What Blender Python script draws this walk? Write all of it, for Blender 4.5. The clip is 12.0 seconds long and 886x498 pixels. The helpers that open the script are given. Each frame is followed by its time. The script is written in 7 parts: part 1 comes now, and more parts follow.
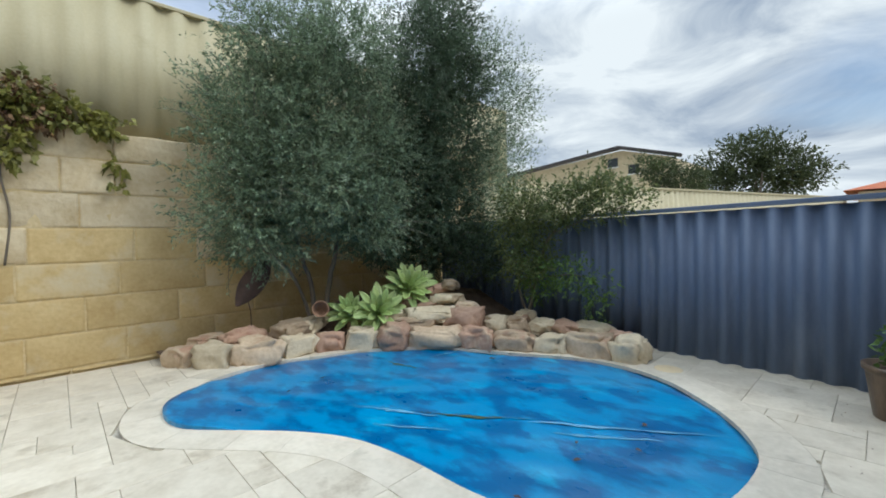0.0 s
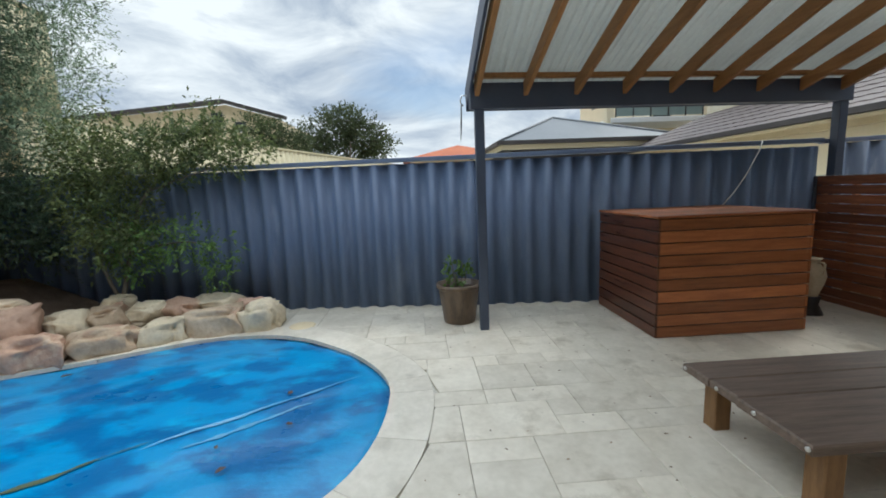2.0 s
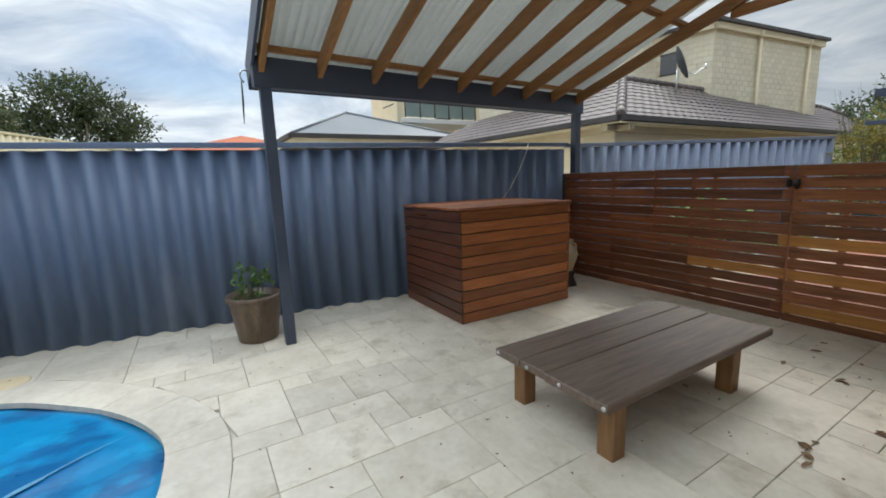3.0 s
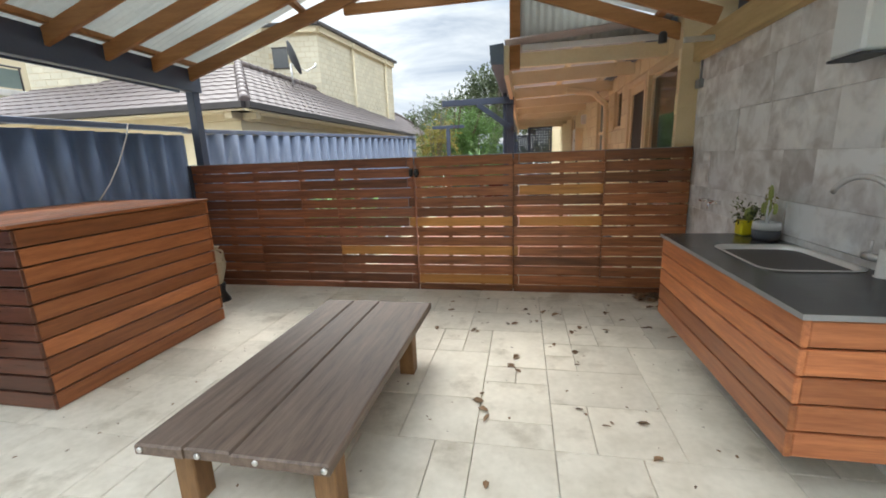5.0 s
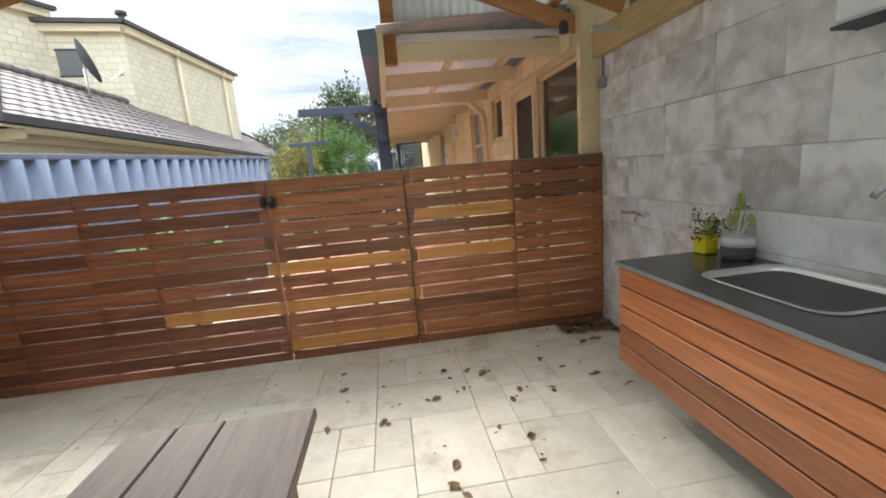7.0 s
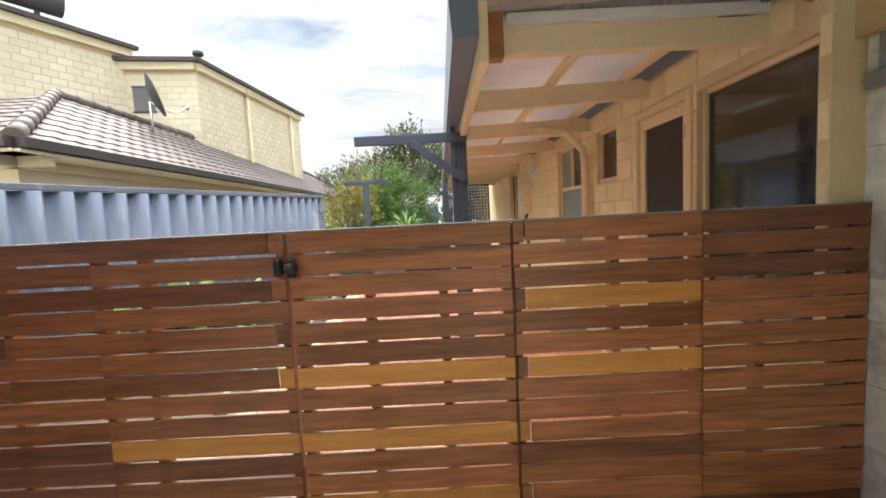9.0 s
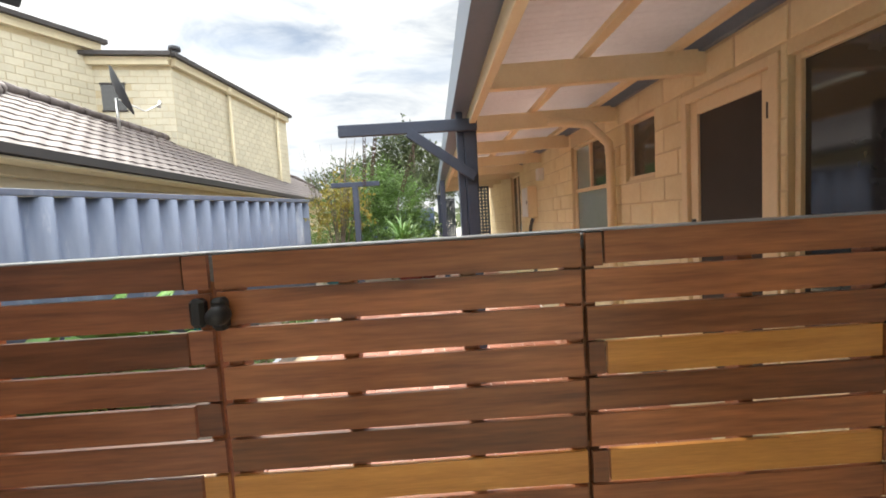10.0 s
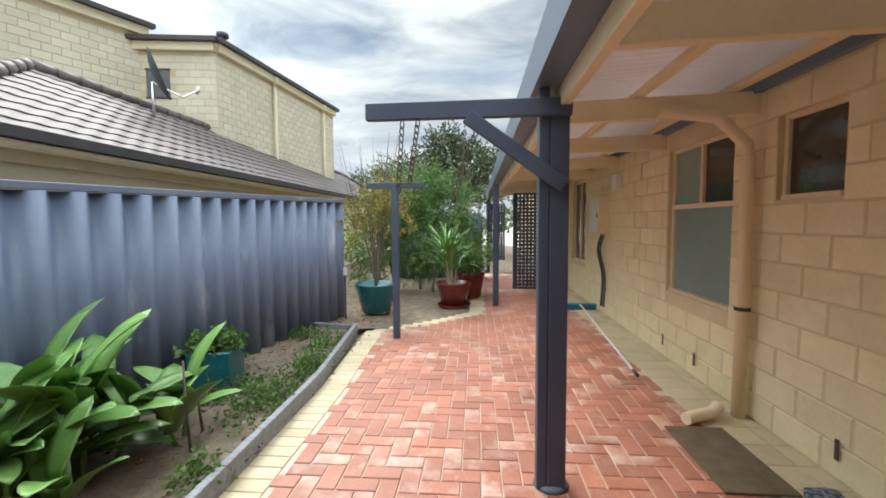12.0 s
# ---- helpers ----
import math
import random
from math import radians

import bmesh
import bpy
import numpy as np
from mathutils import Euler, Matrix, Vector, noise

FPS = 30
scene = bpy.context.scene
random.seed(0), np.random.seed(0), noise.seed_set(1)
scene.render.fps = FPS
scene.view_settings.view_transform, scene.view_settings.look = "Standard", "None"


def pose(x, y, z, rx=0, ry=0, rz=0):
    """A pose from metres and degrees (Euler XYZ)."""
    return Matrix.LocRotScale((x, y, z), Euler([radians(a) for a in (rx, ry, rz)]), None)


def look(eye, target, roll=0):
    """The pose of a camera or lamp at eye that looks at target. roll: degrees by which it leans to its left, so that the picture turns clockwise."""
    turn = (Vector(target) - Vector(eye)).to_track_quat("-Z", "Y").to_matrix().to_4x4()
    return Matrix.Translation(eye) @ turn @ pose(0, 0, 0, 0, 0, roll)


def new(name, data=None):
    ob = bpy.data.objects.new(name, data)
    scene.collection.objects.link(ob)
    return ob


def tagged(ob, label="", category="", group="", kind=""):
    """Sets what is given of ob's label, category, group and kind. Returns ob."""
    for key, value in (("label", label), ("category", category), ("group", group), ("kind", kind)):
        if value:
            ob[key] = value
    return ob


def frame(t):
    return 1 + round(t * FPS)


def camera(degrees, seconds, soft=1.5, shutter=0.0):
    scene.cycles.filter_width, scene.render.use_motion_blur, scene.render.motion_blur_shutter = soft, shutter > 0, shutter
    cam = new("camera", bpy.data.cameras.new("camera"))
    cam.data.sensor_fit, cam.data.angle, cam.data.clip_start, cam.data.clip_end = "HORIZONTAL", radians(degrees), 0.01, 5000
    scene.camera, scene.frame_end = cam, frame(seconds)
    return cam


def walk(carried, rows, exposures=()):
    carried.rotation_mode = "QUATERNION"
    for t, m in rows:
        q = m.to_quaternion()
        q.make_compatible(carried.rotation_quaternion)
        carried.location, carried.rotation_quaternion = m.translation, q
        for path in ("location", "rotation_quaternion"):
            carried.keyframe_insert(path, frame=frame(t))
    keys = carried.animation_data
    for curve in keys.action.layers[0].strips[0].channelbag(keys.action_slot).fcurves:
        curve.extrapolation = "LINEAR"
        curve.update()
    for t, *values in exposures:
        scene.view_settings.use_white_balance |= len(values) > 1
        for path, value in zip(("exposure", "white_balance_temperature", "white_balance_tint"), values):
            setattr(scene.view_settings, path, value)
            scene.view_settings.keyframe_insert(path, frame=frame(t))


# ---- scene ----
cam = camera(94.3, 12.0, soft=1.8)
PATH = [
    (0, (0.022, -0.003, 1.558), (1.39, 1.456, 1.509), -1.3),
    (0.5, (0.146, 0.028, 1.552), (1.734, 1.24, 1.454), -1.9),
    (1, (0.222, 0.099, 1.535), (2.026, 0.947, 1.362), -2.0),
    (1.5, (0.352, 0.188, 1.525), (2.297, 0.585, 1.283), -2.3),
    (2, (0.456, 0.277, 1.492), (2.432, 0.166, 1.204), -2.3),
    (2.5, (0.581, 0.277, 1.464), (2.467, -0.307, 1.145), -2.2),
    (3, (0.778, 0.245, 1.462), (2.473, -0.762, 1.123), -2.0),
    (3.5, (0.921, 0.206, 1.458), (2.333, -1.163, 1.097), -2.0),
    (3.7, (0.978, 0.177, 1.46), (2.255, -1.316, 1.089), -2.0),
    (5.3, (1.254, -0.243, 1.446), (1.476, -2.184, 1.015), -2.0),
    (5.5, (1.257, -0.33, 1.447), (1.394, -2.279, 1.019), -1.9),
    (6, (1.306, -0.551, 1.448), (1.285, -2.505, 1.022), -2.4),
    (6.5, (1.426, -0.848, 1.452), (1.258, -2.795, 1.024), -3.8),
    (7, (1.468, -1.153, 1.444), (1.232, -3.103, 1.064), -4.8),
    (7.2, (1.467, -1.293, 1.47), (1.281, -3.252, 1.111), -5.5),
    (8.8, (1.641, -2.417, 1.506), (1.585, -4.409, 1.334), -2.7),
    (9, (1.657, -2.563, 1.51), (1.652, -4.556, 1.348), -2.9),
    (9.5, (1.703, -2.932, 1.509), (1.747, -4.924, 1.332), -2.0),
    (10, (1.752, -3.304, 1.526), (1.711, -5.298, 1.384), -3.4),
    (10.5, (1.772, -3.684, 1.559), (1.806, -5.683, 1.523), -3.1),
    (11, (1.787, -3.98, 1.58), (1.878, -5.978, 1.538), -1.4),
    (11.5, (1.816, -4.199, 1.627), (1.892, -6.197, 1.577), -0.5),
    (12, (1.851, -4.353, 1.665), (2.014, -6.342, 1.533), -0.4),
]
EXPOSURES = [(0, -0.12, 6200, 5), (2, 0.02, 6250, 5), (3.7, 0.42, 6450, 7), (5.4, 1.16, 6450, 7), (7, 1.3, 6450, 7), (9, 1.32, 7050, 9), (10.5, 1.12, 6950, 8), (11.5, 0.88, 6550, 4), (12, 0.78, 6450, 4)]
walk(cam, [(t, look(eye, target, roll)) for t, eye, target, roll in PATH], EXPOSURES)

# ---- world and sun: bright overcast with broken cloud ----
world = bpy.data.worlds.new("sky")
scene.world = world
world.use_nodes = True
wn, wl = world.node_tree.nodes, world.node_tree.links
wn.clear()
w_out = wn.new("ShaderNodeOutputWorld")
w_bg = wn.new("ShaderNodeBackground")
w_sky = wn.new("ShaderNodeTexSky")
w_sky.sky_type, w_sky.sun_disc = "NISHITA", False
w_sky.sun_elevation, w_sky.sun_rotation = radians(55), radians(20)
w_sky.air_density, w_sky.dust_density = 1.0, 1.0
w_scale = wn.new("ShaderNodeVectorMath")
w_scale.operation = "SCALE"
w_scale.inputs["Scale"].default_value = 0.12
wl.new(w_sky.outputs[0], w_scale.inputs[0])
w_tc = wn.new("ShaderNodeTexCoord")
w_map = wn.new("ShaderNodeMapping")
w_map.inputs["Scale"].default_value = (1.2, 1.7, 4.5)
w_map.inputs["Rotation"].default_value = (0.0, 0.12, 0.5)
wl.new(w_tc.outputs["Generated"], w_map.inputs[0])
w_n1 = wn.new("ShaderNodeTexNoise")
w_n1.inputs["Scale"].default_value, w_n1.inputs["Detail"].default_value, w_n1.inputs["Roughness"].default_value = 2.1, 8, 0.58
w_n1.inputs["Distortion"].default_value = 0.6
wl.new(w_map.outputs[0], w_n1.inputs["Vector"])
w_cloud = wn.new("ShaderNodeValToRGB")
w_cloud.color_ramp.elements[0].position, w_cloud.color_ramp.elements[0].color = 0.34, (0.31, 0.37, 0.47, 1)
w_cloud.color_ramp.elements[1].position, w_cloud.color_ramp.elements[1].color = 0.60, (0.76, 0.79, 0.82, 1)
wl.new(w_n1.outputs["Fac"], w_cloud.inputs[0])
w_n2 = wn.new("ShaderNodeTexNoise")
w_n2.inputs["Scale"].default_value, w_n2.inputs["Detail"].default_value = 1.1, 5
wl.new(w_map.outputs[0], w_n2.inputs["Vector"])
w_cover = wn.new("ShaderNodeMapRange")
w_cover.inputs[1].default_value, w_cover.inputs[2].default_value = 0.30, 0.45
w_cover.inputs[3].default_value, w_cover.inputs[4].default_value = 0.35, 1.0
wl.new(w_n2.outputs["Fac"], w_cover.inputs[0])
w_mix = wn.new("ShaderNodeMix")
w_mix.data_type = "RGBA"
wl.new(w_cover.outputs[0], w_mix.inputs[0])
wl.new(w_scale.outputs[0], w_mix.inputs[6])
wl.new(w_cloud.outputs[0], w_mix.inputs[7])
# an overcast dome is brighter overhead than near the horizon
w_sep = wn.new("ShaderNodeSeparateXYZ")
wl.new(w_tc.outputs["Generated"], w_sep.inputs[0])
w_dome = wn.new("ShaderNodeMapRange")
w_dome.interpolation_type = "SMOOTHSTEP"
w_dome.inputs[1].default_value, w_dome.inputs[2].default_value = 0.42, 0.74
w_dome.inputs[3].default_value, w_dome.inputs[4].default_value = 1.0, 3.2
wl.new(w_sep.outputs[2], w_dome.inputs[0])
w_gain = wn.new("ShaderNodeVectorMath")
w_gain.operation = "SCALE"
wl.new(w_mix.outputs[2], w_gain.inputs[0])
wl.new(w_dome.outputs[0], w_gain.inputs["Scale"])
# the cloud is brighter on the sun's side of the sky
w_side = wn.new("ShaderNodeMapRange")
w_side.interpolation_type = "SMOOTHSTEP"
w_side.inputs[1].default_value, w_side.inputs[2].default_value = -0.85, 0.85
w_side.inputs[3].default_value, w_side.inputs[4].default_value = 0.66, 1.24
w_dir = wn.new("ShaderNodeVectorMath")
w_dir.operation = "DOT_PRODUCT"
w_dir.inputs[1].default_value = (0.8, 0.6, 0.0)
wl.new(w_tc.outputs["Generated"], w_dir.inputs[0])
wl.new(w_dir.outputs["Value"], w_side.inputs[0])
w_even = wn.new("ShaderNodeVectorMath")
w_even.operation = "SCALE"
wl.new(w_gain.outputs[0], w_even.inputs[0])
wl.new(w_side.outputs[0], w_even.inputs["Scale"])
wl.new(w_even.outputs[0], w_bg.inputs["Color"])
w_bg.inputs["Strength"].default_value = 1.0
wl.new(w_bg.outputs[0], w_out.inputs[0])

sun = new("sun", bpy.data.lights.new("sun", "SUN"))
sun.data.energy, sun.data.angle, sun.data.color = 1.5, radians(24), (1.0, 0.96, 0.9)
sun.matrix_world = look((0, 0, 0), (-0.45, 0.75, -1.0))

# ---- materials ----
def surface(name, c1, c2, rough=0.6, scale=3.0, fine=60.0, bump=0.15, metal=0.0, rand=0.0, stretch=(1, 1, 1),
            stain=None, stain_scale=1.2, stain_at=0.55, spec=0.5, island=0.0, fine_mix=0.35, ramp=(0.3, 0.7), bump_dist=0.01, thin=0.0, warp=0.0):
    """A procedural surface: two colours mixed by noise at two scales, an optional stain, relief, and variation per piece."""
    m = bpy.data.materials.new(name)
    m.use_nodes = True
    n, l = m.node_tree.nodes, m.node_tree.links
    b = n["Principled BSDF"]
    b.inputs["Metallic"].default_value = metal
    b.inputs["Specular IOR Level"].default_value = spec
    geo = n.new("ShaderNodeNewGeometry")
    info = n.new("ShaderNodeObjectInfo")
    off = n.new("ShaderNodeVectorMath")
    off.operation = "MULTIPLY_ADD"
    comb = n.new("ShaderNodeCombineXYZ")
    for k in range(3):
        l.new(info.outputs["Random"], comb.inputs[k])
    off.inputs[1].default_value = (7.3, 5.1, 3.7) if rand else (0, 0, 0)
    l.new(comb.outputs[0], off.inputs[0])
    l.new(geo.outputs["Position"], off.inputs[2])
    mp = n.new("ShaderNodeMapping")
    mp.inputs["Scale"].default_value = stretch
    l.new(off.outputs[0], mp.inputs[0])
    a = n.new("ShaderNodeTexNoise")
    a.inputs["Scale"].default_value, a.inputs["Detail"].default_value = scale, 6
    a.inputs["Distortion"].default_value = warp
    f = n.new("ShaderNodeTexNoise")
    f.inputs["Distortion"].default_value = warp * 0.6
    f.inputs["Scale"].default_value, f.inputs["Detail"].default_value = fine, 4
    l.new(mp.outputs[0], a.inputs["Vector"])
    l.new(mp.outputs[0], f.inputs["Vector"])
    mixf = n.new("ShaderNodeMix")
    mixf.inputs[0].default_value = fine_mix
    l.new(a.outputs["Fac"], mixf.inputs[2])
    l.new(f.outputs["Fac"], mixf.inputs[3])
    rng = n.new("ShaderNodeMapRange")
    rng.inputs[1].default_value, rng.inputs[2].default_value = ramp
    l.new(mixf.outputs[0], rng.inputs[0])
    col = n.new("ShaderNodeMix")
    col.data_type = "RGBA"
    col.inputs[6].default_value, col.inputs[7].default_value = (*c1, 1), (*c2, 1)
    l.new(rng.outputs[0], col.inputs[0])
    last = col.outputs[2]
    if stain:
        s = n.new("ShaderNodeTexNoise")
        s.inputs["Scale"].default_value, s.inputs["Detail"].default_value, s.inputs["Roughness"].default_value = stain_scale, 8, 0.65
        l.new(mp.outputs[0], s.inputs["Vector"])
        sr = n.new("ShaderNodeMapRange")
        sr.inputs[1].default_value, sr.inputs[2].default_value = stain_at, stain_at + 0.16
        l.new(s.outputs["Fac"], sr.inputs[0])
        sm = n.new("ShaderNodeMix")
        sm.data_type = "RGBA"
        sm.inputs[7].default_value = (*stain, 1)
        l.new(sr.outputs[0], sm.inputs[0])
        l.new(last, sm.inputs[6])
        last = sm.outputs[2]
    if rand or island:
        hsv = n.new("ShaderNodeHueSaturation")
        vr = n.new("ShaderNodeMapRange")
        amount = rand or island
        vr.inputs[3].default_value, vr.inputs[4].default_value = 1 - amount, 1 + amount
        l.new(info.outputs["Random"] if rand else geo.outputs["Random Per Island"], vr.inputs[0])
        l.new(vr.outputs[0], hsv.inputs["Value"])
        l.new(last, hsv.inputs["Color"])
        last = hsv.outputs[0]
    l.new(last, b.inputs["Base Color"])
    rr = n.new("ShaderNodeMapRange")
    rr.inputs[3].default_value, rr.inputs[4].default_value = max(0.02, rough - 0.1), min(1, rough + 0.1)
    l.new(mixf.outputs[0], rr.inputs[0])
    l.new(rr.outputs[0], b.inputs["Roughness"])
    if thin:
        tr = n.new("ShaderNodeBsdfTranslucent")
        l.new(last, tr.inputs["Color"])
        ms = n.new("ShaderNodeMixShader")
        ms.inputs[0].default_value = thin
        l.new(b.outputs[0], ms.inputs[1])
        l.new(tr.outputs[0], ms.inputs[2])
        l.new(ms.outputs[0], n["Material Output"].inputs[0])
    if bump:
        bp = n.new("ShaderNodeBump")
        bp.inputs["Strength"].default_value, bp.inputs["Distance"].default_value = bump, bump_dist
        l.new(mixf.outputs[0], bp.inputs["Height"])
        l.new(bp.outputs[0], b.inputs["Normal"])
    return m


def glassy(name, tint=(0.9, 0.95, 0.95), rough=0.0, mirror=False):
    m = bpy.data.materials.new(name)
    m.use_nodes = True
    b = m.node_tree.nodes["Principled BSDF"]
    b.inputs["Base Color"].default_value = (*tint, 1)
    b.inputs["Roughness"].default_value = rough
    b.inputs["Transmission Weight"].default_value = 1.0
    b.inputs["IOR"].default_value = 1.45
    return m


M = {}
M["travertine"] = surface("travertine", (0.575, 0.52, 0.42), (0.735, 0.68, 0.575), 0.55, 4.2, 24, 0.2, rand=0.075, stain=(0.43, 0.375, 0.285), stain_scale=2.6, stain_at=0.56, ramp=(0.32, 0.64))
M["coping"] = surface("coping", (0.58, 0.53, 0.435), (0.745, 0.69, 0.59), 0.55, 4.0, 24, 0.2, rand=0.05, stain=(0.42, 0.385, 0.31), stain_scale=3.0, stain_at=0.575, ramp=(0.34, 0.62))
M["grout"] = surface("grout", (0.22, 0.20, 0.165), (0.74, 0.70, 0.61), 0.9, 2.2, 60, 0.2, ramp=(0.42, 0.56), fine_mix=0.2)
M["limestone"] = surface("limestone", (0.45, 0.315, 0.13), (0.66, 0.52, 0.28), 0.88, 2.2, 22, 0.7, rand=0.09, stain=(0.60, 0.51, 0.34), stain_scale=1.5, stain_at=0.53, bump_dist=0.015)
M["limestone_rough"] = surface("limestone_rough", (0.52, 0.405, 0.235), (0.74, 0.645, 0.47), 0.9, 4, 18, 0.9, rand=0.10, stain=(0.30, 0.25, 0.18), stain_scale=2.2, stain_at=0.6, bump_dist=0.03)
M["wall_mortar"] = surface("wall_mortar", (0.46, 0.34, 0.16), (0.72, 0.60, 0.38), 0.9, 2.5, 40, 0.5)
M["blue_fence"] = surface("blue_fence", (0.105, 0.150, 0.245), (0.150, 0.200, 0.315), 0.5, 1.3, 30, 0.08, stain=(0.19, 0.24, 0.345), stain_scale=2.2, stain_at=0.56, stretch=(1, 1, 0.3))
M["side_fence"] = surface("side_fence", (0.13, 0.165, 0.25), (0.20, 0.24, 0.33), 0.45, 1.3, 30, 0.08, stain=(0.40, 0.43, 0.49), stain_scale=3.2, stain_at=0.57, stretch=(1, 1, 0.22))
M["cream_fence"] = surface("cream_fence", (0.50, 0.44, 0.27), (0.60, 0.54, 0.36), 0.6, 1.2, 30, 0.08, stain=(0.42, 0.36, 0.2), stain_scale=1.2, stain_at=0.6)
M["navy_paint"] = surface("navy_paint", (0.042, 0.055, 0.09), (0.062, 0.08, 0.12), 0.5, 3, 60, 0.12, stain=(0.10, 0.12, 0.16), stain_scale=3, stain_at=0.66)
M["merbau_y"] = surface("merbau_y", (0.23, 0.072, 0.026), (0.46, 0.17, 0.062), 0.42, 2.4, 16, 0.12, rand=0.34, stretch=(14, 1.1, 14))
M["merbau_x"] = surface("merbau_x", (0.23, 0.072, 0.026), (0.46, 0.17, 0.062), 0.42, 2.4, 16, 0.12, rand=0.34, stretch=(1.1, 14, 14))
# darker than the other merbau, only for the enclosure's pool-side end
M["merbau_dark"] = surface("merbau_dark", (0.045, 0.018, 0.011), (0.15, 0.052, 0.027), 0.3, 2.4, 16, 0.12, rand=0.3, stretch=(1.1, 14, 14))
M["slat_dark"] = surface("slat_dark", (0.15, 0.055, 0.026), (0.42, 0.165, 0.068), 0.34, 2.6, 9, 0.18, rand=0.38, stretch=(1.0, 14, 14), stain=(0.09, 0.036, 0.019), stain_scale=0.5, stain_at=0.60)
# darker copy of slat_dark: the left panel's shade mixed in, besides its stains
M["slat_shaded"] = surface("slat_shaded", (0.115, 0.043, 0.024), (0.33, 0.125, 0.06), 0.36, 2.6, 9, 0.18, rand=0.38, stretch=(1.0, 14, 14), stain=(0.07, 0.029, 0.017), stain_scale=0.5, stain_at=0.58)
M["cedar_y"] = surface("cedar_y", (0.27, 0.082, 0.031), (0.54, 0.205, 0.08), 0.4, 2.4, 12, 0.12, rand=0.36, stretch=(14, 1.1, 14))
M["cedar_x"] = surface("cedar_x", (0.27, 0.082, 0.031), (0.54, 0.205, 0.08), 0.4, 2.4, 12, 0.12, rand=0.36, stretch=(1.1, 14, 14))
M["slat_gold"] = surface("slat_gold", (0.42, 0.18, 0.045), (0.68, 0.33, 0.09), 0.36, 2.0, 15, 0.15, rand=0.2, stretch=(1.0, 14, 14), stain=(0.16, 0.06, 0.02), stain_scale=0.8, stain_at=0.66)
M["grey_timber"] = surface("grey_timber", (0.13, 0.135, 0.15), (0.34, 0.355, 0.38), 0.6, 3, 20, 0.4, stretch=(1.2, 10, 10))
M["rafter_timber"] = surface("rafter_timber", (0.25, 0.112, 0.037), (0.41, 0.205, 0.074), 0.6, 2.2, 18, 0.2, rand=0.16, stretch=(1.2, 12, 12))
M["plate_timber"] = surface("plate_timber", (0.42, 0.30, 0.13), (0.58, 0.44, 0.22), 0.65, 2, 18, 0.2, stretch=(12, 1.2, 12))
M["table_timber"] = surface("table_timber", (0.072, 0.050, 0.038), (0.20, 0.145, 0.112), 0.5, 2.5, 14, 0.3, rand=0.14, stretch=(14, 1.0, 14), stain=(0.20, 0.165, 0.14), stain_scale=2.4, stain_at=0.66)
M["table_leg"] = surface("table_leg", (0.15, 0.075, 0.03), (0.30, 0.165, 0.07), 0.6, 2.5, 20, 0.3, rand=0.15, stretch=(14, 14, 1.2))
M["roof_sheet"] = surface("roof_sheet", (0.50, 0.51, 0.49), (0.62, 0.63, 0.60), 0.45, 1.5, 30, 0.05, thin=0.55)
M["verandah_sheet"] = surface("verandah_sheet", (0.54, 0.475, 0.45), (0.65, 0.585, 0.555), 0.5, 1.5, 30, 0.05, thin=0.4)
M["cream_paint"] = surface("cream_paint", (0.72, 0.585, 0.365), (0.83, 0.70, 0.47), 0.55, 2.2, 40, 0.1, stain=(0.45, 0.33, 0.18), stain_scale=2.5, stain_at=0.68)
M["gutter_paint"] = surface("gutter_paint", (0.11, 0.15, 0.20), (0.16, 0.20, 0.26), 0.4, 2, 40, 0.05)
M["tile_grey"] = surface("tile_grey", (0.50, 0.465, 0.435), (0.82, 0.82, 0.81), 0.45, 2.2, 8, 0.5, rand=0.09, stain=(0.90, 0.885, 0.85), stain_scale=2.6, stain_at=0.55, ramp=(0.39, 0.58), fine_mix=0.36, warp=1.4, bump_dist=0.008)
M["tile_joint"] = surface("tile_joint", (0.50, 0.49, 0.48), (0.72, 0.71, 0.69), 0.8, 6, 60, 0.2)
M["stone_top"] = surface("stone_top", (0.030, 0.031, 0.033), (0.055, 0.056, 0.058), 0.22, 8, 220, 0.03)
M["stone_edge"] = surface("stone_edge", (0.22, 0.22, 0.22), (0.3, 0.3, 0.3), 0.4, 8, 120, 0.05)
M["steel"] = surface("steel", (0.66, 0.66, 0.65), (0.82, 0.82, 0.81), 0.42, 6, 140, 0.03, metal=1.0)
M["chrome"] = surface("chrome", (0.74, 0.74, 0.74), (0.82, 0.82, 0.82), 0.12, 6, 60, 0.0, metal=1.0)
M["black_plastic"] = surface("black_plastic", (0.012, 0.012, 0.013), (0.025, 0.025, 0.027), 0.4, 8, 80, 0.1)
M["white_plastic"] = surface("white_plastic", (0.68, 0.68, 0.66), (0.8, 0.8, 0.78), 0.45, 4, 60, 0.03)
M["cover_blue"] = surface("cover_blue", (0.0, 0.12, 0.335), (0.001, 0.245, 0.54), 0.3, 3.4, 9, 0.5, stain=(0.01, 0.36, 0.66), stain_scale=3.6, stain_at=0.56, stretch=(1.0, 0.6, 1), bump_dist=0.03, fine_mix=0.3, ramp=(0.45, 0.55))
M["algae"] = surface("algae", (0.05, 0.08, 0.04), (0.12, 0.15, 0.09), 0.35, 9, 50, 0.3)
M["cover_pale"] = surface("cover_pale", (0.04, 0.29, 0.54), (0.22, 0.46, 0.64), 0.35, 9, 50, 0.2)
M["pool_shell"] = surface("pool_shell", (0.02, 0.08, 0.16), (0.03, 0.12, 0.22), 0.4, 2, 40, 0.1)
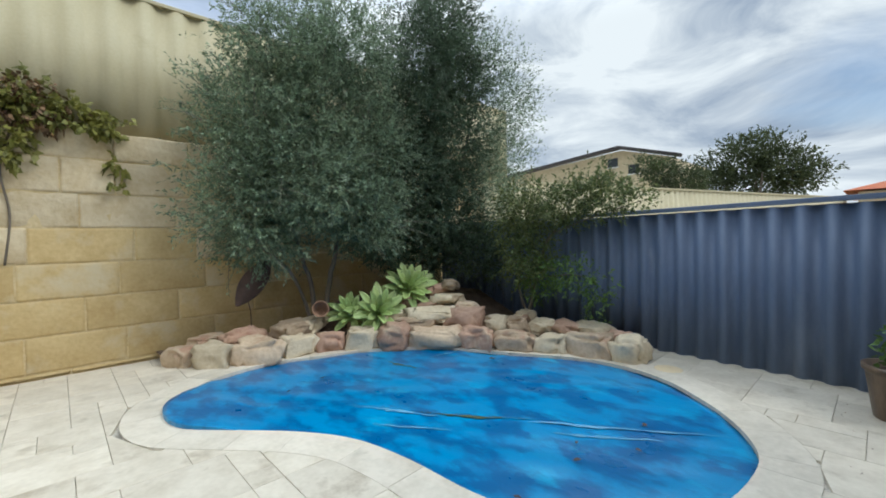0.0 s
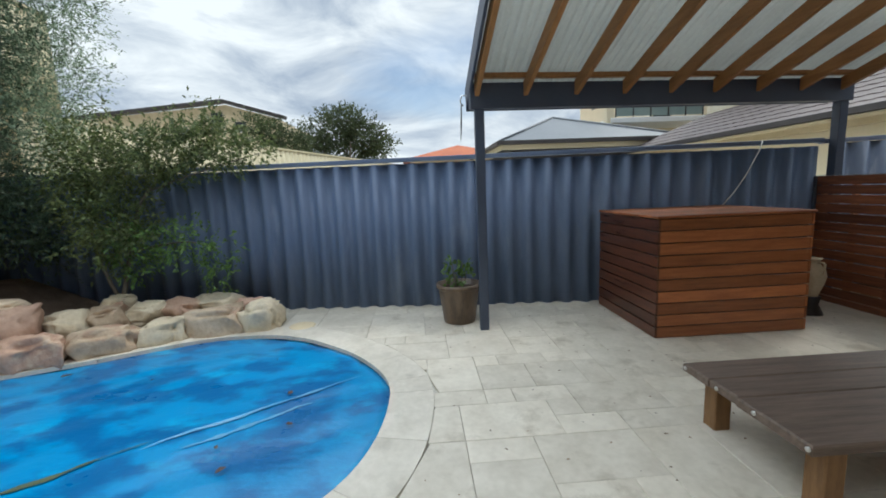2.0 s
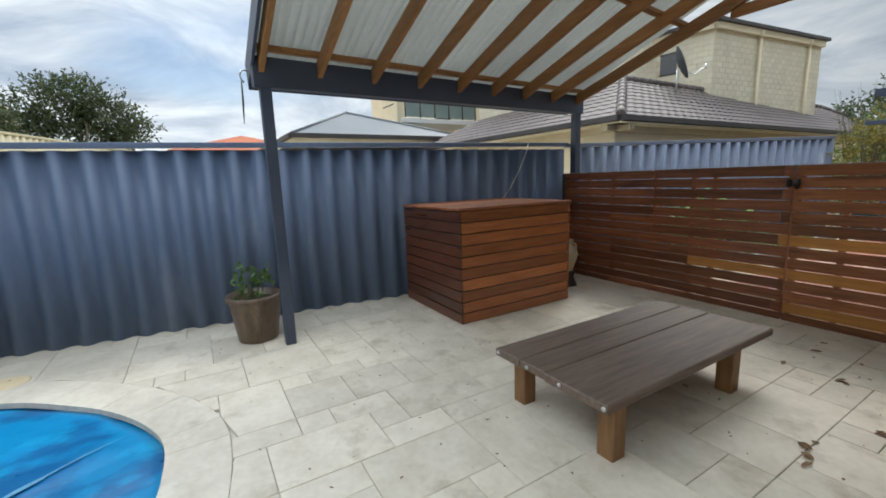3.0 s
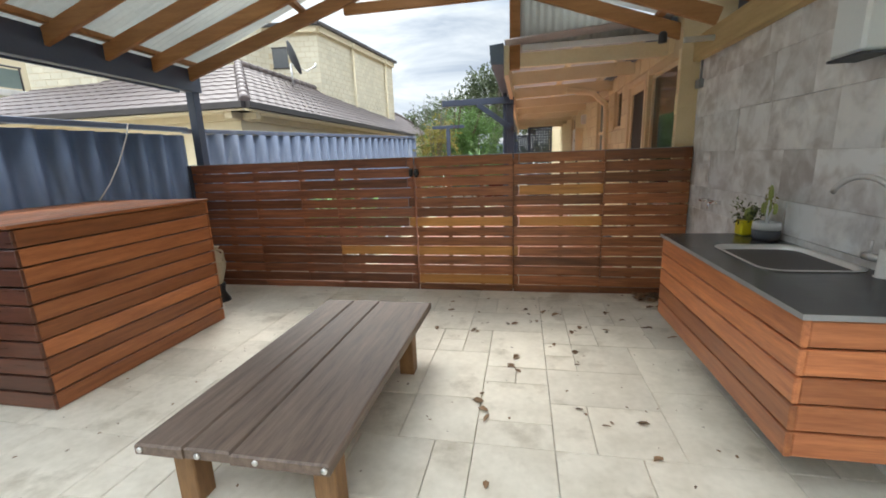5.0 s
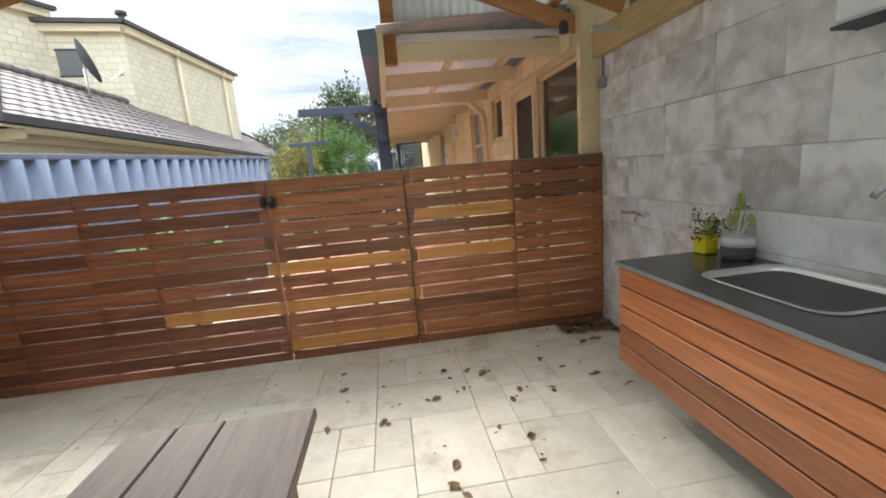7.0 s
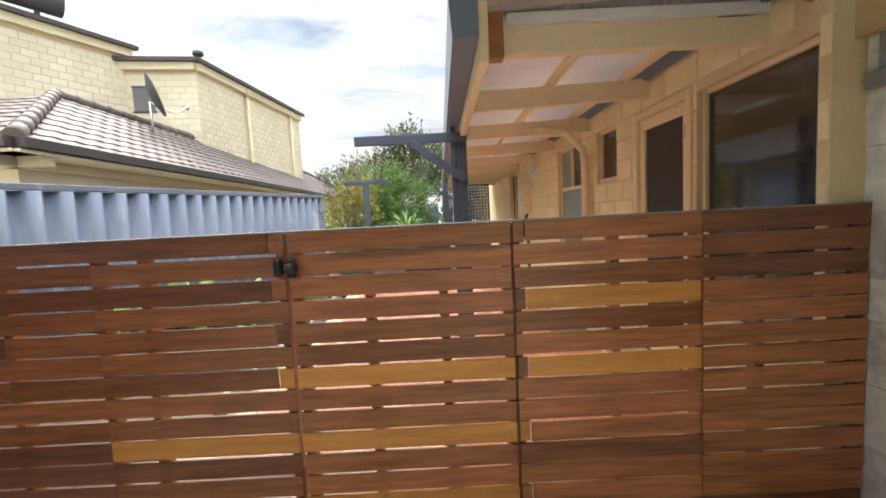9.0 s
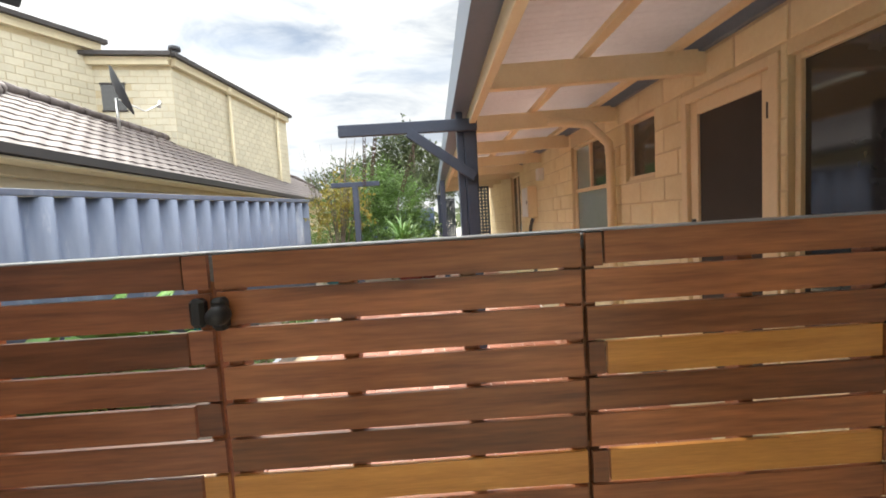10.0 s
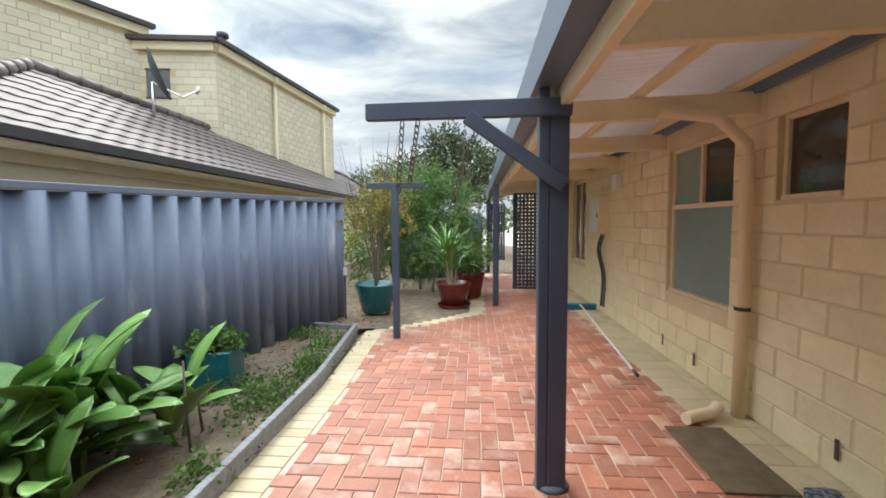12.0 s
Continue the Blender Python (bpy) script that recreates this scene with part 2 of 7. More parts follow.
M["boulder"] = surface("boulder", (0.36, 0.26, 0.175), (0.64, 0.52, 0.38), 0.9, 2.4, 20, 0.8, rand=0.26, stain=(0.40, 0.22, 0.15), stain_scale=2.6, stain_at=0.56, bump_dist=0.03)
M["boulder_pink"] = surface("boulder_pink", (0.38, 0.22, 0.155), (0.60, 0.42, 0.31), 0.9, 3, 22, 0.9, rand=0.22, stain=(0.62, 0.50, 0.36), stain_scale=2.2, stain_at=0.55, bump_dist=0.03)
M["boulder_cream"] = surface("boulder_cream", (0.50, 0.41, 0.28), (0.72, 0.63, 0.47), 0.9, 3, 22, 0.9, rand=0.16, stain=(0.36, 0.33, 0.27), stain_scale=2.4, stain_at=0.57, bump_dist=0.03)
M["soil"] = surface("soil", (0.07, 0.045, 0.03), (0.20, 0.14, 0.10), 0.95, 5, 45, 0.9, bump_dist=0.03)
M["mulch"] = surface("mulch", (0.10, 0.075, 0.05), (0.30, 0.23, 0.165), 0.95, 7, 50, 0.9, bump_dist=0.03, stain=(0.06, 0.07, 0.025), stain_scale=2, stain_at=0.6)
M["bark"] = surface("bark", (0.09, 0.075, 0.06), (0.22, 0.19, 0.155), 0.9, 6, 40, 0.7, stretch=(1, 1, 0.3))
M["olive_leaf"] = surface("olive_leaf", (0.095, 0.15, 0.085), (0.33, 0.42, 0.28), 0.5, 1.2, 30, 0, thin=0.3, island=0.55)
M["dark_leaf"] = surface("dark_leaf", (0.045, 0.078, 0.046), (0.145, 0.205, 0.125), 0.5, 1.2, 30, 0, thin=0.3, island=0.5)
M["shrub_leaf"] = surface("shrub_leaf", (0.07, 0.11, 0.04), (0.22, 0.25, 0.09), 0.5, 1.5, 30, 0, thin=0.3, island=0.5)
M["vine_leaf"] = surface("vine_leaf", (0.16, 0.18, 0.05), (0.34, 0.33, 0.09), 0.55, 2, 30, 0, thin=0.3, island=0.45)
M["far_leaf"] = surface("far_leaf", (0.045, 0.065, 0.03), (0.11, 0.14, 0.055), 0.6, 0.5, 8, 0, thin=0.3, island=0.5)
M["lush_leaf"] = surface("lush_leaf", (0.06, 0.13, 0.03), (0.17, 0.28, 0.07), 0.45, 2, 30, 0, thin=0.3, island=0.4)
M["yellow_leaf"] = surface("yellow_leaf", (0.17, 0.15, 0.03), (0.36, 0.30, 0.06), 0.5, 2, 30, 0, thin=0.3, island=0.4)
M["agave"] = surface("agave", (0.25, 0.38, 0.11), (0.50, 0.60, 0.26), 0.42, 3, 30, 0.06, rand=0.18)
M["cactus"] = surface("cactus", (0.22, 0.29, 0.07), (0.44, 0.48, 0.16), 0.5, 20, 90, 0.3)
M["canna"] = surface("canna", (0.09, 0.21, 0.045), (0.22, 0.38, 0.10), 0.38, 4, 40, 0.15, rand=0.22)
M["dry_leaf"] = surface("dry_leaf", (0.085, 0.048, 0.027), (0.32, 0.20, 0.105), 0.8, 14, 60, 0.3, island=0.5)
M["ceramic_brown"] = surface("ceramic_brown", (0.055, 0.038, 0.025), (0.19, 0.13, 0.085), 0.4, 4, 30, 0.3, stretch=(3, 3, 0.5), stain=(0.25, 0.2, 0.14), stain_scale=5, stain_at=0.62)
M["terracotta"] = surface("terracotta", (0.28, 0.15, 0.09), (0.42, 0.27, 0.18), 0.8, 5, 40, 0.2)
M["teal_glaze"] = surface("teal_glaze", (0.008, 0.085, 0.10), (0.02, 0.15, 0.17), 0.25, 4, 40, 0.05)
M["red_glaze"] = surface("red_glaze", (0.08, 0.010, 0.010), (0.17, 0.025, 0.02), 0.2, 4, 40, 0.05)
M["urn_clay"] = surface("urn_clay", (0.40, 0.34, 0.23), (0.55, 0.48, 0.35), 0.8, 5, 40, 0.2)
M["yellow_pot"] = surface("yellow_pot", (0.72, 0.60, 0.01), (0.80, 0.68, 0.03), 0.4, 5, 40, 0.05)
M["pot_grey"] = surface("pot_grey", (0.05, 0.055, 0.065), (0.08, 0.085, 0.095), 0.7, 5, 60, 0.1)
M["pot_white"] = surface("pot_white", (0.6, 0.61, 0.61), (0.72, 0.72, 0.72), 0.6, 5, 60, 0.1)
M["rust"] = surface("rust", (0.06, 0.038, 0.03), (0.13, 0.08, 0.065), 0.85, 6, 40, 0.4)
M["house_block"] = surface("house_block", (0.74, 0.615, 0.36), (0.86, 0.755, 0.50), 0.85, 4, 34, 0.45, rand=0.07, stain=(0.86, 0.76, 0.55), stain_scale=3, stain_at=0.6)
M["house_mortar"] = surface("house_mortar", (0.60, 0.48, 0.28), (0.72, 0.60, 0.38), 0.9, 4, 60, 0.3)
M["far_brick"] = surface("far_brick", (0.58, 0.53, 0.40), (0.70, 0.65, 0.51), 0.85, 1.2, 20, 0.2, island=0.06)
M["far_render"] = surface("far_render", (0.65, 0.56, 0.38), (0.75, 0.66, 0.47), 0.8, 1, 20, 0.1)
M["roof_tile"] = surface("roof_tile", (0.095, 0.075, 0.072), (0.175, 0.142, 0.132), 0.6, 1.5, 20, 0.2)
M["dark_trim"] = surface("dark_trim", (0.035, 0.03, 0.03), (0.06, 0.052, 0.05), 0.5, 3, 40, 0.05)
M["orange_roof"] = surface("orange_roof", (0.36, 0.09, 0.035), (0.50, 0.15, 0.06), 0.8, 1, 8, 0.3)
M["grey_roof"] = surface("grey_roof", (0.10, 0.115, 0.13), (0.15, 0.165, 0.18), 0.5, 1, 8, 0.1)
M["paver_red"] = surface("paver_red", (0.33, 0.115, 0.07), (0.50, 0.21, 0.135), 0.5, 4, 50, 0.25, rand=0.20, stain=(0.62, 0.45, 0.36), stain_scale=1.7, stain_at=0.53)
M["paver_joint"] = surface("paver_joint", (0.50, 0.34, 0.25), (0.68, 0.54, 0.44), 0.9, 2.5, 60, 0.3)
M["paver_cream"] = surface("paver_cream", (0.50, 0.41, 0.255), (0.65, 0.55, 0.37), 0.7, 4, 50, 0.25, rand=0.1)
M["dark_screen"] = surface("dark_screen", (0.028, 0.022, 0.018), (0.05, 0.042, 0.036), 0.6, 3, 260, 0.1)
M["frosted"] = surface("frosted", (0.20, 0.27, 0.26), (0.28, 0.35, 0.33), 0.18, 1.2, 30, 0.0, spec=0.8)
M["dark_glass"] = surface("dark_glass", (0.020, 0.022, 0.022), (0.05, 0.052, 0.05), 0.04, 1.0, 10, 0.0, spec=1.0)
M["mat_fibre"] = surface("mat_fibre", (0.09, 0.065, 0.035), (0.17, 0.125, 0.07), 0.95, 9, 160, 0.6)
M["rag_blue"] = surface("rag_blue", (0.03, 0.04, 0.06), (0.20, 0.23, 0.28), 0.9, 40, 160, 0.6, ramp=(0.45, 0.55))
M["broom_blue"] = surface("broom_blue", (0.01, 0.12, 0.24), (0.02, 0.2, 0.34), 0.6, 8, 80, 0.2)
M["lamp_diffuser"] = surface("lamp_diffuser", (0.72, 0.76, 0.76), (0.8, 0.83, 0.83), 0.35, 3, 60, 0.02)

# ---- building helpers ----
def part(name, bm, material, parent=None, label=""):
    """Links a bmesh as one mesh object, under a thing or a part."""
    me = bpy.data.meshes.new(name)
    bm.to_mesh(me)
    bm.free()
    me.materials.append(M[material])
    ob = new(name, me)
    if parent is not None:
        ob.parent = parent
    if label:
        ob["label"] = label
    return ob


def raw(name, verts, faces, material, parent=None, label="", smooth=False):
    me = bpy.data.meshes.new(name)
    me.from_pydata([tuple(v) for v in verts], [], faces)
    me.update()
    me.materials.append(M[material])
    if smooth:
        me.polygons.foreach_set("use_smooth", [True] * len(me.polygons))
    ob = new(name, me)
    if parent is not None:
        ob.parent = parent
    if label:
        ob["label"] = label
    return ob


def thing(name, label, category, group="", kind="", at=None):
    ob = new(name)
    ob.empty_display_size = 0.1
    if at is not None:
        ob.matrix_world = at
    return tagged(ob, label, category, group, kind)


def add_box(bm, lo, hi, bevel=0.0, m=None):
    lo, hi = Vector(lo), Vector(hi)
    r = bmesh.ops.create_cube(bm, size=1.0, matrix=Matrix.LocRotScale((lo + hi) / 2, None, hi - lo))
    vs = r["verts"]
    if bevel > 0:
        edges = list({e for v in vs for e in v.link_edges})
        g = bmesh.ops.bevel(bm, geom=edges, offset=bevel, segments=1, affect="EDGES")
        vs = list({v for f in g["faces"] for v in f.verts} | {v for v in vs if v.is_valid})
    if m is not None:
        bmesh.ops.transform(bm, matrix=m, verts=[v for v in vs if v.is_valid])
    return vs


def box(name, lo, hi, material, parent=None, bevel=0.004, label="", m=None):
    bm = bmesh.new()
    add_box(bm, lo, hi, bevel, m)
    return part(name, bm, material, parent, label)


def beam(name, a, b, w, h, material, parent=None, bevel=0.004, up=(0, 0, 1), label=""):
    """A bar of width w and height h from a to b."""
    a, b = Vector(a), Vector(b)
    d = (b - a).normalized()
    s = d.cross(Vector(up)).normalized()
    u = s.cross(d)
    m = Matrix((s, d, u)).transposed().to_4x4()
    m.translation = (a + b) / 2
    bm = bmesh.new()
    add_box(bm, (-w / 2, -(b - a).length / 2, -h / 2), (w / 2, (b - a).length / 2, h / 2), bevel, m)
    return part(name, bm, material, parent, label)


def lathe_bm(profile, seg=28, centre=(0, 0, 0)):
    bm = bmesh.new()
    rings = []
    for r, z in profile:
        rings.append([bm.verts.new((centre[0] + r * math.cos(6.2832 * k / seg), centre[1] + r * math.sin(6.2832 * k / seg), centre[2] + z)) for k in range(seg)])
    for a, b in zip(rings, rings[1:]):
        for k in range(seg):
            f = bm.faces.new((a[k], a[(k + 1) % seg], b[(k + 1) % seg], b[k]))
            f.smooth = True
    for ring, flip in ((rings[0], True), (rings[-1], False)):
        if max(v.co.x for v in ring) - min(v.co.x for v in ring) > 1e-4:
            bm.faces.new(ring[::-1] if flip else ring)
    return bm


def tube_bm(points, radius, seg=10, bm=None):
    """A round tube along points; radius may be one number or one for each point."""
    bm = bm or bmesh.new()
    pts = [Vector(p) for p in points]
    rad = radius if isinstance(radius, (list, tuple)) else [radius] * len(pts)
    rings, side = [], None
    for i, p in enumerate(pts):
        d = (pts[min(i + 1, len(pts) - 1)] - pts[max(i - 1, 0)]).normalized()
        if side is None:
            side = d.orthogonal().normalized()
        side = (side - d * side.dot(d)).normalized()
        t = d.cross(side)
        rings.append([bm.verts.new(p + rad[i] * (side * math.cos(6.2832 * k / seg) + t * math.sin(6.2832 * k / seg))) for k in range(seg)])
    for a, b in zip(rings, rings[1:]):
        for k in range(seg):
            bm.faces.new((a[k], a[(k + 1) % seg], b[(k + 1) % seg], b[k])).smooth = True
    bm.faces.new(rings[0][::-1])
    bm.faces.new(rings[-1])
    return bm


def smooth_curve(ctrl, steps, closed=True):
    """Catmull-Rom curve through the control points."""
    out, n = [], len(ctrl)
    for i in range(n if closed else n - 1):
        p = [Vector(ctrl[(i + k) % n] if closed else ctrl[min(max(i + k, 0), n - 1)]) for k in (-1, 0, 1, 2)]
        for s in range(steps):
            t = s / steps
            out.append(0.5 * (2 * p[1] + (p[2] - p[0]) * t + (2 * p[0] - 5 * p[1] + 4 * p[2] - p[3]) * t * t + (3 * p[1] - p[0] - 3 * p[2] + p[3]) * t ** 3))
    if not closed:
        out.append(Vector(ctrl[-1]))
    return out


def corrugated(name, a, b, z0, z1, pitch, depth, material, parent=None, thick=0.008, sharp=1.0, z0b=None, z1b=None, label=""):
    """An upright corrugated sheet from a to b, seen from both sides."""
    a, b = Vector((*a, 0)), Vector((*b, 0))
    d, length = (b - a).normalized(), (b - a).length
    nrm = Vector((d.y, -d.x, 0))
    z0b = z0 if z0b is None else z0b
    z1b = z1 if z1b is None else z1b
    count = max(2, int(length / pitch * 8))
    verts, faces = [], []
    for i in range(count + 1):
        f = i / count
        w = math.sin(6.2832 * f * length / pitch)
        w = math.copysign(abs(w) ** sharp, w) * depth / 2
        for off in (0, thick):
            p = a + d * (f * length) + nrm * (w + off)
            verts += [(p.x, p.y, z0 + (z0b - z0) * f), (p.x, p.y, z1 + (z1b - z1) * f)]
    for i in range(count):
        k = 4 * i
        faces += [(k, k + 4, k + 5, k + 1), (k + 2, k + 3, k + 7, k + 6), (k + 1, k + 5, k + 7, k + 3), (k, k + 2, k + 6, k + 4)]
    return raw(name, verts, faces, material, parent, label, smooth=True)


def roof_panel(name, p, along, down, pitch, depth, material, parent=None, thick=0.006, label=""):
    """A corrugated roof sheet: corner p, the vector along (across the waves) and the vector down the slope."""
    p, along, down = Vector(p), Vector(along), Vector(down)
    up = along.cross(down).normalized()
    if up.z < 0:
        up = -up
    count = int(along.length / pitch * 8)
    verts, faces = [], []
    for i in range(count + 1):
        f = i / count
        w = math.sin(6.2832 * f * along.length / pitch) * depth / 2
        for off in (0, thick):
            q = p + along * f + up * (w + off)
            verts += [q, q + down]
    for i in range(count):
        k = 4 * i
        faces += [(k, k + 4, k + 5, k + 1), (k + 2, k + 3, k + 7, k + 6), (k + 1, k + 5, k + 7, k + 3), (k, k + 2, k + 6, k + 4)]
    return raw(name, verts, faces, material, parent, label, smooth=True)


PIECES = {}


def piece(name, size, material, parent, at, bevel=0.004, turn=0.0, label=""):
    """A bevelled block of that size; alike pieces share one mesh."""
    key = (name, tuple(round(s, 3) for s in size), material)
    if key not in PIECES:
        bm = bmesh.new()
        x, y, z = (s / 2 for s in size)
        c = bevel
        lo = [bm.verts.new(v) for v in ((-x, -y, -z), (x, -y, -z), (x, y, -z), (-x, y, -z))]
        mid = [bm.verts.new(v) for v in ((-x, -y, z - c), (x, -y, z - c), (x, y, z - c), (-x, y, z - c))]
        top = [bm.verts.new(v) for v in ((-x + c, -y + c, z), (x - c, -y + c, z), (x - c, y - c, z), (-x + c, y - c, z))]
        for p, q in ((lo, mid), (mid, top)):
            for k in range(4):
                bm.faces.new((p[k], p[(k + 1) % 4], q[(k + 1) % 4], q[k]))
        bm.faces.new(top)
        bm.faces.new(lo[::-1])
        me = bpy.data.meshes.new(name)
        bm.to_mesh(me)
        bm.free()
        me.materials.append(M[material])
        PIECES[key] = me
    ob = new(name, PIECES[key])
    ob.parent = parent
    ob.matrix_basis = at if isinstance(at, Matrix) else pose(*at, 0, 0, turn)
    if label:
        ob["label"] = label
    return ob


def leaf_mesh(name, base, along, length, width, material, parent, seed, droop=0.0):
    """Many small pointed leaves: one diamond each, with base points and directions given as arrays."""
    rng = np.random.default_rng(seed)
    n = len(base)
    along = along / (np.linalg.norm(along, axis=1, keepdims=True) + 1e-9)
    side = np.cross(along, rng.normal(size=(n, 3)))
    side /= np.linalg.norm(side, axis=1, keepdims=True) + 1e-9
    ln = (length * rng.uniform(0.6, 1.3, n))[:, None]
    wd = (width * rng.uniform(0.7, 1.2, n))[:, None]
    bend = np.zeros((n, 3))
    bend[:, 2] = -droop * ln[:, 0]
    v = np.stack([base, base + along * ln * 0.45 + side * wd / 2, base + along * ln + bend, base + along * ln * 0.45 - side * wd / 2], 1).reshape(-1, 3)
    me = bpy.data.meshes.new(name)
    me.vertices.add(4 * n)
    me.vertices.foreach_set("co", v.ravel())
    me.loops.add(4 * n)
    me.loops.foreach_set("vertex_index", np.arange(4 * n))
    me.polygons.add(n)
    me.polygons.foreach_set("loop_start", np.arange(0, 4 * n, 4))
    me.polygons.foreach_set("loop_total", np.full(n, 4))
    me.update(calc_edges=True)
    me.materials.append(M[material])
    ob = new(name, me)
    ob.parent = parent
    return ob


def foliage(name, blobs, twigs, per, length, width, material, parent, seed, twig_len=0.3, up=0.25, droop=0.1, shell=0.45):
    """Leaves on short twigs that fill uneven blobs (centre, radii)."""
    rng = np.random.default_rng(seed)
    vol = np.array([b[1][0] * b[1][1] * b[1][2] for b in blobs]) ** 0.7
    pick = rng.choice(len(blobs), twigs, p=vol / vol.sum())
    d = rng.normal(size=(twigs, 3))
    d /= np.linalg.norm(d, axis=1, keepdims=True)
    c = np.array([b[0] for b in blobs])[pick]
    r = np.array([b[1] for b in blobs])[pick]
    lump = 1 + 0.22 * np.sin(5 * d[:, :1] + pick[:, None]) * np.cos(4 * d[:, 1:2] + 2 * pick[:, None]) + 0.15 * np.sin(9 * d[:, 2:] + 3 * d[:, :1])
    p = c + d * r * lump * (shell + (1 - shell) * rng.uniform(0, 1, (twigs, 1))) 
    t = d * 0.8 + rng.normal(size=(twigs, 3)) * 0.5
    t[:, 2] += up
    t /= np.linalg.norm(t, axis=1, keepdims=True)
    f = rng.uniform(0, 1, (twigs, per, 1))
    base = (p[:, None] + t[:, None] * f * twig_len * rng.uniform(0.6, 1.4, (twigs, 1, 1)) + rng.normal(size=(twigs, per, 3)) * 0.012).reshape(-1, 3)
    al = (t[:, None] * 0.9 + rng.normal(size=(twigs, per, 3)) * 0.55).reshape(-1, 3)
    return leaf_mesh(name, base, al, length, width, material, parent, seed + 1, droop)


def sprays(name, blobs, count, length, per, leaf_len, leaf_w, material, parent, seed):
    """Long arching twigs with paired leaves that stand out of the crown."""
    rng = random.Random(seed)
    base, along = [], []
    bm = bmesh.new()
    for k in range(count):
        c, r = rng.choice(blobs)
        d = Vector((rng.gauss(0, 1), rng.gauss(-0.5, 0.8), rng.gauss(0.1, 0.7))).normalized()
        p = Vector(c) + Vector((d.x * r[0], d.y * r[1], d.z * r[2])) * rng.uniform(0.75, 0.95)
        g = (d + Vector((rng.gauss(0, 0.35), rng.gauss(0, 0.35), rng.gauss(0.25, 0.4)))).normalized()
        ln, sag = length * rng.uniform(0.6, 1.25), rng.uniform(0.0, 0.35)
        pts = [p + g * ln * f - Vector((0, 0, sag * ln * f * f)) for f in (0, 0.35, 0.7, 1.0)]
        ring = []
        for q, w in zip(pts, (0.005, 0.004, 0.0025, 0.001)):
            ring.append([bm.verts.new(q + Vector((w * math.cos(a), w * math.sin(a), w * math.sin(a + 1)))) for a in (0, 2.1, 4.2)])
        for a, b in zip(ring, ring[1:]):
            for i in range(3):
                bm.faces.new((a[i], a[(i + 1) % 3], b[(i + 1) % 3], b[i]))
        side = g.cross(Vector((rng.gauss(0, 1), rng.gauss(0, 1), rng.gauss(0, 1)))).normalized()
        for j in range(per):
            f = 0.08 + 0.92 * j / (per - 1)
            s = side if j % 2 else -side
            base.append(p + g * ln * f - Vector((0, 0, sag * ln * f * f)))
            along.append(g * 0.75 + s * 0.7 + Vector((rng.gauss(0, 0.15), rng.gauss(0, 0.15), rng.gauss(0, 0.15))))
    part("twig_work", bm, "bark", parent)["kind"] = "stuff"
    return leaf_mesh(name, np.array(base), np.array(along), leaf_len, leaf_w, material, parent, seed + 1, 0.1)


def limb(parent, points, r0, r1, name="limb", material="bark"):
    pts = smooth_curve(points, 5, closed=False)
    n = len(pts)
    rng = random.Random(str(points))
    pts = [p + Vector((rng.uniform(-1, 1), rng.uniform(-1, 1), 0)) * r0 * 0.25 for p in pts]
    return part(name, tube_bm(pts, [r0 + (r1 - r0) * i / (n - 1) for i in range(n)], 8), material, parent)


def boulder_bm(size, seed, rough=0.16):
    bm = bmesh.new()
    bmesh.ops.create_icosphere(bm, subdivisions=4, radius=1.0)
    off = Vector((seed * 3.17, seed * 1.31, seed * 2.03))
    ex = 0.42 + 0.22 * ((seed * 0.618) % 1)
    cut = [(Vector((math.sin(seed * 2.1 + k * 1.9), math.cos(seed * 1.3 + k * 2.3), 0.55 * math.sin(seed + k * 1.1) + 0.25)).normalized(), 0.80 + 0.18 * ((seed * 0.37 + k * 0.29) % 1)) for k in range(6)]
    for v in bm.verts:
        p = v.co.normalized()
        q = Vector([math.copysign(abs(c) ** ex, c) for c in p])
        k = 0.86 + rough * (noise.noise(p * 1.6 + off) * 1.6 + 0.6 * noise.noise(p * 4 + off) + 0.34 * noise.noise(p * 9 + off) + 0.16 * noise.noise(p * 20 + off))
        w = q * k
        for nn, dd in cut:
            over = w.dot(nn) - dd
            if over > 0:
                w -= nn * over * 0.85
        v.co = Vector((w.x * size[0], w.y * size[1], w.z * size[2]))
    for f in bm.faces:
        f.smooth = True
    return bm

# ---- the setting: ground, paving, walls ----
SIDE = 0.20          # level of the side path above the pool terrace
GATE_Y, WALL_X, WALL_S = -4.463, -0.35, -0.17    # slatted fence line, tiled wall face, side wall face
POOL = smooth_curve([(3.34, 0.53, 0), (2.79, 0.58, 0), (2.36, 0.76, 0), (2.0, 1.13, 0), (1.81, 1.63, 0), (1.76, 2.28, 0), (1.65, 2.8, 0), (1.4, 3.23, 0), (1.0, 3.69, 0),
                     (0.69, 4.09, 0), (0.68, 4.6, 0), (0.93, 4.98, 0), (1.37, 5.3, 0), (2.0, 5.4, 0), (2.6, 5.2, 0), (3.25, 4.98, 0), (3.98, 4.3, 0), (4.42, 3.42, 0), (4.8, 2.65, 0), (4.85, 2.0, 0), (4.68, 1.53, 0), (4.43, 1.2, 0), (4.1, 0.87, 0), (3.7, 0.62, 0)], 4)


def fence_x(y):
    return 5.62 + 0.105 * y if y > -4.6 else 5.08 + 0.19 * (y + 4.6)


def path_right(y):
    if y > -7.84:
        return 3.01
    if y > -9.77:
        return 3.01 + 0.11 * (-7.84 - y) / 1.93
    return max(1.74, 3.12 - 1.2 * (-9.77 - y) ** 0.75)


def outward(i):
    n = len(POOL)
    d = (POOL[(i + 1) % n] - POOL[i - 1]).normalized()
    return Vector((-d.y, d.x, 0))


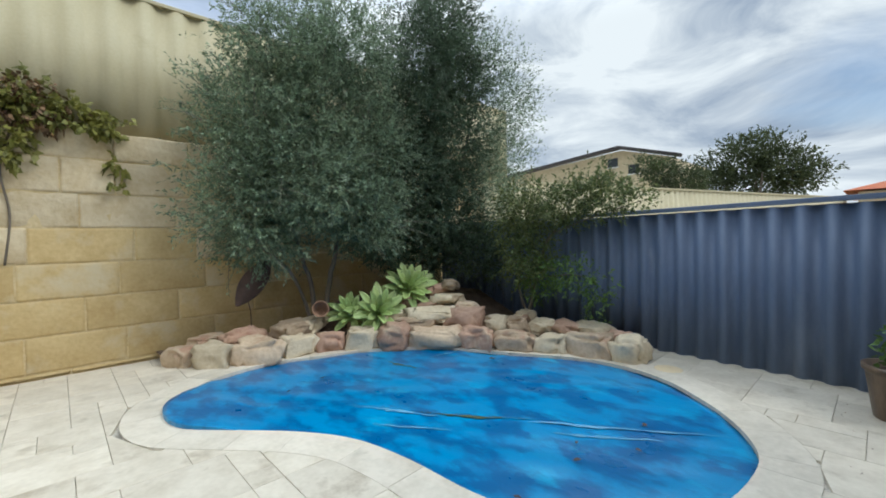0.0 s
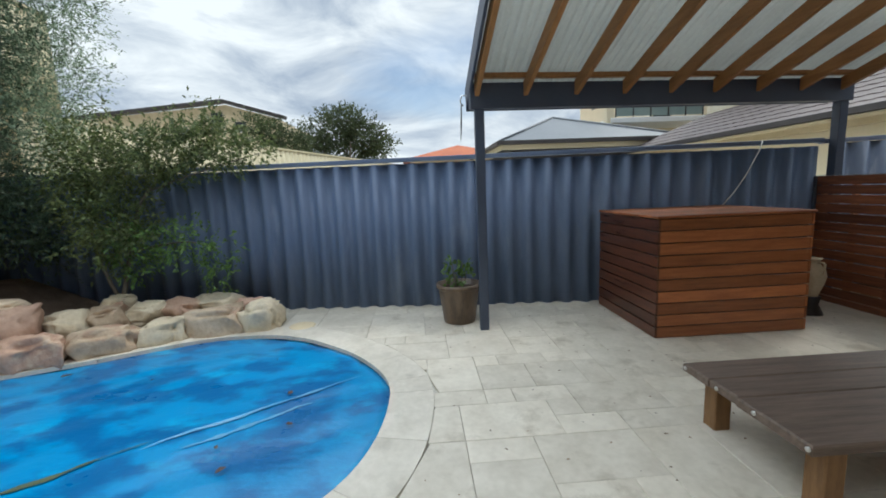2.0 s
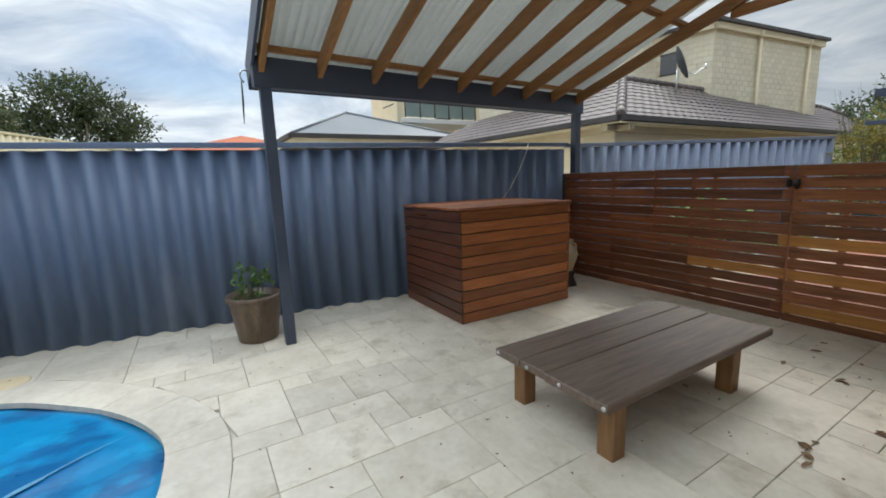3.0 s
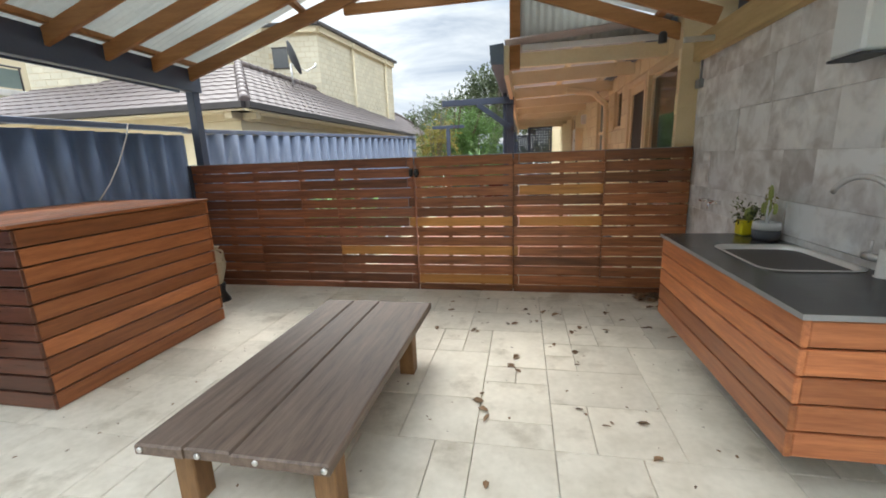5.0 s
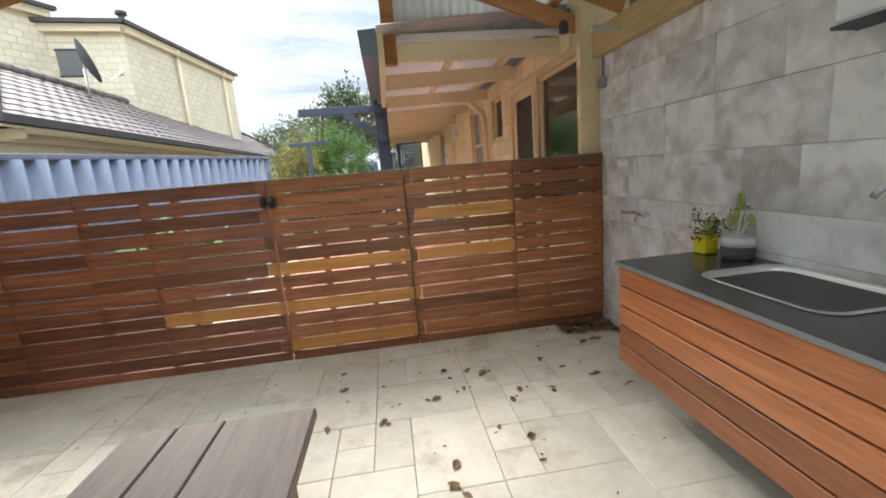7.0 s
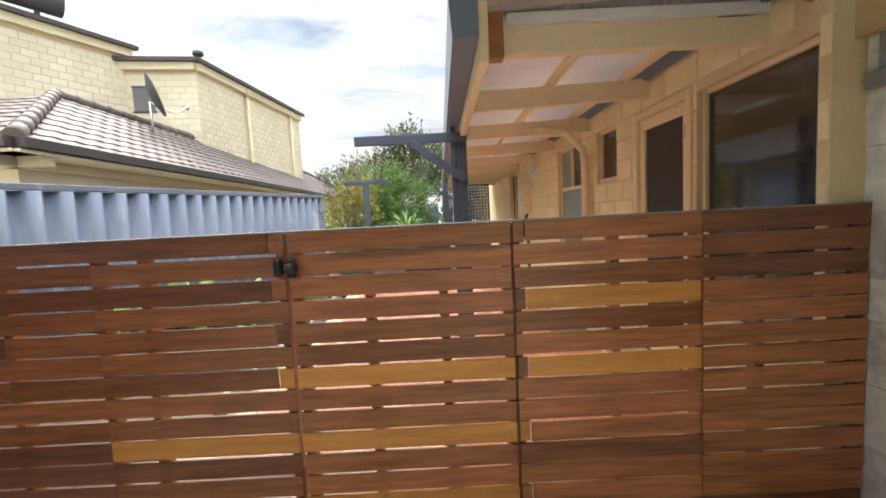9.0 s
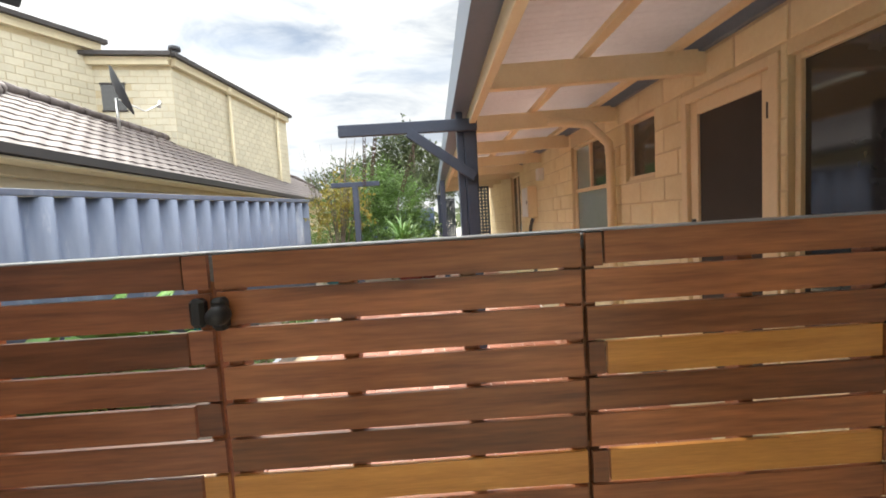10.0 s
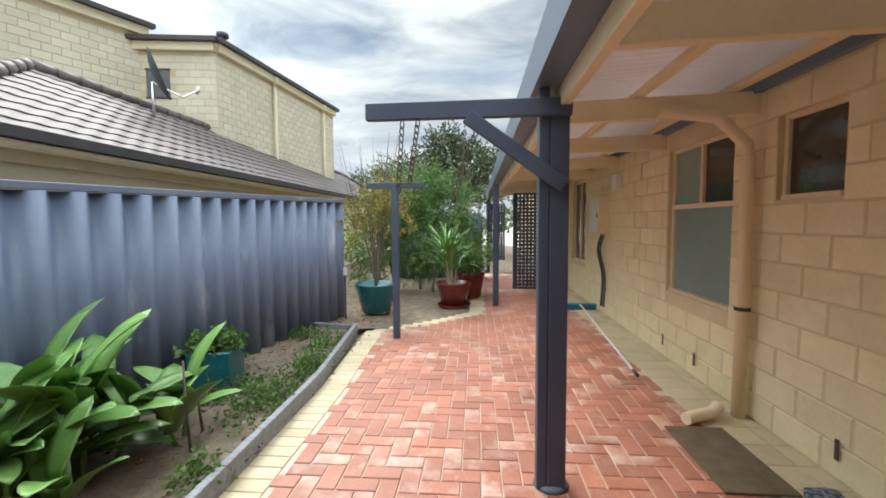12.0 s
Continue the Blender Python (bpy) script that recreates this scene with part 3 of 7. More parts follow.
if (POOL[0] + outward(0) * 0.1 - Vector((3, 2.5, 0))).length < (POOL[0] - Vector((3, 2.5, 0))).length:
    POOL = POOL[::-1]


def ring_strip(name, inner, outer, z_in, z_out, material, parent=None, label="", skirt=None, idx=None):
    """A closed band of quads between two outlines."""
    n = len(inner)
    verts = [(p.x, p.y, z_in) for p in inner] + [(p.x, p.y, z_out) for p in outer]
    faces = [(i, (i + 1) % n, n + (i + 1) % n, n + i) for i in range(n)]
    return raw(name, verts, faces, material, parent, label)


# one ground sheet to the horizon, with the pool's hole
bm = bmesh.new()
hole = [p + outward(i) * 0.05 for i, p in enumerate(POOL)]
inner = [bm.verts.new((p.x, p.y, -0.012)) for p in hole]
n_p = len(inner)
square = []
for p in hole:
    d = Vector((p.x - 2.7, p.y - 2.7, 0))
    d *= 12 / max(abs(d.x), abs(d.y))
    square.append(bm.verts.new((2.7 + d.x, 2.7 + d.y, -0.012)))
far = [bm.verts.new((2.7 + (v.co.x - 2.7) * 160, 2.7 + (v.co.y - 2.7) * 160, -0.012)) for v in square]
for a, b in ((inner, square), (square, far)):
    for i in range(n_p):
        bm.faces.new((a[i], a[(i + 1) % n_p], b[(i + 1) % n_p], b[i]))
bmesh.ops.recalc_face_normals(bm, faces=bm.faces)
ground = tagged(part("ground", bm, "grout"), "dark sandy grout bed and ground under the paving", "ground", kind="structure")

# pool shell below the cover
n_p = len(POOL)
verts = [(p.x + outward(i).x * 0.04, p.y + outward(i).y * 0.04, 0.0) for i, p in enumerate(POOL)] + [(p.x, p.y, -1.3) for p in POOL]
faces = [(i, (i + 1) % n_p, n_p + (i + 1) % n_p, n_p + i) for i in range(n_p)] + [tuple(range(n_p, 2 * n_p))]
tagged(raw("pool_shell", verts, faces, "pool_shell"), "blue kidney-shaped pool shell under the cover", "pool", kind="structure")

# raised side path behind the slatted fence
side_ground = tagged(box("ground_side", (-0.4, -30, -0.2), (6.6, -4.72, SIDE - 0.045), "mulch", bevel=0), "raised soil and paving bed of the side path", "ground", kind="structure")

# limestone retaining wall with sheet fence on top
wall_north = thing("wall_north", "yellow limestone block retaining wall, rough upper courses", "wall", kind="structure")
box("core", (-6, 6.788, -0.1), (9, 7.17, 2.98), "wall_mortar", wall_north, bevel=0)
cream = thing("sheet_fence", "cream corrugated sheet fence above the limestone wall", "fence", kind="structure")
corrugated("sheet", (9, 6.95), (-6, 6.95), 2.96, 4.92, 0.385, 0.055, "cream_fence", cream, sharp=0.6)
beam("capping", (-6, 6.95, 4.93), (9, 6.95, 4.93), 0.07, 0.05, "cream_fence", cream)

# blue corrugated boundary fences
fence_east = thing("fence_east", "blue-grey painted corrugated sheet fence with capping", "fence", kind="structure")
corrugated("sheet", (fence_x(6.75), 6.75), (fence_x(-4.5), -4.5), -0.02, 1.82, 0.237, 0.075, "blue_fence", fence_east, sharp=0.7)
beam("capping", (fence_x(6.75), 6.75, 1.845), (fence_x(-4.5), -4.5, 1.885), 0.11, 0.05, "blue_fence", fence_east)
fence_side = thing("fence_side", "weathered pale blue corrugated sheet fence along garden bed", "fence", kind="structure")
corrugated("sheet", (fence_x(-4.6), -4.6), (fence_x(-10.6), -10.6), 0.1, 1.84, 0.24, 0.09, "side_fence", fence_side, sharp=0.75, z1b=1.96)
beam("capping", (fence_x(-4.5), -4.5, 1.87), (fence_x(-10.6), -10.6, 1.99), 0.11, 0.05, "side_fence", fence_side)
fence_back = thing("fence_back", "dark blue corrugated fence across the end of the garden", "fence", kind="structure")
corrugated("sheet", (3.95, -15.2), (1.7, -15.4), 0.1, 1.9, 0.205, 0.085, "blue_fence", fence_back)
wall_west = tagged(box("wall_west", (-4.6, -0.3, 0), (-4.4, 6.76, 2.4), "limestone", bevel=0), "plain limestone boundary wall", "wall", kind="structure")

# house: tiled outdoor wall, then painted block wall along the side path
house = thing("wall_west_house", "cream block house wall with tiled outdoor kitchen end", "wall", kind="structure")
box("tiled_core", (-0.75, -4.50, 0), (WALL_X - 0.012, -0.25, 2.22), "tile_joint", house, bevel=0)
box("north_return", (-4.4, -0.45, 0), (-0.75, -0.25, 2.6), "limestone", house, bevel=0)

# openings along the side wall: (y far, y near, z low, z high)
OPENINGS = [(-5.50, -4.57, 0.70, 2.286), (-6.42, -5.546, SIDE, 2.327), (-7.34, -6.816, 1.794, 2.36), (-8.913, -7.81, 0.92, 2.387), (-13.23, -12.22, 0.87, 2.43)]
ys = sorted({-24.0, -4.50, *[v for o in OPENINGS for v in o[:2]]})
for a, b in zip(ys, ys[1:]):
    gaps = [o for o in OPENINGS if o[0] <= a + 1e-6 and o[1] >= b - 1e-6]
    if gaps:
        o = gaps[0]
        if o[2] > SIDE + 0.01:
            box("wall_below", (-0.6, a, 0), (WALL_S - 0.007, b, o[2]), "house_mortar", house, bevel=0)
        box("wall_above", (-0.6, a, o[3]), (WALL_S - 0.007, b, 2.72), "house_mortar", house, bevel=0)
    else:
        box("wall_solid", (-0.6, a, 0), (WALL_S - 0.007, b, 2.72), "house_mortar", house, bevel=0)
# added dark panel: its colour gives the gloom of the unbuilt rooms
tagged(box("house_inside", (-0.95, -24, 0), (-0.93, -4.9, 2.7), "dark_screen", bevel=0), "dark panel standing in for the unlit room behind the windows", "wall", kind="structure")
tagged(box("house_roof", (-6, -24, 2.74), (-0.36, -0.2, 2.9), "grey_roof", bevel=0.01), "plain low roof slab of the house", "roof", kind="structure")

# ---- pergola over the terrace ----
pergola = thing("pergola", "gabled timber pergola with navy posts and corrugated roof sheets", "pergola")
RIDGE_X, RIDGE_Z = 2.15, 3.32


def eave_x(y):
    """The eave beam runs a little askew, out to a post behind the slatted fence."""
    return 4.60 - 0.0955 * (y + 0.28)


def eave_z(y):
    return 2.25 - 0.012 * (y + 0.28)


def slope_z(x, y):
    """Underside of the roof between eave beam and ridge."""
    f = (eave_x(y) - x) / (eave_x(y) - RIDGE_X)
    return eave_z(y) + 0.165 + f * (RIDGE_Z - eave_z(y) - 0.165)


box("post", (4.575, -0.41, 0.0), (4.665, -0.32, 2.26), "navy_paint", pergola)
box("post", (4.985, -4.63, 0.0), (5.085, -4.53, 2.32), "navy_paint", pergola)
beam("eave_beam", (eave_x(-0.27), -0.27, eave_z(-0.27) + 0.12), (eave_x(-4.66), -4.66, eave_z(-4.66) + 0.12), 0.09, 0.24, "navy_paint", pergola)
beam("eave_fascia", (eave_x(-0.27) + 0.26, -0.27, 2.35), (eave_x(-4.66) + 0.26, -4.66, 2.40), 0.03, 0.14, "navy_paint", pergola)
beam("wall_plate", (WALL_X + 0.03, -0.3, 2.32), (WALL_X + 0.03, -4.98, 2.32), 0.09, 0.20, "plate_timber", pergola, label="yellow timber wall plate")
for y in (-0.34, -0.83, -1.36, -1.88, -2.40, -2.91, -3.43, -3.97, -4.50):
    beam("rafter", (eave_x(y) - 0.02, y, slope_z(eave_x(y) - 0.02, y)), (RIDGE_X, y, RIDGE_Z + 0.01), 0.045, 0.13, "rafter_timber", pergola)
    beam("rafter", (WALL_X + 0.06, y - 0.1, 2.47), (RIDGE_X, y - 0.1, RIDGE_Z + 0.01), 0.045, 0.13, "rafter_timber", pergola)
beam("ridge_board", (RIDGE_X, -0.3, RIDGE_Z + 0.02), (RIDGE_X, -4.6, RIDGE_Z + 0.02), 0.04, 0.18, "rafter_timber", pergola)
for inset in (0.10, 1.5):
    ends = [Vector((eave_x(y) - inset, y, slope_z(eave_x(y) - inset, y) + 0.085)) for y in (-0.3, -4.6)]
    beam("batten", ends[0], ends[1], 0.07, 0.045, "rafter_timber", pergola)
for x in (0.0, 0.95):
    beam("batten", (x, -0.33, 2.47 + (RIDGE_Z - 2.47) * (x + 0.29) / 2.44 + 0.10), (x, -4.95, 2.47 + (RIDGE_Z - 2.47) * (x + 0.29) / 2.44 + 0.10), 0.07, 0.045, "rafter_timber", pergola)
beam("collar_tie", (3.05, -4.52, 2.97), (1.25, -4.52, 2.97), 0.045, 0.10, "rafter_timber", pergola)
Y0R, Y1R = -0.29, -4.66
corner_r = Vector((eave_x(Y0R) + 0.27, Y0R, slope_z(eave_x(Y0R) + 0.27, Y0R) + 0.12))
along_r = Vector((eave_x(Y1R) + 0.27, Y1R, slope_z(eave_x(Y1R) + 0.27, Y1R) + 0.12)) - corner_r
roof_panel("roof_sheet", corner_r, along_r, Vector((RIDGE_X, Y0R, RIDGE_Z + 0.13)) - corner_r, 0.076, 0.02, "roof_sheet", pergola)
roof_panel("roof_sheet", (RIDGE_X, Y0R, RIDGE_Z + 0.15), (0, Y1R - Y0R - 0.35, 0), (WALL_X - RIDGE_X, 0, 2.56 - RIDGE_Z), 0.076, 0.02, "roof_sheet", pergola)
beam("barge_board", corner_r + Vector((0, 0.012, -0.03)), (RIDGE_X, Y0R + 0.012, RIDGE_Z + 0.10), 0.025, 0.2, "navy_paint", pergola)
beam("barge_board", (RIDGE_X, Y0R + 0.012, RIDGE_Z + 0.10), (WALL_X, Y0R + 0.012, 2.52), 0.025, 0.2, "navy_paint", pergola)
HX, HY = 4.78, -0.27
part("hook", tube_bm([(HX, HY, 2.42), (HX, HY + 0.05, 2.42), (HX, HY + 0.07, 2.38), (HX, HY + 0.06, 2.34), (HX, HY + 0.04, 2.32)], 0.007, 6), "steel", pergola, "steel hook")
part("strap", tube_bm([(HX, HY + 0.06, 2.33), (HX, HY + 0.065, 2.15), (HX, HY + 0.075, 1.98)], [0.006, 0.009, 0.003], 6), "black_plastic", pergola, "short hanging strap")
# half gable infill at the wall side
beam("gable_rail", (WALL_X, -4.9, 2.43), (1.38, -4.9, 2.43), 0.07, 0.14, "cream_paint", pergola, label="cream cross beam")
beam("gable_trim", (WALL_X, -4.87, 2.545), (1.25, -4.87, 2.545), 0.03, 0.06, "white_plastic", pergola)
corrugated("gable_sheet", (WALL_X, -4.88), (1.28, -4.88), 2.56, 2.60, 0.076, 0.02, "roof_sheet", pergola, z0b=2.56, z1b=3.12)
box("gable_post", (1.27, -4.93, 2.34), (1.38, -4.84, 3.12), "rafter_timber", pergola, label="brown end board")
part("spotlight", lathe_bm([(0.0, 0), (0.035, 0.0), (0.035, 0.07), (0.02, 0.09), (0, 0.09)], 16, (0.05, -4.3, 2.36)), "black_plastic", pergola, "small dark spotlight")
box("bracket", (-0.30, -4.1, 2.30), (-0.05, -4.07, 2.34), "steel", pergola, 0.002, "bent metal bracket")

# ---- slatted fence panels and gate ----
def slatted(name, label, x0, x1, stiles, cuts_of, seed, gold, dark="slat_dark"):
    """Horizontal slats on stiles; cuts_of(row) gives the places where the row's slats are butted."""
    rng = random.Random(seed)
    panel = thing(name, label, "gate" if "gate" in name else "fence")
    pitch, h, rows, top = 0.107, 0.095, 14, 1.468
    for r in range(rows):
        z = top - h / 2 - r * pitch
        cuts = [x0] + sorted(cuts_of(r)) + [x1]
        for a, b in zip(cuts, cuts[1:]):
            mat = "slat_gold" if any(g == r and a - 0.01 <= gx <= b + 0.01 for g, gx in gold) else dark
            dz = rng.uniform(-0.003, 0.003)
            piece("slat", (round(b - a, 2) - 0.003, h, 0.019), mat, panel, pose((a + b) / 2, GATE_Y + rng.uniform(-0.003, 0.003), z + dz, -90, 0, 0) @ pose(0, 0, 0, 180, rng.uniform(-0.25, 0.25), 0), 0.004)
    for x in stiles:
        box("stile", (x - 0.022, GATE_Y - 0.075, 0.03), (x + 0.022, GATE_Y - 0.011, 1.42), "slat_dark", panel)
    box("bottom_rail", (x0, GATE_Y - 0.05, 0.0), (x1, GATE_Y - 0.011, 0.07), dark, panel, 0.002)
    box("top_rail", (x0, GATE_Y - 0.075, 1.385), (x1, GATE_Y - 0.011, 1.466), "grey_timber", panel, 0.006, "grey weathered top rail")
    box("cap", (x0, GATE_Y - 0.08, 1.4685), (x1, GATE_Y + 0.016, 1.4745), "grey_timber", panel, 0.002, "silver-grey weathered capping")
    for k in range(int((x1 - x0) / 0.45)):
        for dy in (-0.02, -0.055):
            part("screw", lathe_bm([(0.0, 0), (0.006, 0), (0.006, 0.002), (0, 0.0025)], 10, (x0 + 0.2 + 0.45 * k + dy * 2, GATE_Y + dy, 1.4743)), "steel", panel)
    return panel


# this panel's boards carry its shade in their darker colour
slatted("slatted_fence", "dark red-brown hardwood slat fence panel beside the gate", 2.385, 5.10, [2.41, 3.06, 3.28, 3.72, 4.3, 4.7, 5.05],
        lambda r: [3.28, 4.3] if r % 2 or r in (8, 10) else [2.456, 3.72], 3, [(9, 2.6), (6, 2.40)], "slat_shaded")
slatted("slatted_fence", "dark red-brown hardwood slat fence panel against the tiled wall", -0.33, 1.328, [-0.29, 0.16, 0.45, 0.85, 1.316],
        lambda r: [0.45] if r % 3 else [0.45, 1.275], 5, [(3, 0.9), (6, 0.9), (9, 1.3)])
gate = slatted("slatted_gate", "closed hardwood slat gate with golden boards", 1.337, 2.37, [1.36, 1.66, 2.01, 2.34], lambda r: [], 8, [(6, 1.5), (9, 1.5), (12, 1.5)])
bm = bmesh.new()
add_box(bm, (2.33, GATE_Y + 0.008, 1.26), (2.37, GATE_Y + 0.05, 1.35), 0.01)
add_box(bm, (2.39, GATE_Y + 0.008, 1.27), (2.43, GATE_Y + 0.045, 1.35), 0.01)
latch = part("latch_body", bm, "black_plastic", gate, "black pool gate latch")
part("latch_knob", lathe_bm([(0, 0), (0.026, 0), (0.03, 0.015), (0.022, 0.05), (0, 0.055)], 18, (0, 0, 0)), "black_plastic", latch).matrix_basis = pose(2.345, GATE_Y + 0.03, 1.305, -90, 0, 0)
tagged(box("post_side", (5.105, GATE_Y - 0.06, 0), (5.155, GATE_Y + 0.03, 1.47), "navy_paint"), "navy end post of the slatted fence", "post", kind="structure")
step = tagged(box("step_riser", (-0.34, -4.74, -0.01), (5.1, -4.70, SIDE - 0.01), "grout"), "plain riser under the side path", "step", kind="structure")

# ---- timber pump enclosure ----
encl = thing("timber_enclosure", "red-brown hardwood slatted box covering pool pump", "storage box")
X0, X1, Y0, Y1 = 4.055, 5.27, -3.40, -1.895
box("core", (X0 + 0.03, Y0 + 0.03, 0.0), (X1 - 0.02, Y1 - 0.03, 1.115), "dark_trim", encl, 0)
rows = 10
for r in range(rows):
    z = 0.01 + (r + 0.5) * 1.135 / rows
    piece("slat", (Y1 - Y0 - 0.044, 0.1035, 0.02), "merbau_y", encl, pose(X0 + 0.011, (Y0 + Y1) / 2, z) @ Matrix(((0, 0, -1, 0), (1, 0, 0, 0), (0, -1, 0, 0), (0, 0, 0, 1))), 0.004)
    piece("slat", (X1 - X0, 0.101, 0.02), "merbau_dark", encl, pose((X0 + X1) / 2, Y1 - 0.011, z, 90, 0, 180), 0.004, label="darker end board")
    piece("slat", (X1 - X0, 0.101, 0.02), "merbau_x", encl, pose((X0 + X1) / 2, Y0 + 0.011, z, 90, 0, 0), 0.004)
for k in range(10):
    w = (X1 - X0 + 0.02) / 10
    piece("lid_board", (w - 0.005, Y1 - Y0 + 0.02, 0.022), "merbau_y", encl, (X0 - 0.01 + (k + 0.5) * w, (Y0 + Y1) / 2, 1.158), 0.003)
part("cord", tube_bm([(5.2, -3.37, 1.168), (5.19, -3.50, 1.32), (5.17, -3.62, 1.52), (5.15, -3.74, 1.78), (5.15, -3.78, 1.90)], 0.006, 6), "white_plastic", encl, "white lifting cord")

# ---- urn on its plinth ----
urn = thing("clay_urn", "pale clay amphora urn standing behind the timber box", "urn")
UX, UY = 4.50, -3.88
part("body", lathe_bm([(0.0, 0.20), (0.055, 0.20), (0.07, 0.25), (0.105, 0.36), (0.118, 0.43), (0.10, 0.50), (0.062, 0.545), (0.056, 0.59), (0.075, 0.615), (0.06, 0.615), (0.045, 0.58), (0, 0.56)], 30, (UX, UY, 0)), "urn_clay", urn)
for s in (-1, 1):
    part("handle", tube_bm(smooth_curve([(UX + s * 0.055, UY, 0.58), (UX + s * 0.12, UY, 0.565), (UX + s * 0.112, UY, 0.46)], 5, False), 0.011, 8), "urn_clay", urn)
part("stand", lathe_bm([(0.0, 0), (0.12, 0), (0.11, 0.03), (0.07, 0.12), (0.085, 0.205), (0, 0.205)], 24, (UX, UY, 0)), "black_plastic", urn, "dark round stand")

# ---- low table ----
table = thing("low_table", "low weathered dark timber plank table with chunky legs", "table")
TX0, TX1, TY0, TY1, TZ = 1.915, 2.757, -3.02, -1.30, 0.382
x = TX0
for k, w in enumerate((0.412, 0.207, 0.223)):
    piece("plank", (w - 0.004, TY1 - TY0, 0.046), "table_timber", table, (x + w / 2, (TY0 + TY1) / 2 + (0.004, -0.004, 0.002)[k], TZ - 0.023), 0.007)
    x += w
for x in (TX0 + 0.095, TX1 - 0.095):
    for y in (-2.645, -1.46):
        box("leg", (x - 0.05, y - 0.05, 0.0), (x + 0.05, y + 0.05, TZ - 0.047), "table_leg", table, 0.006)
    beam("side_rail", (x, -2.59, TZ - 0.075), (x, -1.51, TZ - 0.075), 0.035, 0.055, "table_leg", table)
for k, x in enumerate((TX0 + 0.02, TX0 + 0.30, TX0 + 0.55, TX1 - 0.03)):
    part("bolt", lathe_bm([(0, 0), (0.012, 0), (0.012, 0.006), (0, 0.007)], 10), "steel", table).matrix_basis = pose(x, TY1 + 0.004, TZ - 0.022, -90, 0, 0)

# ---- wash bench: cabinet, worktop, sink, mixer ----
CX, CY0, CY1, CZ = 0.285, -3.20, -1.665, 0.878
bench = thing("bench_cabinet", "wall-hung bench cabinet clad in red-brown hardwood boards", "cabinet")
box("carcass", (WALL_X, CY0 + 0.03, 0.31), (CX - 0.04, CY1 - 0.04, CZ - 0.02), "dark_trim", bench, 0)
for r in range(5):
    z = 0.30 + (r + 0.5) * 0.555 / 5
    piece("slat", (CY1 - CY0 - 0.03, 0.101, 0.022), "cedar_y", bench, pose(CX - 0.026, (CY0 + CY1) / 2, z) @ Matrix(((0, 0, 1, 0), (-1, 0, 0, 0), (0, -1, 0, 0), (0, 0, 0, 1))), 0.004)
    piece("slat", (CX - WALL_X - 0.04, 0.101, 0.022), "cedar_x", bench, pose((CX + WALL_X) / 2 - 0.02, CY1 - 0.026, z, 90, 0, 180), 0.004)
    piece("slat", (CX - WALL_X - 0.04, 0.101, 0.022), "cedar_x", bench, pose((CX + WALL_X) / 2 - 0.02, CY0 + 0.026, z, 90, 0, 0), 0.004)
SX, SY = -0.10, -2.52                      # sink centre


def rounded(cx, cy, hx, hy, r, n=6):
    pts = []
    for k, (sx, sy) in enumerate(((1, 1), (-1, 1), (-1, -1), (1, -1))):
        for i in range(n + 1):
            a = (k + i / n) * 1.5708
            pts.append((cx + sx * (hx - r) + r * math.cos(a), cy + sy * (hy - r) + r * math.sin(a)))
    return pts


worktop = thing("worktop", "charcoal stone worktop with pale edge", "worktop")
rim = rounded(SX, SY, 0.215, 0.285, 0.09)
verts, faces = [], []
quad = []
for x, y in rim:
    dx, dy = x - SX, y - SY
    k = min(((CX - SX) if dx > 0 else (SX - WALL_X - 0.002)) / max(abs(dx), 1e-6), ((CY1 - SY) if dy > 0 else (SY - CY0)) / max(abs(dy), 1e-6))
    quad.append((SX + dx * k, SY + dy * k))
n_r = len(rim)
corner = [(CX, CY1), (WALL_X + 0.002, CY1), (WALL_X + 0.002, CY0), (CX, CY0)]
for k, c in enumerate(corner):
    j = min(range(n_r), key=lambda i: (quad[i][0] - c[0]) ** 2 + (quad[i][1] - c[1]) ** 2)
    quad[j] = c
for loop, z in ((rim, CZ), (quad, CZ), (quad, CZ - 0.022), (rim, CZ - 0.022)):
    verts += [(x, y, z) for x, y in loop]
for i in range(n_r):
    j = (i + 1) % n_r
    faces += [(i, n_r + i, n_r + j, j), (2 * n_r + i, 3 * n_r + i, 3 * n_r + j, 2 * n_r + j)]
raw("slab", verts, faces, "stone_top", worktop)
raw("edge", [v for v in verts[n_r:3 * n_r]], [(i, n_r + i, n_r + (i + 1) % n_r, (i + 1) % n_r) for i in range(n_r)], "stone_edge", worktop, "pale worn stone edge")
sink = thing("sink", "brushed steel inset sink bowl in the worktop", "sink")
verts, faces = [], []
levels = [(1.06, 0.003), (1.05, 0.006), (0.99, 0.005), (0.96, -0.01), (0.90, -0.085), (0.78, -0.105), (0.12, -0.112)]
for s, dz in levels:
    verts += [(SX + (x - SX) * s, SY + (y - SY) * s, CZ + dz) for x, y in rim]
for k in range(len(levels) - 1):
    for i in range(n_r):
        j = (i + 1) % n_r
        faces.append((k * n_r + i, k * n_r + j, (k + 1) * n_r + j, (k + 1) * n_r + i))
faces.append(tuple(range((len(levels) - 1) * n_r, len(levels) * n_r)))
raw("bowl", verts, faces, "steel", sink, smooth=True)
part("waste", lathe_bm([(0, 0.004), (0.03, 0.004), (0.034, 0.001), (0.034, 0)], 20, (SX, SY, CZ - 0.112)), "chrome", sink)
mixer = thing("mixer_tap", "tall brushed steel gooseneck mixer tap", "tap")
MX, MY = -0.285, -2.15
part("column", lathe_bm([(0, 0), (0.03, 0), (0.03, 0.004), (0.024, 0.006), (0.024, 0.12), (0, 0.125)], 22, (MX, MY, CZ)), "steel", mixer)
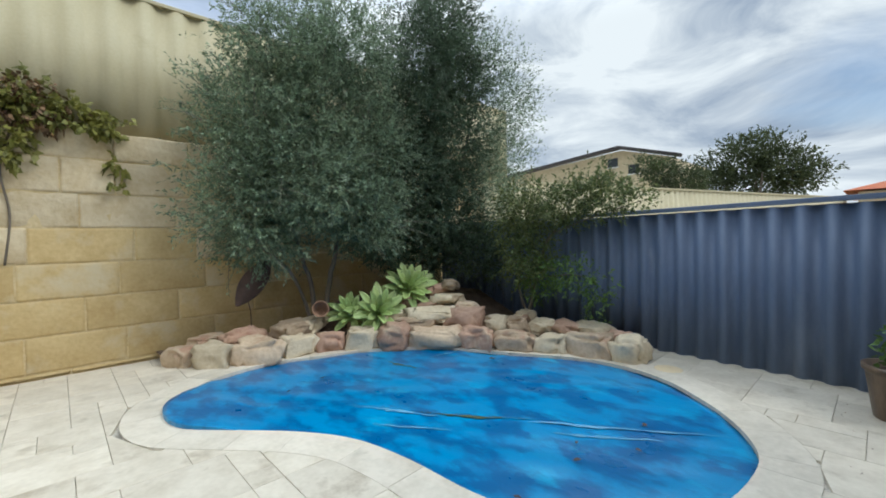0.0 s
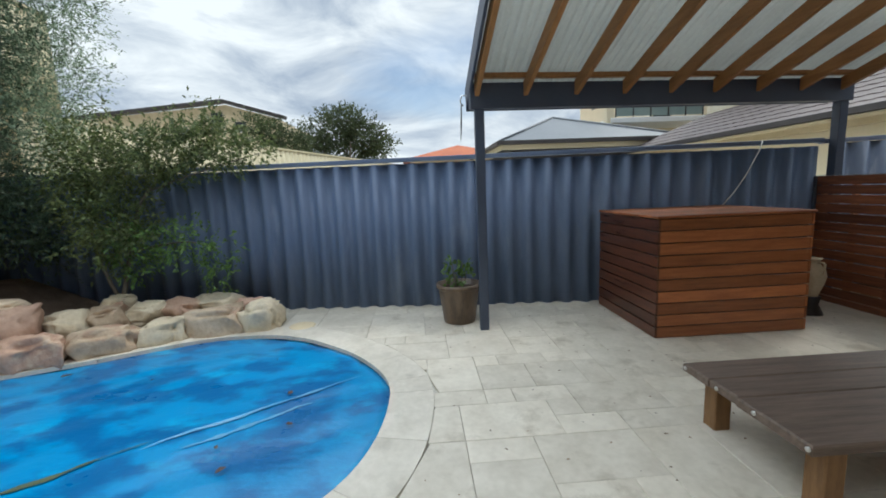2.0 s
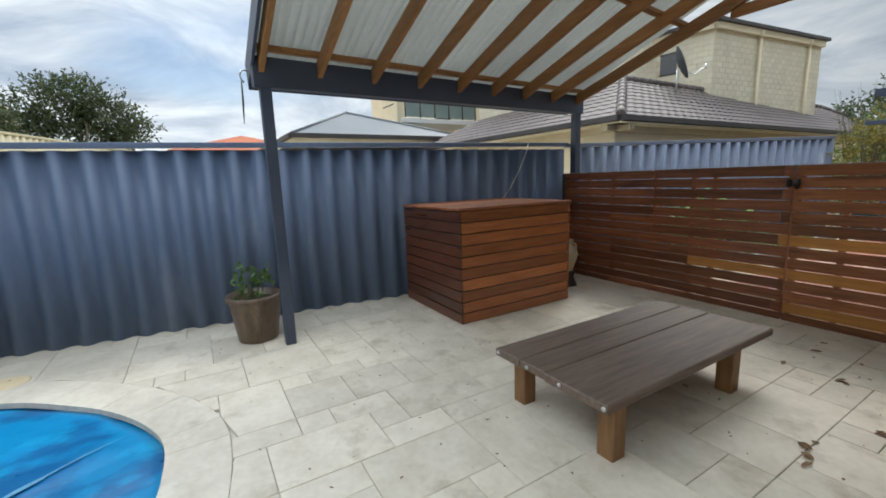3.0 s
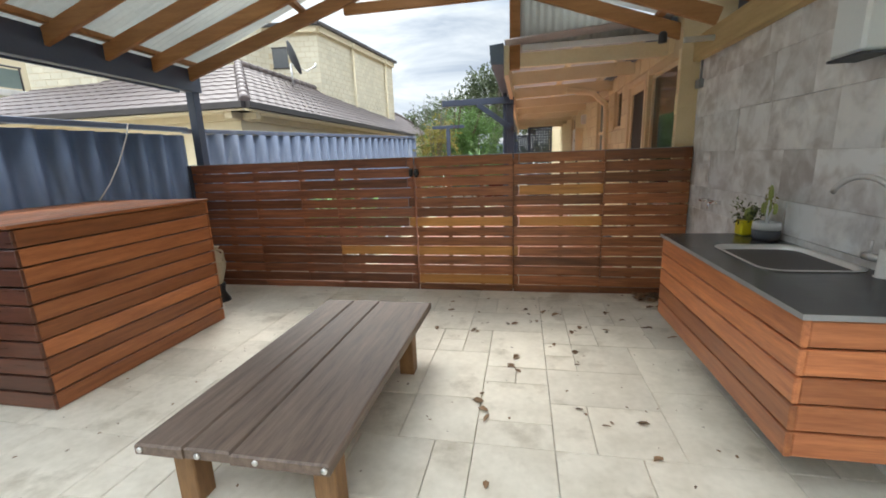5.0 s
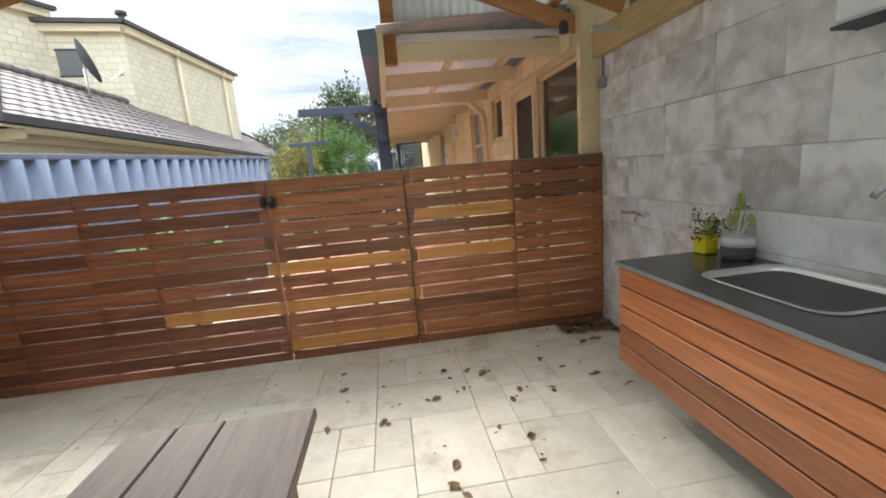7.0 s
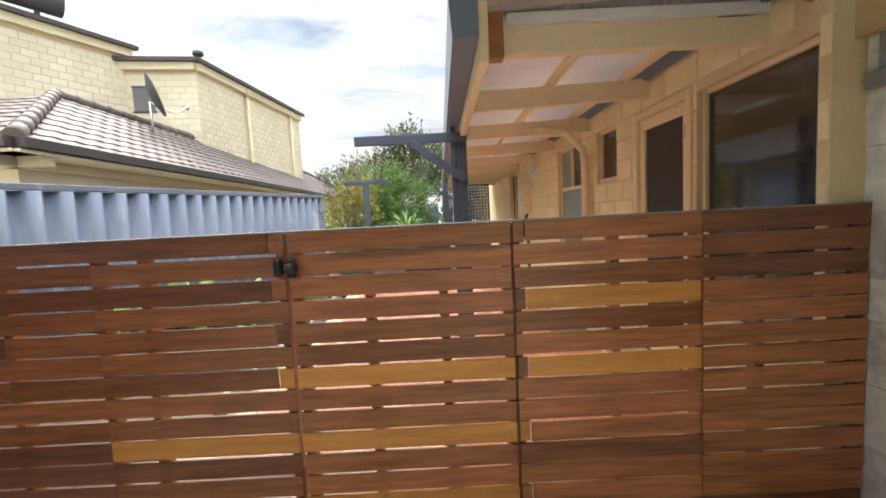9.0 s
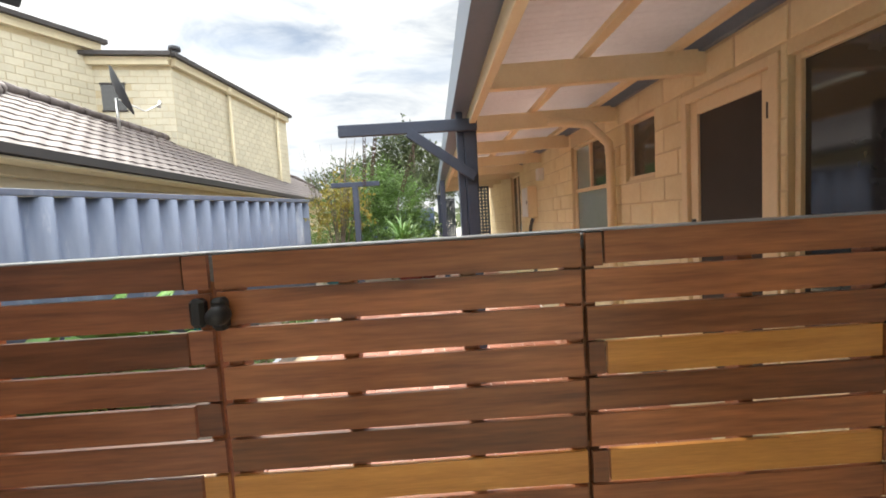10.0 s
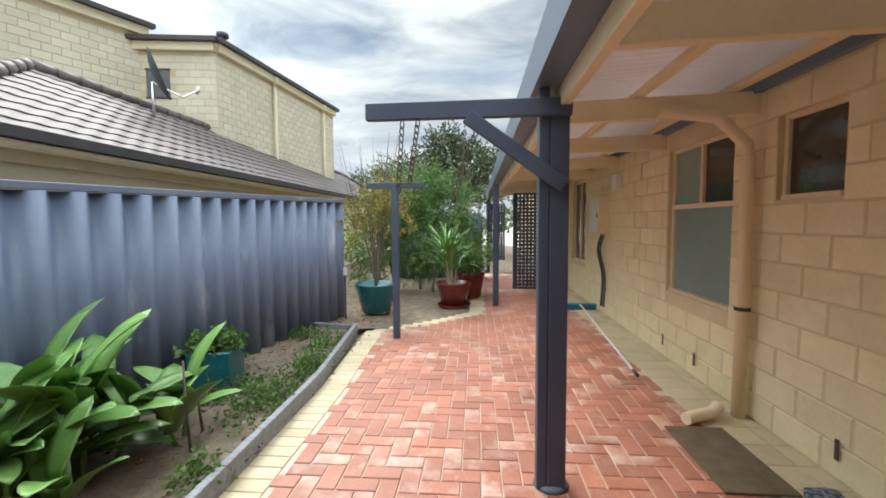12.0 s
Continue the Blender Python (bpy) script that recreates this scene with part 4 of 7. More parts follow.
arc = [(MX, MY, CZ + 0.12), (MX, MY, CZ + 0.30)] + [(MX + (0.125 - 0.125 * math.cos(a)) * 0.42, MY - (0.125 - 0.125 * math.cos(a)) * 0.9, CZ + 0.30 + 0.125 * math.sin(a)) for a in [k * 2.75 / 12 for k in range(1, 13)]]
part("spout", tube_bm(arc, 0.0125, 12), "steel", mixer)
handle_body = part("handle_body", tube_bm([(MX, MY, CZ + 0.075), (MX + 0.02, MY - 0.085, CZ + 0.078)], 0.018, 14), "steel", mixer)
part("lever", tube_bm([(MX + 0.015, MY - 0.065, CZ + 0.08), (MX + 0.02, MY - 0.055, CZ + 0.15)], 0.005, 8), "steel", handle_body)

# potted plants on the worktop
yp = thing("potted_plant", "small bushy plant in a square yellow pot", "plant pot")
bm = bmesh.new()
add_box(bm, (-0.255, -3.19, CZ + 0.001), (-0.17, -3.105, CZ + 0.10), 0.008)
part("pot", bm, "yellow_pot", yp, "yellow square pot")
foliage("foliage", [((-0.21, -3.15, CZ + 0.13), (0.04, 0.04, 0.035))], 40, 6, 0.03, 0.012, "shrub_leaf", yp, 11, 0.06)
part("cactus_column", lathe_bm([(0.0, 0.09), (0.022, 0.092), (0.028, 0.13), (0.024, 0.17), (0.0, 0.185)], 12, (-0.225, -3.14, CZ)), "cactus", yp)
gp = thing("potted_succulent", "jade succulent in a round pot, white above grey", "plant pot")
GX, GY = -0.255, -2.985
pot = part("pot", lathe_bm([(0, 0), (0.062, 0), (0.072, 0.02), (0.075, 0.065), (0.0, 0.065)], 26, (GX, GY, CZ + 0.001)), "pot_grey", gp, "dark grey pot base")
part("pot_band", lathe_bm([(0.0, 0.066), (0.0752, 0.066), (0.072, 0.11), (0.062, 0.112), (0.058, 0.095), (0, 0.095)], 26, (GX, GY, CZ)), "pot_white", pot, "white upper band")
for k, (dx, dy, h) in enumerate(((0.0, 0.0, 0.30), (0.03, 0.05, 0.20), (-0.02, -0.05, 0.17), (0.02, 0.08, 0.15))):
    limb(gp, [(GX, GY, CZ + 0.09), (GX + dx * 0.6, GY + dy * 0.5, CZ + 0.09 + h * 0.4), (GX + dx, GY + dy, CZ + 0.05 + h)], 0.009, 0.004, "stem", "pot_white")
for dy, dz, r, h in ((0.0, 0.20, 0.030, 0.065), (0.012, 0.29, 0.022, 0.05), (0.075, 0.20, 0.022, 0.035), (-0.05, 0.19, 0.020, 0.035)):
    bm = bmesh.new()
    bmesh.ops.create_uvsphere(bm, u_segments=12, v_segments=8, radius=1.0, matrix=Matrix.Translation((GX + 0.005, GY + dy, CZ + dz)) @ Matrix.Diagonal((r * 0.5, r, h, 1)))
    for f in bm.faces:
        f.smooth = True
    part("cactus_pad", bm, "cactus", gp)
foliage("leaf_clump", [((GX + 0.0, GY, CZ + 0.30), (0.03, 0.03, 0.07)), ((GX + 0.03, GY + 0.07, CZ + 0.20), (0.035, 0.04, 0.03)), ((GX - 0.02, GY - 0.05, CZ + 0.2), (0.03, 0.03, 0.03))], 10, 3, 0.026, 0.014, "yellow_leaf", gp, 12, 0.02)

# wall tap, wall light
wt = thing("wall_taps", "pair of chrome garden taps on the tiled wall", "tap")
for dy in (-0.10, 0.10):
    part("valve", tube_bm([(WALL_X, -3.92 + dy, 1.015), (WALL_X + 0.07, -3.92 + dy, 1.015)], 0.016, 10), "chrome", wt)
    part("handle", tube_bm([(WALL_X + 0.075, -3.96 + dy, 1.015), (WALL_X + 0.075, -3.88 + dy, 1.015)], 0.010, 8), "chrome", wt)
part("bridge", tube_bm([(WALL_X + 0.03, -4.02, 1.015), (WALL_X + 0.03, -3.82, 1.015)], 0.011, 10), "chrome", wt)
part("outlet", tube_bm([(WALL_X + 0.03, -3.92, 1.015), (WALL_X + 0.06, -3.92, 0.99), (WALL_X + 0.06, -3.92, 0.955)], 0.010, 8), "chrome", wt)
wl_ = thing("wall_light", "square white wall light with dark metal housing", "wall light")
box("housing", (WALL_X + 0.0, -2.60, 1.825), (WALL_X + 0.028, -2.345, 2.14), "pot_grey", wl_, 0.006, "dark grey metal back plate")
# thin dark plate for the shadow on the underside of the diffuser
box("base_tray", (WALL_X + 0.028, -2.585, 1.825), (WALL_X + 0.145, -2.365, 1.838), "pot_grey", wl_, 0.004, "diffuser underside, its shadow coloured dark grey")
box("diffuser", (WALL_X + 0.028, -2.58, 1.839), (WALL_X + 0.14, -2.37, 2.13), "lamp_diffuser", wl_, 0.014, "white diffuser")
pt = thing("wall_socket", "small grey power socket with conduit on the tiled wall", "socket")
box("socket_body", (WALL_X, -4.48, 1.98), (WALL_X + 0.05, -4.38, 2.06), "stone_edge", pt, 0.008)
part("conduit", tube_bm([(WALL_X + 0.02, -4.43, 2.06), (WALL_X + 0.02, -4.43, 2.26)], 0.01, 8), "stone_edge", pt)

# ---- pool cover ----
cover = thing("pool_cover", "creased blue solar pool cover floating on the water", "pool cover")
bm = bmesh.new()
cx = 2.75
NR, n_p = 30, len(POOL)


def cover_z(x, y):
    """Height of the sagging, wrinkled cover."""
    z = -0.028 + 0.014 * noise.noise(Vector((x * 1.1, y * 1.1, 0))) + 0.014 * noise.noise(Vector((x * 3.6 + y * 1.9, y * 1.4, 3))) + 0.006 * noise.noise(Vector((x * 7 + y * 4, y * 3, 8)))
    fold = abs((y - 2.18) + 1.54 * (x - 2.82)) / 1.84
    if 2.0 < x < 3.75:
        z += 0.016 * math.exp(-(fold / 0.06) ** 2)
    if x < 1.4 and y > 3.2:
        z += 0.07 * min(1, (1.4 - x) / 0.6)
    return z


rings = []
for r in range(NR + 1):
    f = r / NR
    ring = []
    for i, p in enumerate(POOL):
        q = p - outward(i) * 0.012
        # shrink towards a spine, so that the kidney keeps its bend
        sx = 2.75 + 0.55 * max(-1.5, min(1.5, (q.x - cx)))
        sy = 3.25 - 0.66 * (sx - 2.75)
        x, y = sx + (q.x - sx) * f, sy + (q.y - sy) * f
        ring.append(bm.verts.new((x, y, cover_z(x, y))))
    rings.append(ring)
for a, b in zip(rings, rings[1:]):
    for i in range(n_p):
        bm.faces.new((a[i], a[(i + 1) % n_p], b[(i + 1) % n_p], b[i])).smooth = True
edge = [bm.verts.new((v.co.x, v.co.y, v.co.z - 0.05)) for v in rings[-1]]
for i in range(n_p):
    bm.faces.new((rings[-1][i], rings[-1][(i + 1) % n_p], edge[(i + 1) % n_p], edge[i]))
bmesh.ops.recalc_face_normals(bm, faces=bm.faces)
part("sheet", bm, "cover_blue", cover)


def streak(name, a, b, w, material, label, seed):
    """A thin wet crease lying on the cover, with ragged edges."""
    rng = random.Random(seed)
    a, b = Vector(a), Vector(b)
    d = (b - a).normalized()
    s = Vector((-d.y, d.x, 0))
    verts, faces, n = [], [], 44
    for i in range(n + 1):
        f = i / n
        q = Vector((f * 7 + seed * 3.1, seed, 0))
        h = w * (math.sin(math.pi * f) ** 0.6) * (0.62 + 0.75 * noise.noise(q * 1.3)) + 0.001
        c = a + (b - a) * f + s * (0.03 * noise.noise(q * 0.6) + 0.008 * noise.noise(q * 2.3))
        verts += [c + s * max(0.001, h) * 0.5, c - s * max(0.001, h) * 0.5]
    for i in range(n):
        faces.append((2 * i, 2 * i + 1, 2 * i + 3, 2 * i + 2))
    return raw(name, [(v.x, v.y, cover_z(v.x, v.y) + 0.007) for v in verts], faces, material, cover, label)


streak("puddle", (2.36, 2.881, 0), (2.95, 1.988, 0), 0.05, "algae", "greenish water in a crease", 1)
streak("crease", (2.10, 3.328, 0), (2.44, 2.69, 0), 0.045, "cover_pale", "pale worn crease", 2)
streak("crease", (2.88, 2.052, 0), (3.75, 0.777, 0), 0.045, "cover_pale", "pale worn crease", 3)
streak("crease", (2.86, 1.797, 0), (3.36, 1.117, 0), 0.06, "cover_pale", "pale worn crease", 4)
streak("puddle", (3.10, 4.38, 0), (3.20, 3.881, 0), 0.06, "algae", "greenish water in a crease", 5)
streak("crease", (4.10, 4.072, 0), (3.62, 4.114, 0), 0.045, "cover_pale", "pale worn crease", 6)
streak("crease", (2.35, 2.414, 0), (1.95, 2.998, 0), 0.03, "cover_pale", "pale worn crease", 7)


def litter(name, label, spots, size, material, seed, z=0.012):
    """Curled fallen leaves: each is a small folded blade with a stalk."""
    rng = random.Random(seed)
    verts, faces = [], []
    for x, y in spots:
        s = size * rng.uniform(0.5, 1.3)
        a = rng.uniform(0, 6.28)
        k = len(verts)
        for u, v, h in ((-1, 0, 0.1), (-0.4, 0.5, 0.5), (0.4, 0.45, 0.6), (1, 0, 0.3), (0.4, -0.5, 0.7), (-0.4, -0.45, 0.4), (0, 0, 0.0)):
            u, v = u * rng.uniform(0.7, 1.2), v * rng.uniform(0.5, 1.3)
            verts.append((x + s * (u * math.cos(a) - v * math.sin(a)), y + s * (u * math.sin(a) + v * math.cos(a)), z + s * 0.45 * h * rng.uniform(0.4, 1.3)))
        faces += [(k + i, k + (i + 1) % 6, k + 6) for i in range(6)]
    return tagged(raw(name, verts, faces, material), label, "leaves", kind="stuff")


litter("cover_leaves", "few dead leaves lying on the blue cover", [(2.85, 1.58), (2.62, 1.45), (3.5, 1.33), (3.05, 1.2), (1.75, 4.27), (2.0, 1.5), (4.1, 3.45), (3.9, 2.6), (2.2, 4.4), (4.2, 1.65)], 0.032, "rust", 4, -0.012)

# skimmer lid
lid = thing("skimmer_lid", "round cream plastic skimmer lid in the paving", "lid")
part("disc", lathe_bm([(0, 0.012), (0.13, 0.012), (0.15, 0.006), (0.15, 0.0)], 36, (5.08, 1.665, 0.003)), "cream_paint", lid)
part("grip", lathe_bm([(0.0, 0), (0.02, 0), (0.02, 0.003), (0, 0.003)], 12, (5.13, 1.665, 0.0152)), "cream_paint", lid)

# ---- rockery round the back of the pool ----
soil = tagged(new("rockery_soil", bpy.data.meshes.new("rockery_soil")), "dark soil bank of the rockery bed", "soil", kind="structure")
verts, faces, N = [], [], 34
far_edge = [POOL[i] for i in range(len(POOL))]


def bank(x, y):
    """Height of the rockery bed: rises from the pool edge to the corner."""
    d = min((Vector((x, y, 0)) - p).length for p in far_edge)
    k = max(0.0, min(1.0, (d - 0.12) / 0.7))
    rise = max(0.0, min(1.0, (y - 4.43) / 1.06)) * max(0.0, min(1.0, (x - 2.7) / 1.2))
    return 0.02 + k * (0.09 + 0.42 * rise) + 0.02 * noise.noise(Vector((x * 3, y * 3, 0)))


for i in range(N + 1):
    for j in range(N + 1):
        u, v = i / N, j / N
        # four-cornered patch between the pool's back edge and the walls
        edge_pt = smooth_curve([(0.95, 6.506, 0), (1.7, 5.603, 0), (3.1, 5.337, 0), (4.25, 4.114, 0), (4.85, 2.998, 0), (5.6, 2.254, 0)], 8, False)
        k = u * (len(edge_pt) - 1)
        a = edge_pt[int(k)].lerp(edge_pt[min(int(k) + 1, len(edge_pt) - 1)], k % 1)
        c = Vector((0.95, 6.836, 0)).lerp(Vector((6.25, 6.836, 0)), min(1, u * 1.7)) if u < 0.588 else Vector((6.25, 6.836, 0)).lerp(Vector((5.9, 2.254, 0)), (u - 0.588) / 0.412)
        p = a.lerp(c, v)
        verts.append((p.x, p.y, bank(p.x, p.y)))
for i in range(N):
    for j in range(N):
        k = i * (N + 1) + j
        faces.append((k, k + 1, k + N + 2, k + N + 1))
soil.data.from_pydata(verts, [], faces)
soil.data.materials.append(M["soil"])


def boulder(x, y, z, size, turn, seed, label="rough sandstone boulder edging the pool", tilt=0):
    ob = part("boulder", boulder_bm([c * 1.12 for c in size], seed, 0.24), ("boulder", "boulder_pink", "boulder_cream")[(seed * 5 // 3) % 3])
    ob.matrix_world = pose(x, y, z + size[2] * 0.8, tilt, tilt * 0.5, turn)
    return tagged(ob, label, "rock", "rockery boulders")


edge_stones = smooth_curve([(1.05, 6.4, 0), (1.35, 5.921, 0), (1.95, 5.581, 0), (2.6, 5.518, 0), (3.1, 5.284, 0), (3.6, 4.859, 0), (4.1, 4.306, 0), (4.5, 3.689, 0), (4.98, 2.85, 0), (5.12, 2.2, 0)], 4, False)
rng = random.Random(21)
pos, i = 0.0, 0
lens = [0]
for a, b in zip(edge_stones, edge_stones[1:]):
    lens.append(lens[-1] + (b - a).length)
widths = [0.22, 0.24, 0.30, 0.25, 0.22, 0.25, 0.24, 0.40, 0.22, 0.30, 0.20, 0.30]
k = 0
while pos < lens[-1] - 0.1:
    w = widths[k % len(widths)]
    mid = pos + w
    j = max(q for q in range(len(lens)) if lens[q] <= mid + 1e-6)
    j = min(j, len(edge_stones) - 2)
    f = (mid - lens[j]) / (lens[j + 1] - lens[j])
    p = edge_stones[j].lerp(edge_stones[j + 1], f)
    d = edge_stones[j + 1] - edge_stones[j]
    boulder(p.x, p.y, -0.03, (w * 1.06, 0.19, rng.uniform(0.15, 0.215)), math.degrees(math.atan2(d.y, d.x)), k + 2)
    pos += 2 * w * 0.97
    k += 1
# stacked cascade and loose upper stones: x, y, z, half sizes, turn
STACK = [(3.99, 4.912, 0.22, (0.44, 0.30, 0.11), -40), (4.19, 4.699, 0.40, (0.39, 0.25, 0.09), -46), (4.47, 5.124, 0.42, (0.36, 0.28, 0.10), -30), (4.62, 4.859, 0.56, (0.29, 0.22, 0.09), -50),
         (4.72, 5.231, 0.66, (0.31, 0.22, 0.10), 10), (4.87, 5.018, 0.76, (0.21, 0.16, 0.09), 40), (4.47, 4.306, 0.22, (0.26, 0.22, 0.20), -60), (4.67, 4.433, 0.42, (0.21, 0.18, 0.11), 20),
         (4.87, 4.061, 0.18, (0.29, 0.21, 0.14), 60), (5.07, 3.742, 0.2, (0.25, 0.19, 0.13), 30), (5.22, 3.423, 0.2, (0.22, 0.19, 0.11), 80), (5.27, 3.051, 0.2, (0.26, 0.20, 0.11), 70), (5.42, 2.732, 0.16, (0.29, 0.21, 0.13), 100),
         (5.47, 2.467, 0.05, (0.31, 0.20, 0.15), 100), (1.49, 6.294, 0.18, (0.26, 0.19, 0.11), 20), (1.84, 6.028, 0.2, (0.29, 0.20, 0.13), -10), (2.49, 5.868, 0.22, (0.31, 0.21, 0.14), 15), (2.79, 5.975, 0.26, (0.26, 0.19, 0.11), 40),
         (3.44, 5.603, 0.25, (0.23, 0.18, 0.11), -20), (3.79, 5.231, 0.3, (0.26, 0.20, 0.11), -20), (2.14, 5.975, 0.15, (0.18, 0.15, 0.09), 50), (5.32, 3.796, 0.3, (0.18, 0.15, 0.10), 0), (4.24, 5.39, 0.5, (0.26, 0.20, 0.11), 0)]
for k, (x, y, z, s, t) in enumerate(STACK):
    boulder(x, y, z - 0.05, s, t, 40 + k, "tan and pink sandstone rock in the rockery", tilt=rng.uniform(-8, 8))
pebbles = bmesh.new()
for k in range(60):
    x, y = rng.uniform(4.5, 5.4), rng.uniform(2.5, 4.1)
    if x + 0.68 * y > 6.75:
        bmesh.ops.create_icosphere(pebbles, subdivisions=1, radius=rng.uniform(0.02, 0.05), matrix=pose(x, y, bank(x, y) + 0.02, 0, 0, rng.uniform(0, 90)))
tagged(part("pebbles", pebbles, "boulder"), "small stones scattered between boulders", "stones", kind="stuff")


# ---- agaves ----
def blade_mesh(name, length, width, fold, curl, material, thick=0.012, tipw=0.0):
    """A fleshy pointed leaf along +x, folded like a gutter, curling down at the tip."""
    bm = bmesh.new()
    rows, n = [], 9
    for i in range(n + 1):
        f = i / n
        w = width * (0.42 + 1.5 * f - 0.2 * f * f) * (1 - f) ** 0.62 / 0.95 + 0.002
        z = curl * length * (0.35 * f - f * f * 0.55)
        rows.append([bm.verts.new((f * length, w * s, z + abs(s) * fold * w - (thick * (1 - f) if lower else 0))) for lower in (0, 1) for s in ((-1, -0.5, 0, 0.5, 1) if not lower else (1, 0, -1))])
    for a, b in zip(rows, rows[1:]):
        m = len(a)
        for k in range(m):
            bm.faces.new((a[k], a[(k + 1) % m], b[(k + 1) % m], b[k])).smooth = True
    bm.faces.new(rows[0][::-1])
    bm.faces.new(rows[-1])
    bmesh.ops.recalc_face_normals(bm, faces=bm.faces)
    me = bpy.data.meshes.new(name)
    bm.to_mesh(me)
    bm.free()
    me.materials.append(M[material])
    return me


AG = blade_mesh("leaf", 0.42, 0.078, 0.34, 0.3, "agave", 0.016)


def agave(x, y, z, size, lean, seed):
    rng = random.Random(seed)
    ob = thing("agave", "pale green agave rosette growing among the rocks", "plant", "agaves", at=pose(x, y, z, *lean))
    part("stem", tube_bm([(0, 0, -0.25), (0, 0, 0.02)], [0.05, 0.045], 10), "bark", ob)
    for k in range(27):
        f = k / 26
        leaf = new("leaf", AG)
        leaf.parent = ob
        e = 4 + 72 * f ** 1.2 + rng.uniform(-6, 6)
        s = size * (1.0 - 0.35 * f) * rng.uniform(0.9, 1.08)
        leaf.matrix_basis = pose(0, 0, 0.05 * f, 0, 0, k * 137.5 + rng.uniform(-8, 8)) @ pose(0.02, 0, 0, 0, -e, 0) @ Matrix.Scale(s, 4)
    return ob


agave(3.6, 5.337, 0.42, 1.25, (58, -26, 0), 1)
agave(4.24, 5.39, 0.72, 1.25, (42, -24, 0), 2)
agave(3.3, 5.603, 0.40, 1.0, (34, -30, 0), 3)

# overturned terracotta pot and rusty leaf ornament
fp = thing("terracotta_pot", "small terracotta pot lying on its side", "pot", at=pose(2.84, 5.688, 0.56, 82, 0, -27))
part("bowl", lathe_bm([(0, -0.16), (0.075, -0.16), (0.105, -0.02), (0.125, -0.02), (0.125, 0.03), (0.108, 0.03), (0.098, -0.02), (0.06, -0.14), (0, -0.14)], 26), "terracotta", fp)
orn = thing("garden_ornament", "rusty metal leaf-shaped garden ornament on a thin stake", "ornament")
bm = bmesh.new()
ax = Vector((0.62, 0, 0.78)).normalized()
sd = Vector((ax.z, 0, -ax.x))
rows = []
for i in range(11):
    f = i / 10
    w = 0.17 * math.sin(math.pi * min(1, f * 0.98 + 0.01)) ** 0.8 + 0.003
    c = Vector((1.78, 6.028, 0.70)) + ax * (0.78 * f)
    rows.append([bm.verts.new(c + sd * w * s + Vector((0, 0.05 * abs(s) * w * 4 + t, 0))) for t in (0, 0.006) for s in ((-1, 0, 1) if t == 0 else (1, 0, -1))])
for a, b in zip(rows, rows[1:]):
    for k in range(6):
        bm.faces.new((a[k], a[(k + 1) % 6], b[(k + 1) % 6], b[k])).smooth = True
bmesh.ops.recalc_face_normals(bm, faces=bm.faces)
part("blade", bm, "rust", orn)
part("stake", tube_bm([(1.98, 6.049, 0.1), (1.97, 6.049, 0.6), (1.92, 6.038, 0.82)], 0.006, 6), "rust", orn)

# ---- olive trees, shrub and vine ----
olive = thing("olive_tree", "bushy grey-green olive tree against the limestone wall", "tree")
for pts, r in (([(3.03, 6.187, 0.1), (2.93, 6.187, 0.9), (2.68, 6.134, 1.6), (2.38, 6.081, 2.5)], 0.05), ([(3.08, 6.155, 0.1), (3.23, 6.134, 0.9), (3.38, 6.028, 1.7), (3.48, 5.921, 2.8)], 0.055), ([(2.98, 6.24, 0.1), (2.68, 6.187, 1.0), (2.08, 6.028, 1.6), (1.78, 6.028, 2.3)], 0.035), ([(3.38, 6.028, 1.7), (3.08, 5.815, 2.6), (2.88, 5.709, 3.6)], 0.03)):
    limb(olive, pts, r, r * 0.35, "trunk")
OB = [((1.98, 5.975, 2.1), (0.75, 0.55, 0.8)), ((2.58, 5.815, 2.6), (0.9, 0.65, 1.0)), ((3.18, 5.603, 2.3), (0.8, 0.6, 0.8)), ((2.08, 5.975, 3.3), (0.8, 0.55, 0.8)), ((2.98, 5.815, 3.6), (0.9, 0.6, 0.9)), ((2.18, 6.028, 1.55), (0.55, 0.4, 0.38)), ((3.78, 5.603, 2.9), (0.75, 0.6, 1.0)), ((2.58, 5.921, 4.4), (0.9, 0.6, 0.6)), ((3.58, 5.496, 1.9), (0.6, 0.5, 0.5)), ((3.38, 5.603, 4.5), (0.8, 0.6, 0.8))]
foliage("crown", OB, 9500, 14, 0.066, 0.018, "olive_leaf", olive, 31, 0.30, 0.15, 0.1, 0.35)
sprays("twig_sprays", OB, 150, 0.55, 24, 0.055, 0.012, "olive_leaf", olive, 61)
sprays("twig_sprays", [((1.83, 5.921, 2.9), (0.6, 0.4, 0.7)), ((1.83, 5.975, 2.1), (0.5, 0.35, 0.6))], 26, 0.6, 24, 0.055, 0.012, "olive_leaf", olive, 62)
olive2 = thing("olive_tree", "tall dark olive tree in the fence corner", "tree")
for pts, r in (([(4.99, 5.921, 0.4), (4.99, 5.868, 1.4), (5.04, 5.709, 2.6), (5.14, 5.603, 4.4)], 0.06), ([(5.09, 5.921, 0.4), (5.44, 5.815, 1.6), (5.84, 5.603, 3.0), (6.14, 5.496, 4.2)], 0.045)):
    limb(olive2, pts, r, r * 0.3, "trunk")
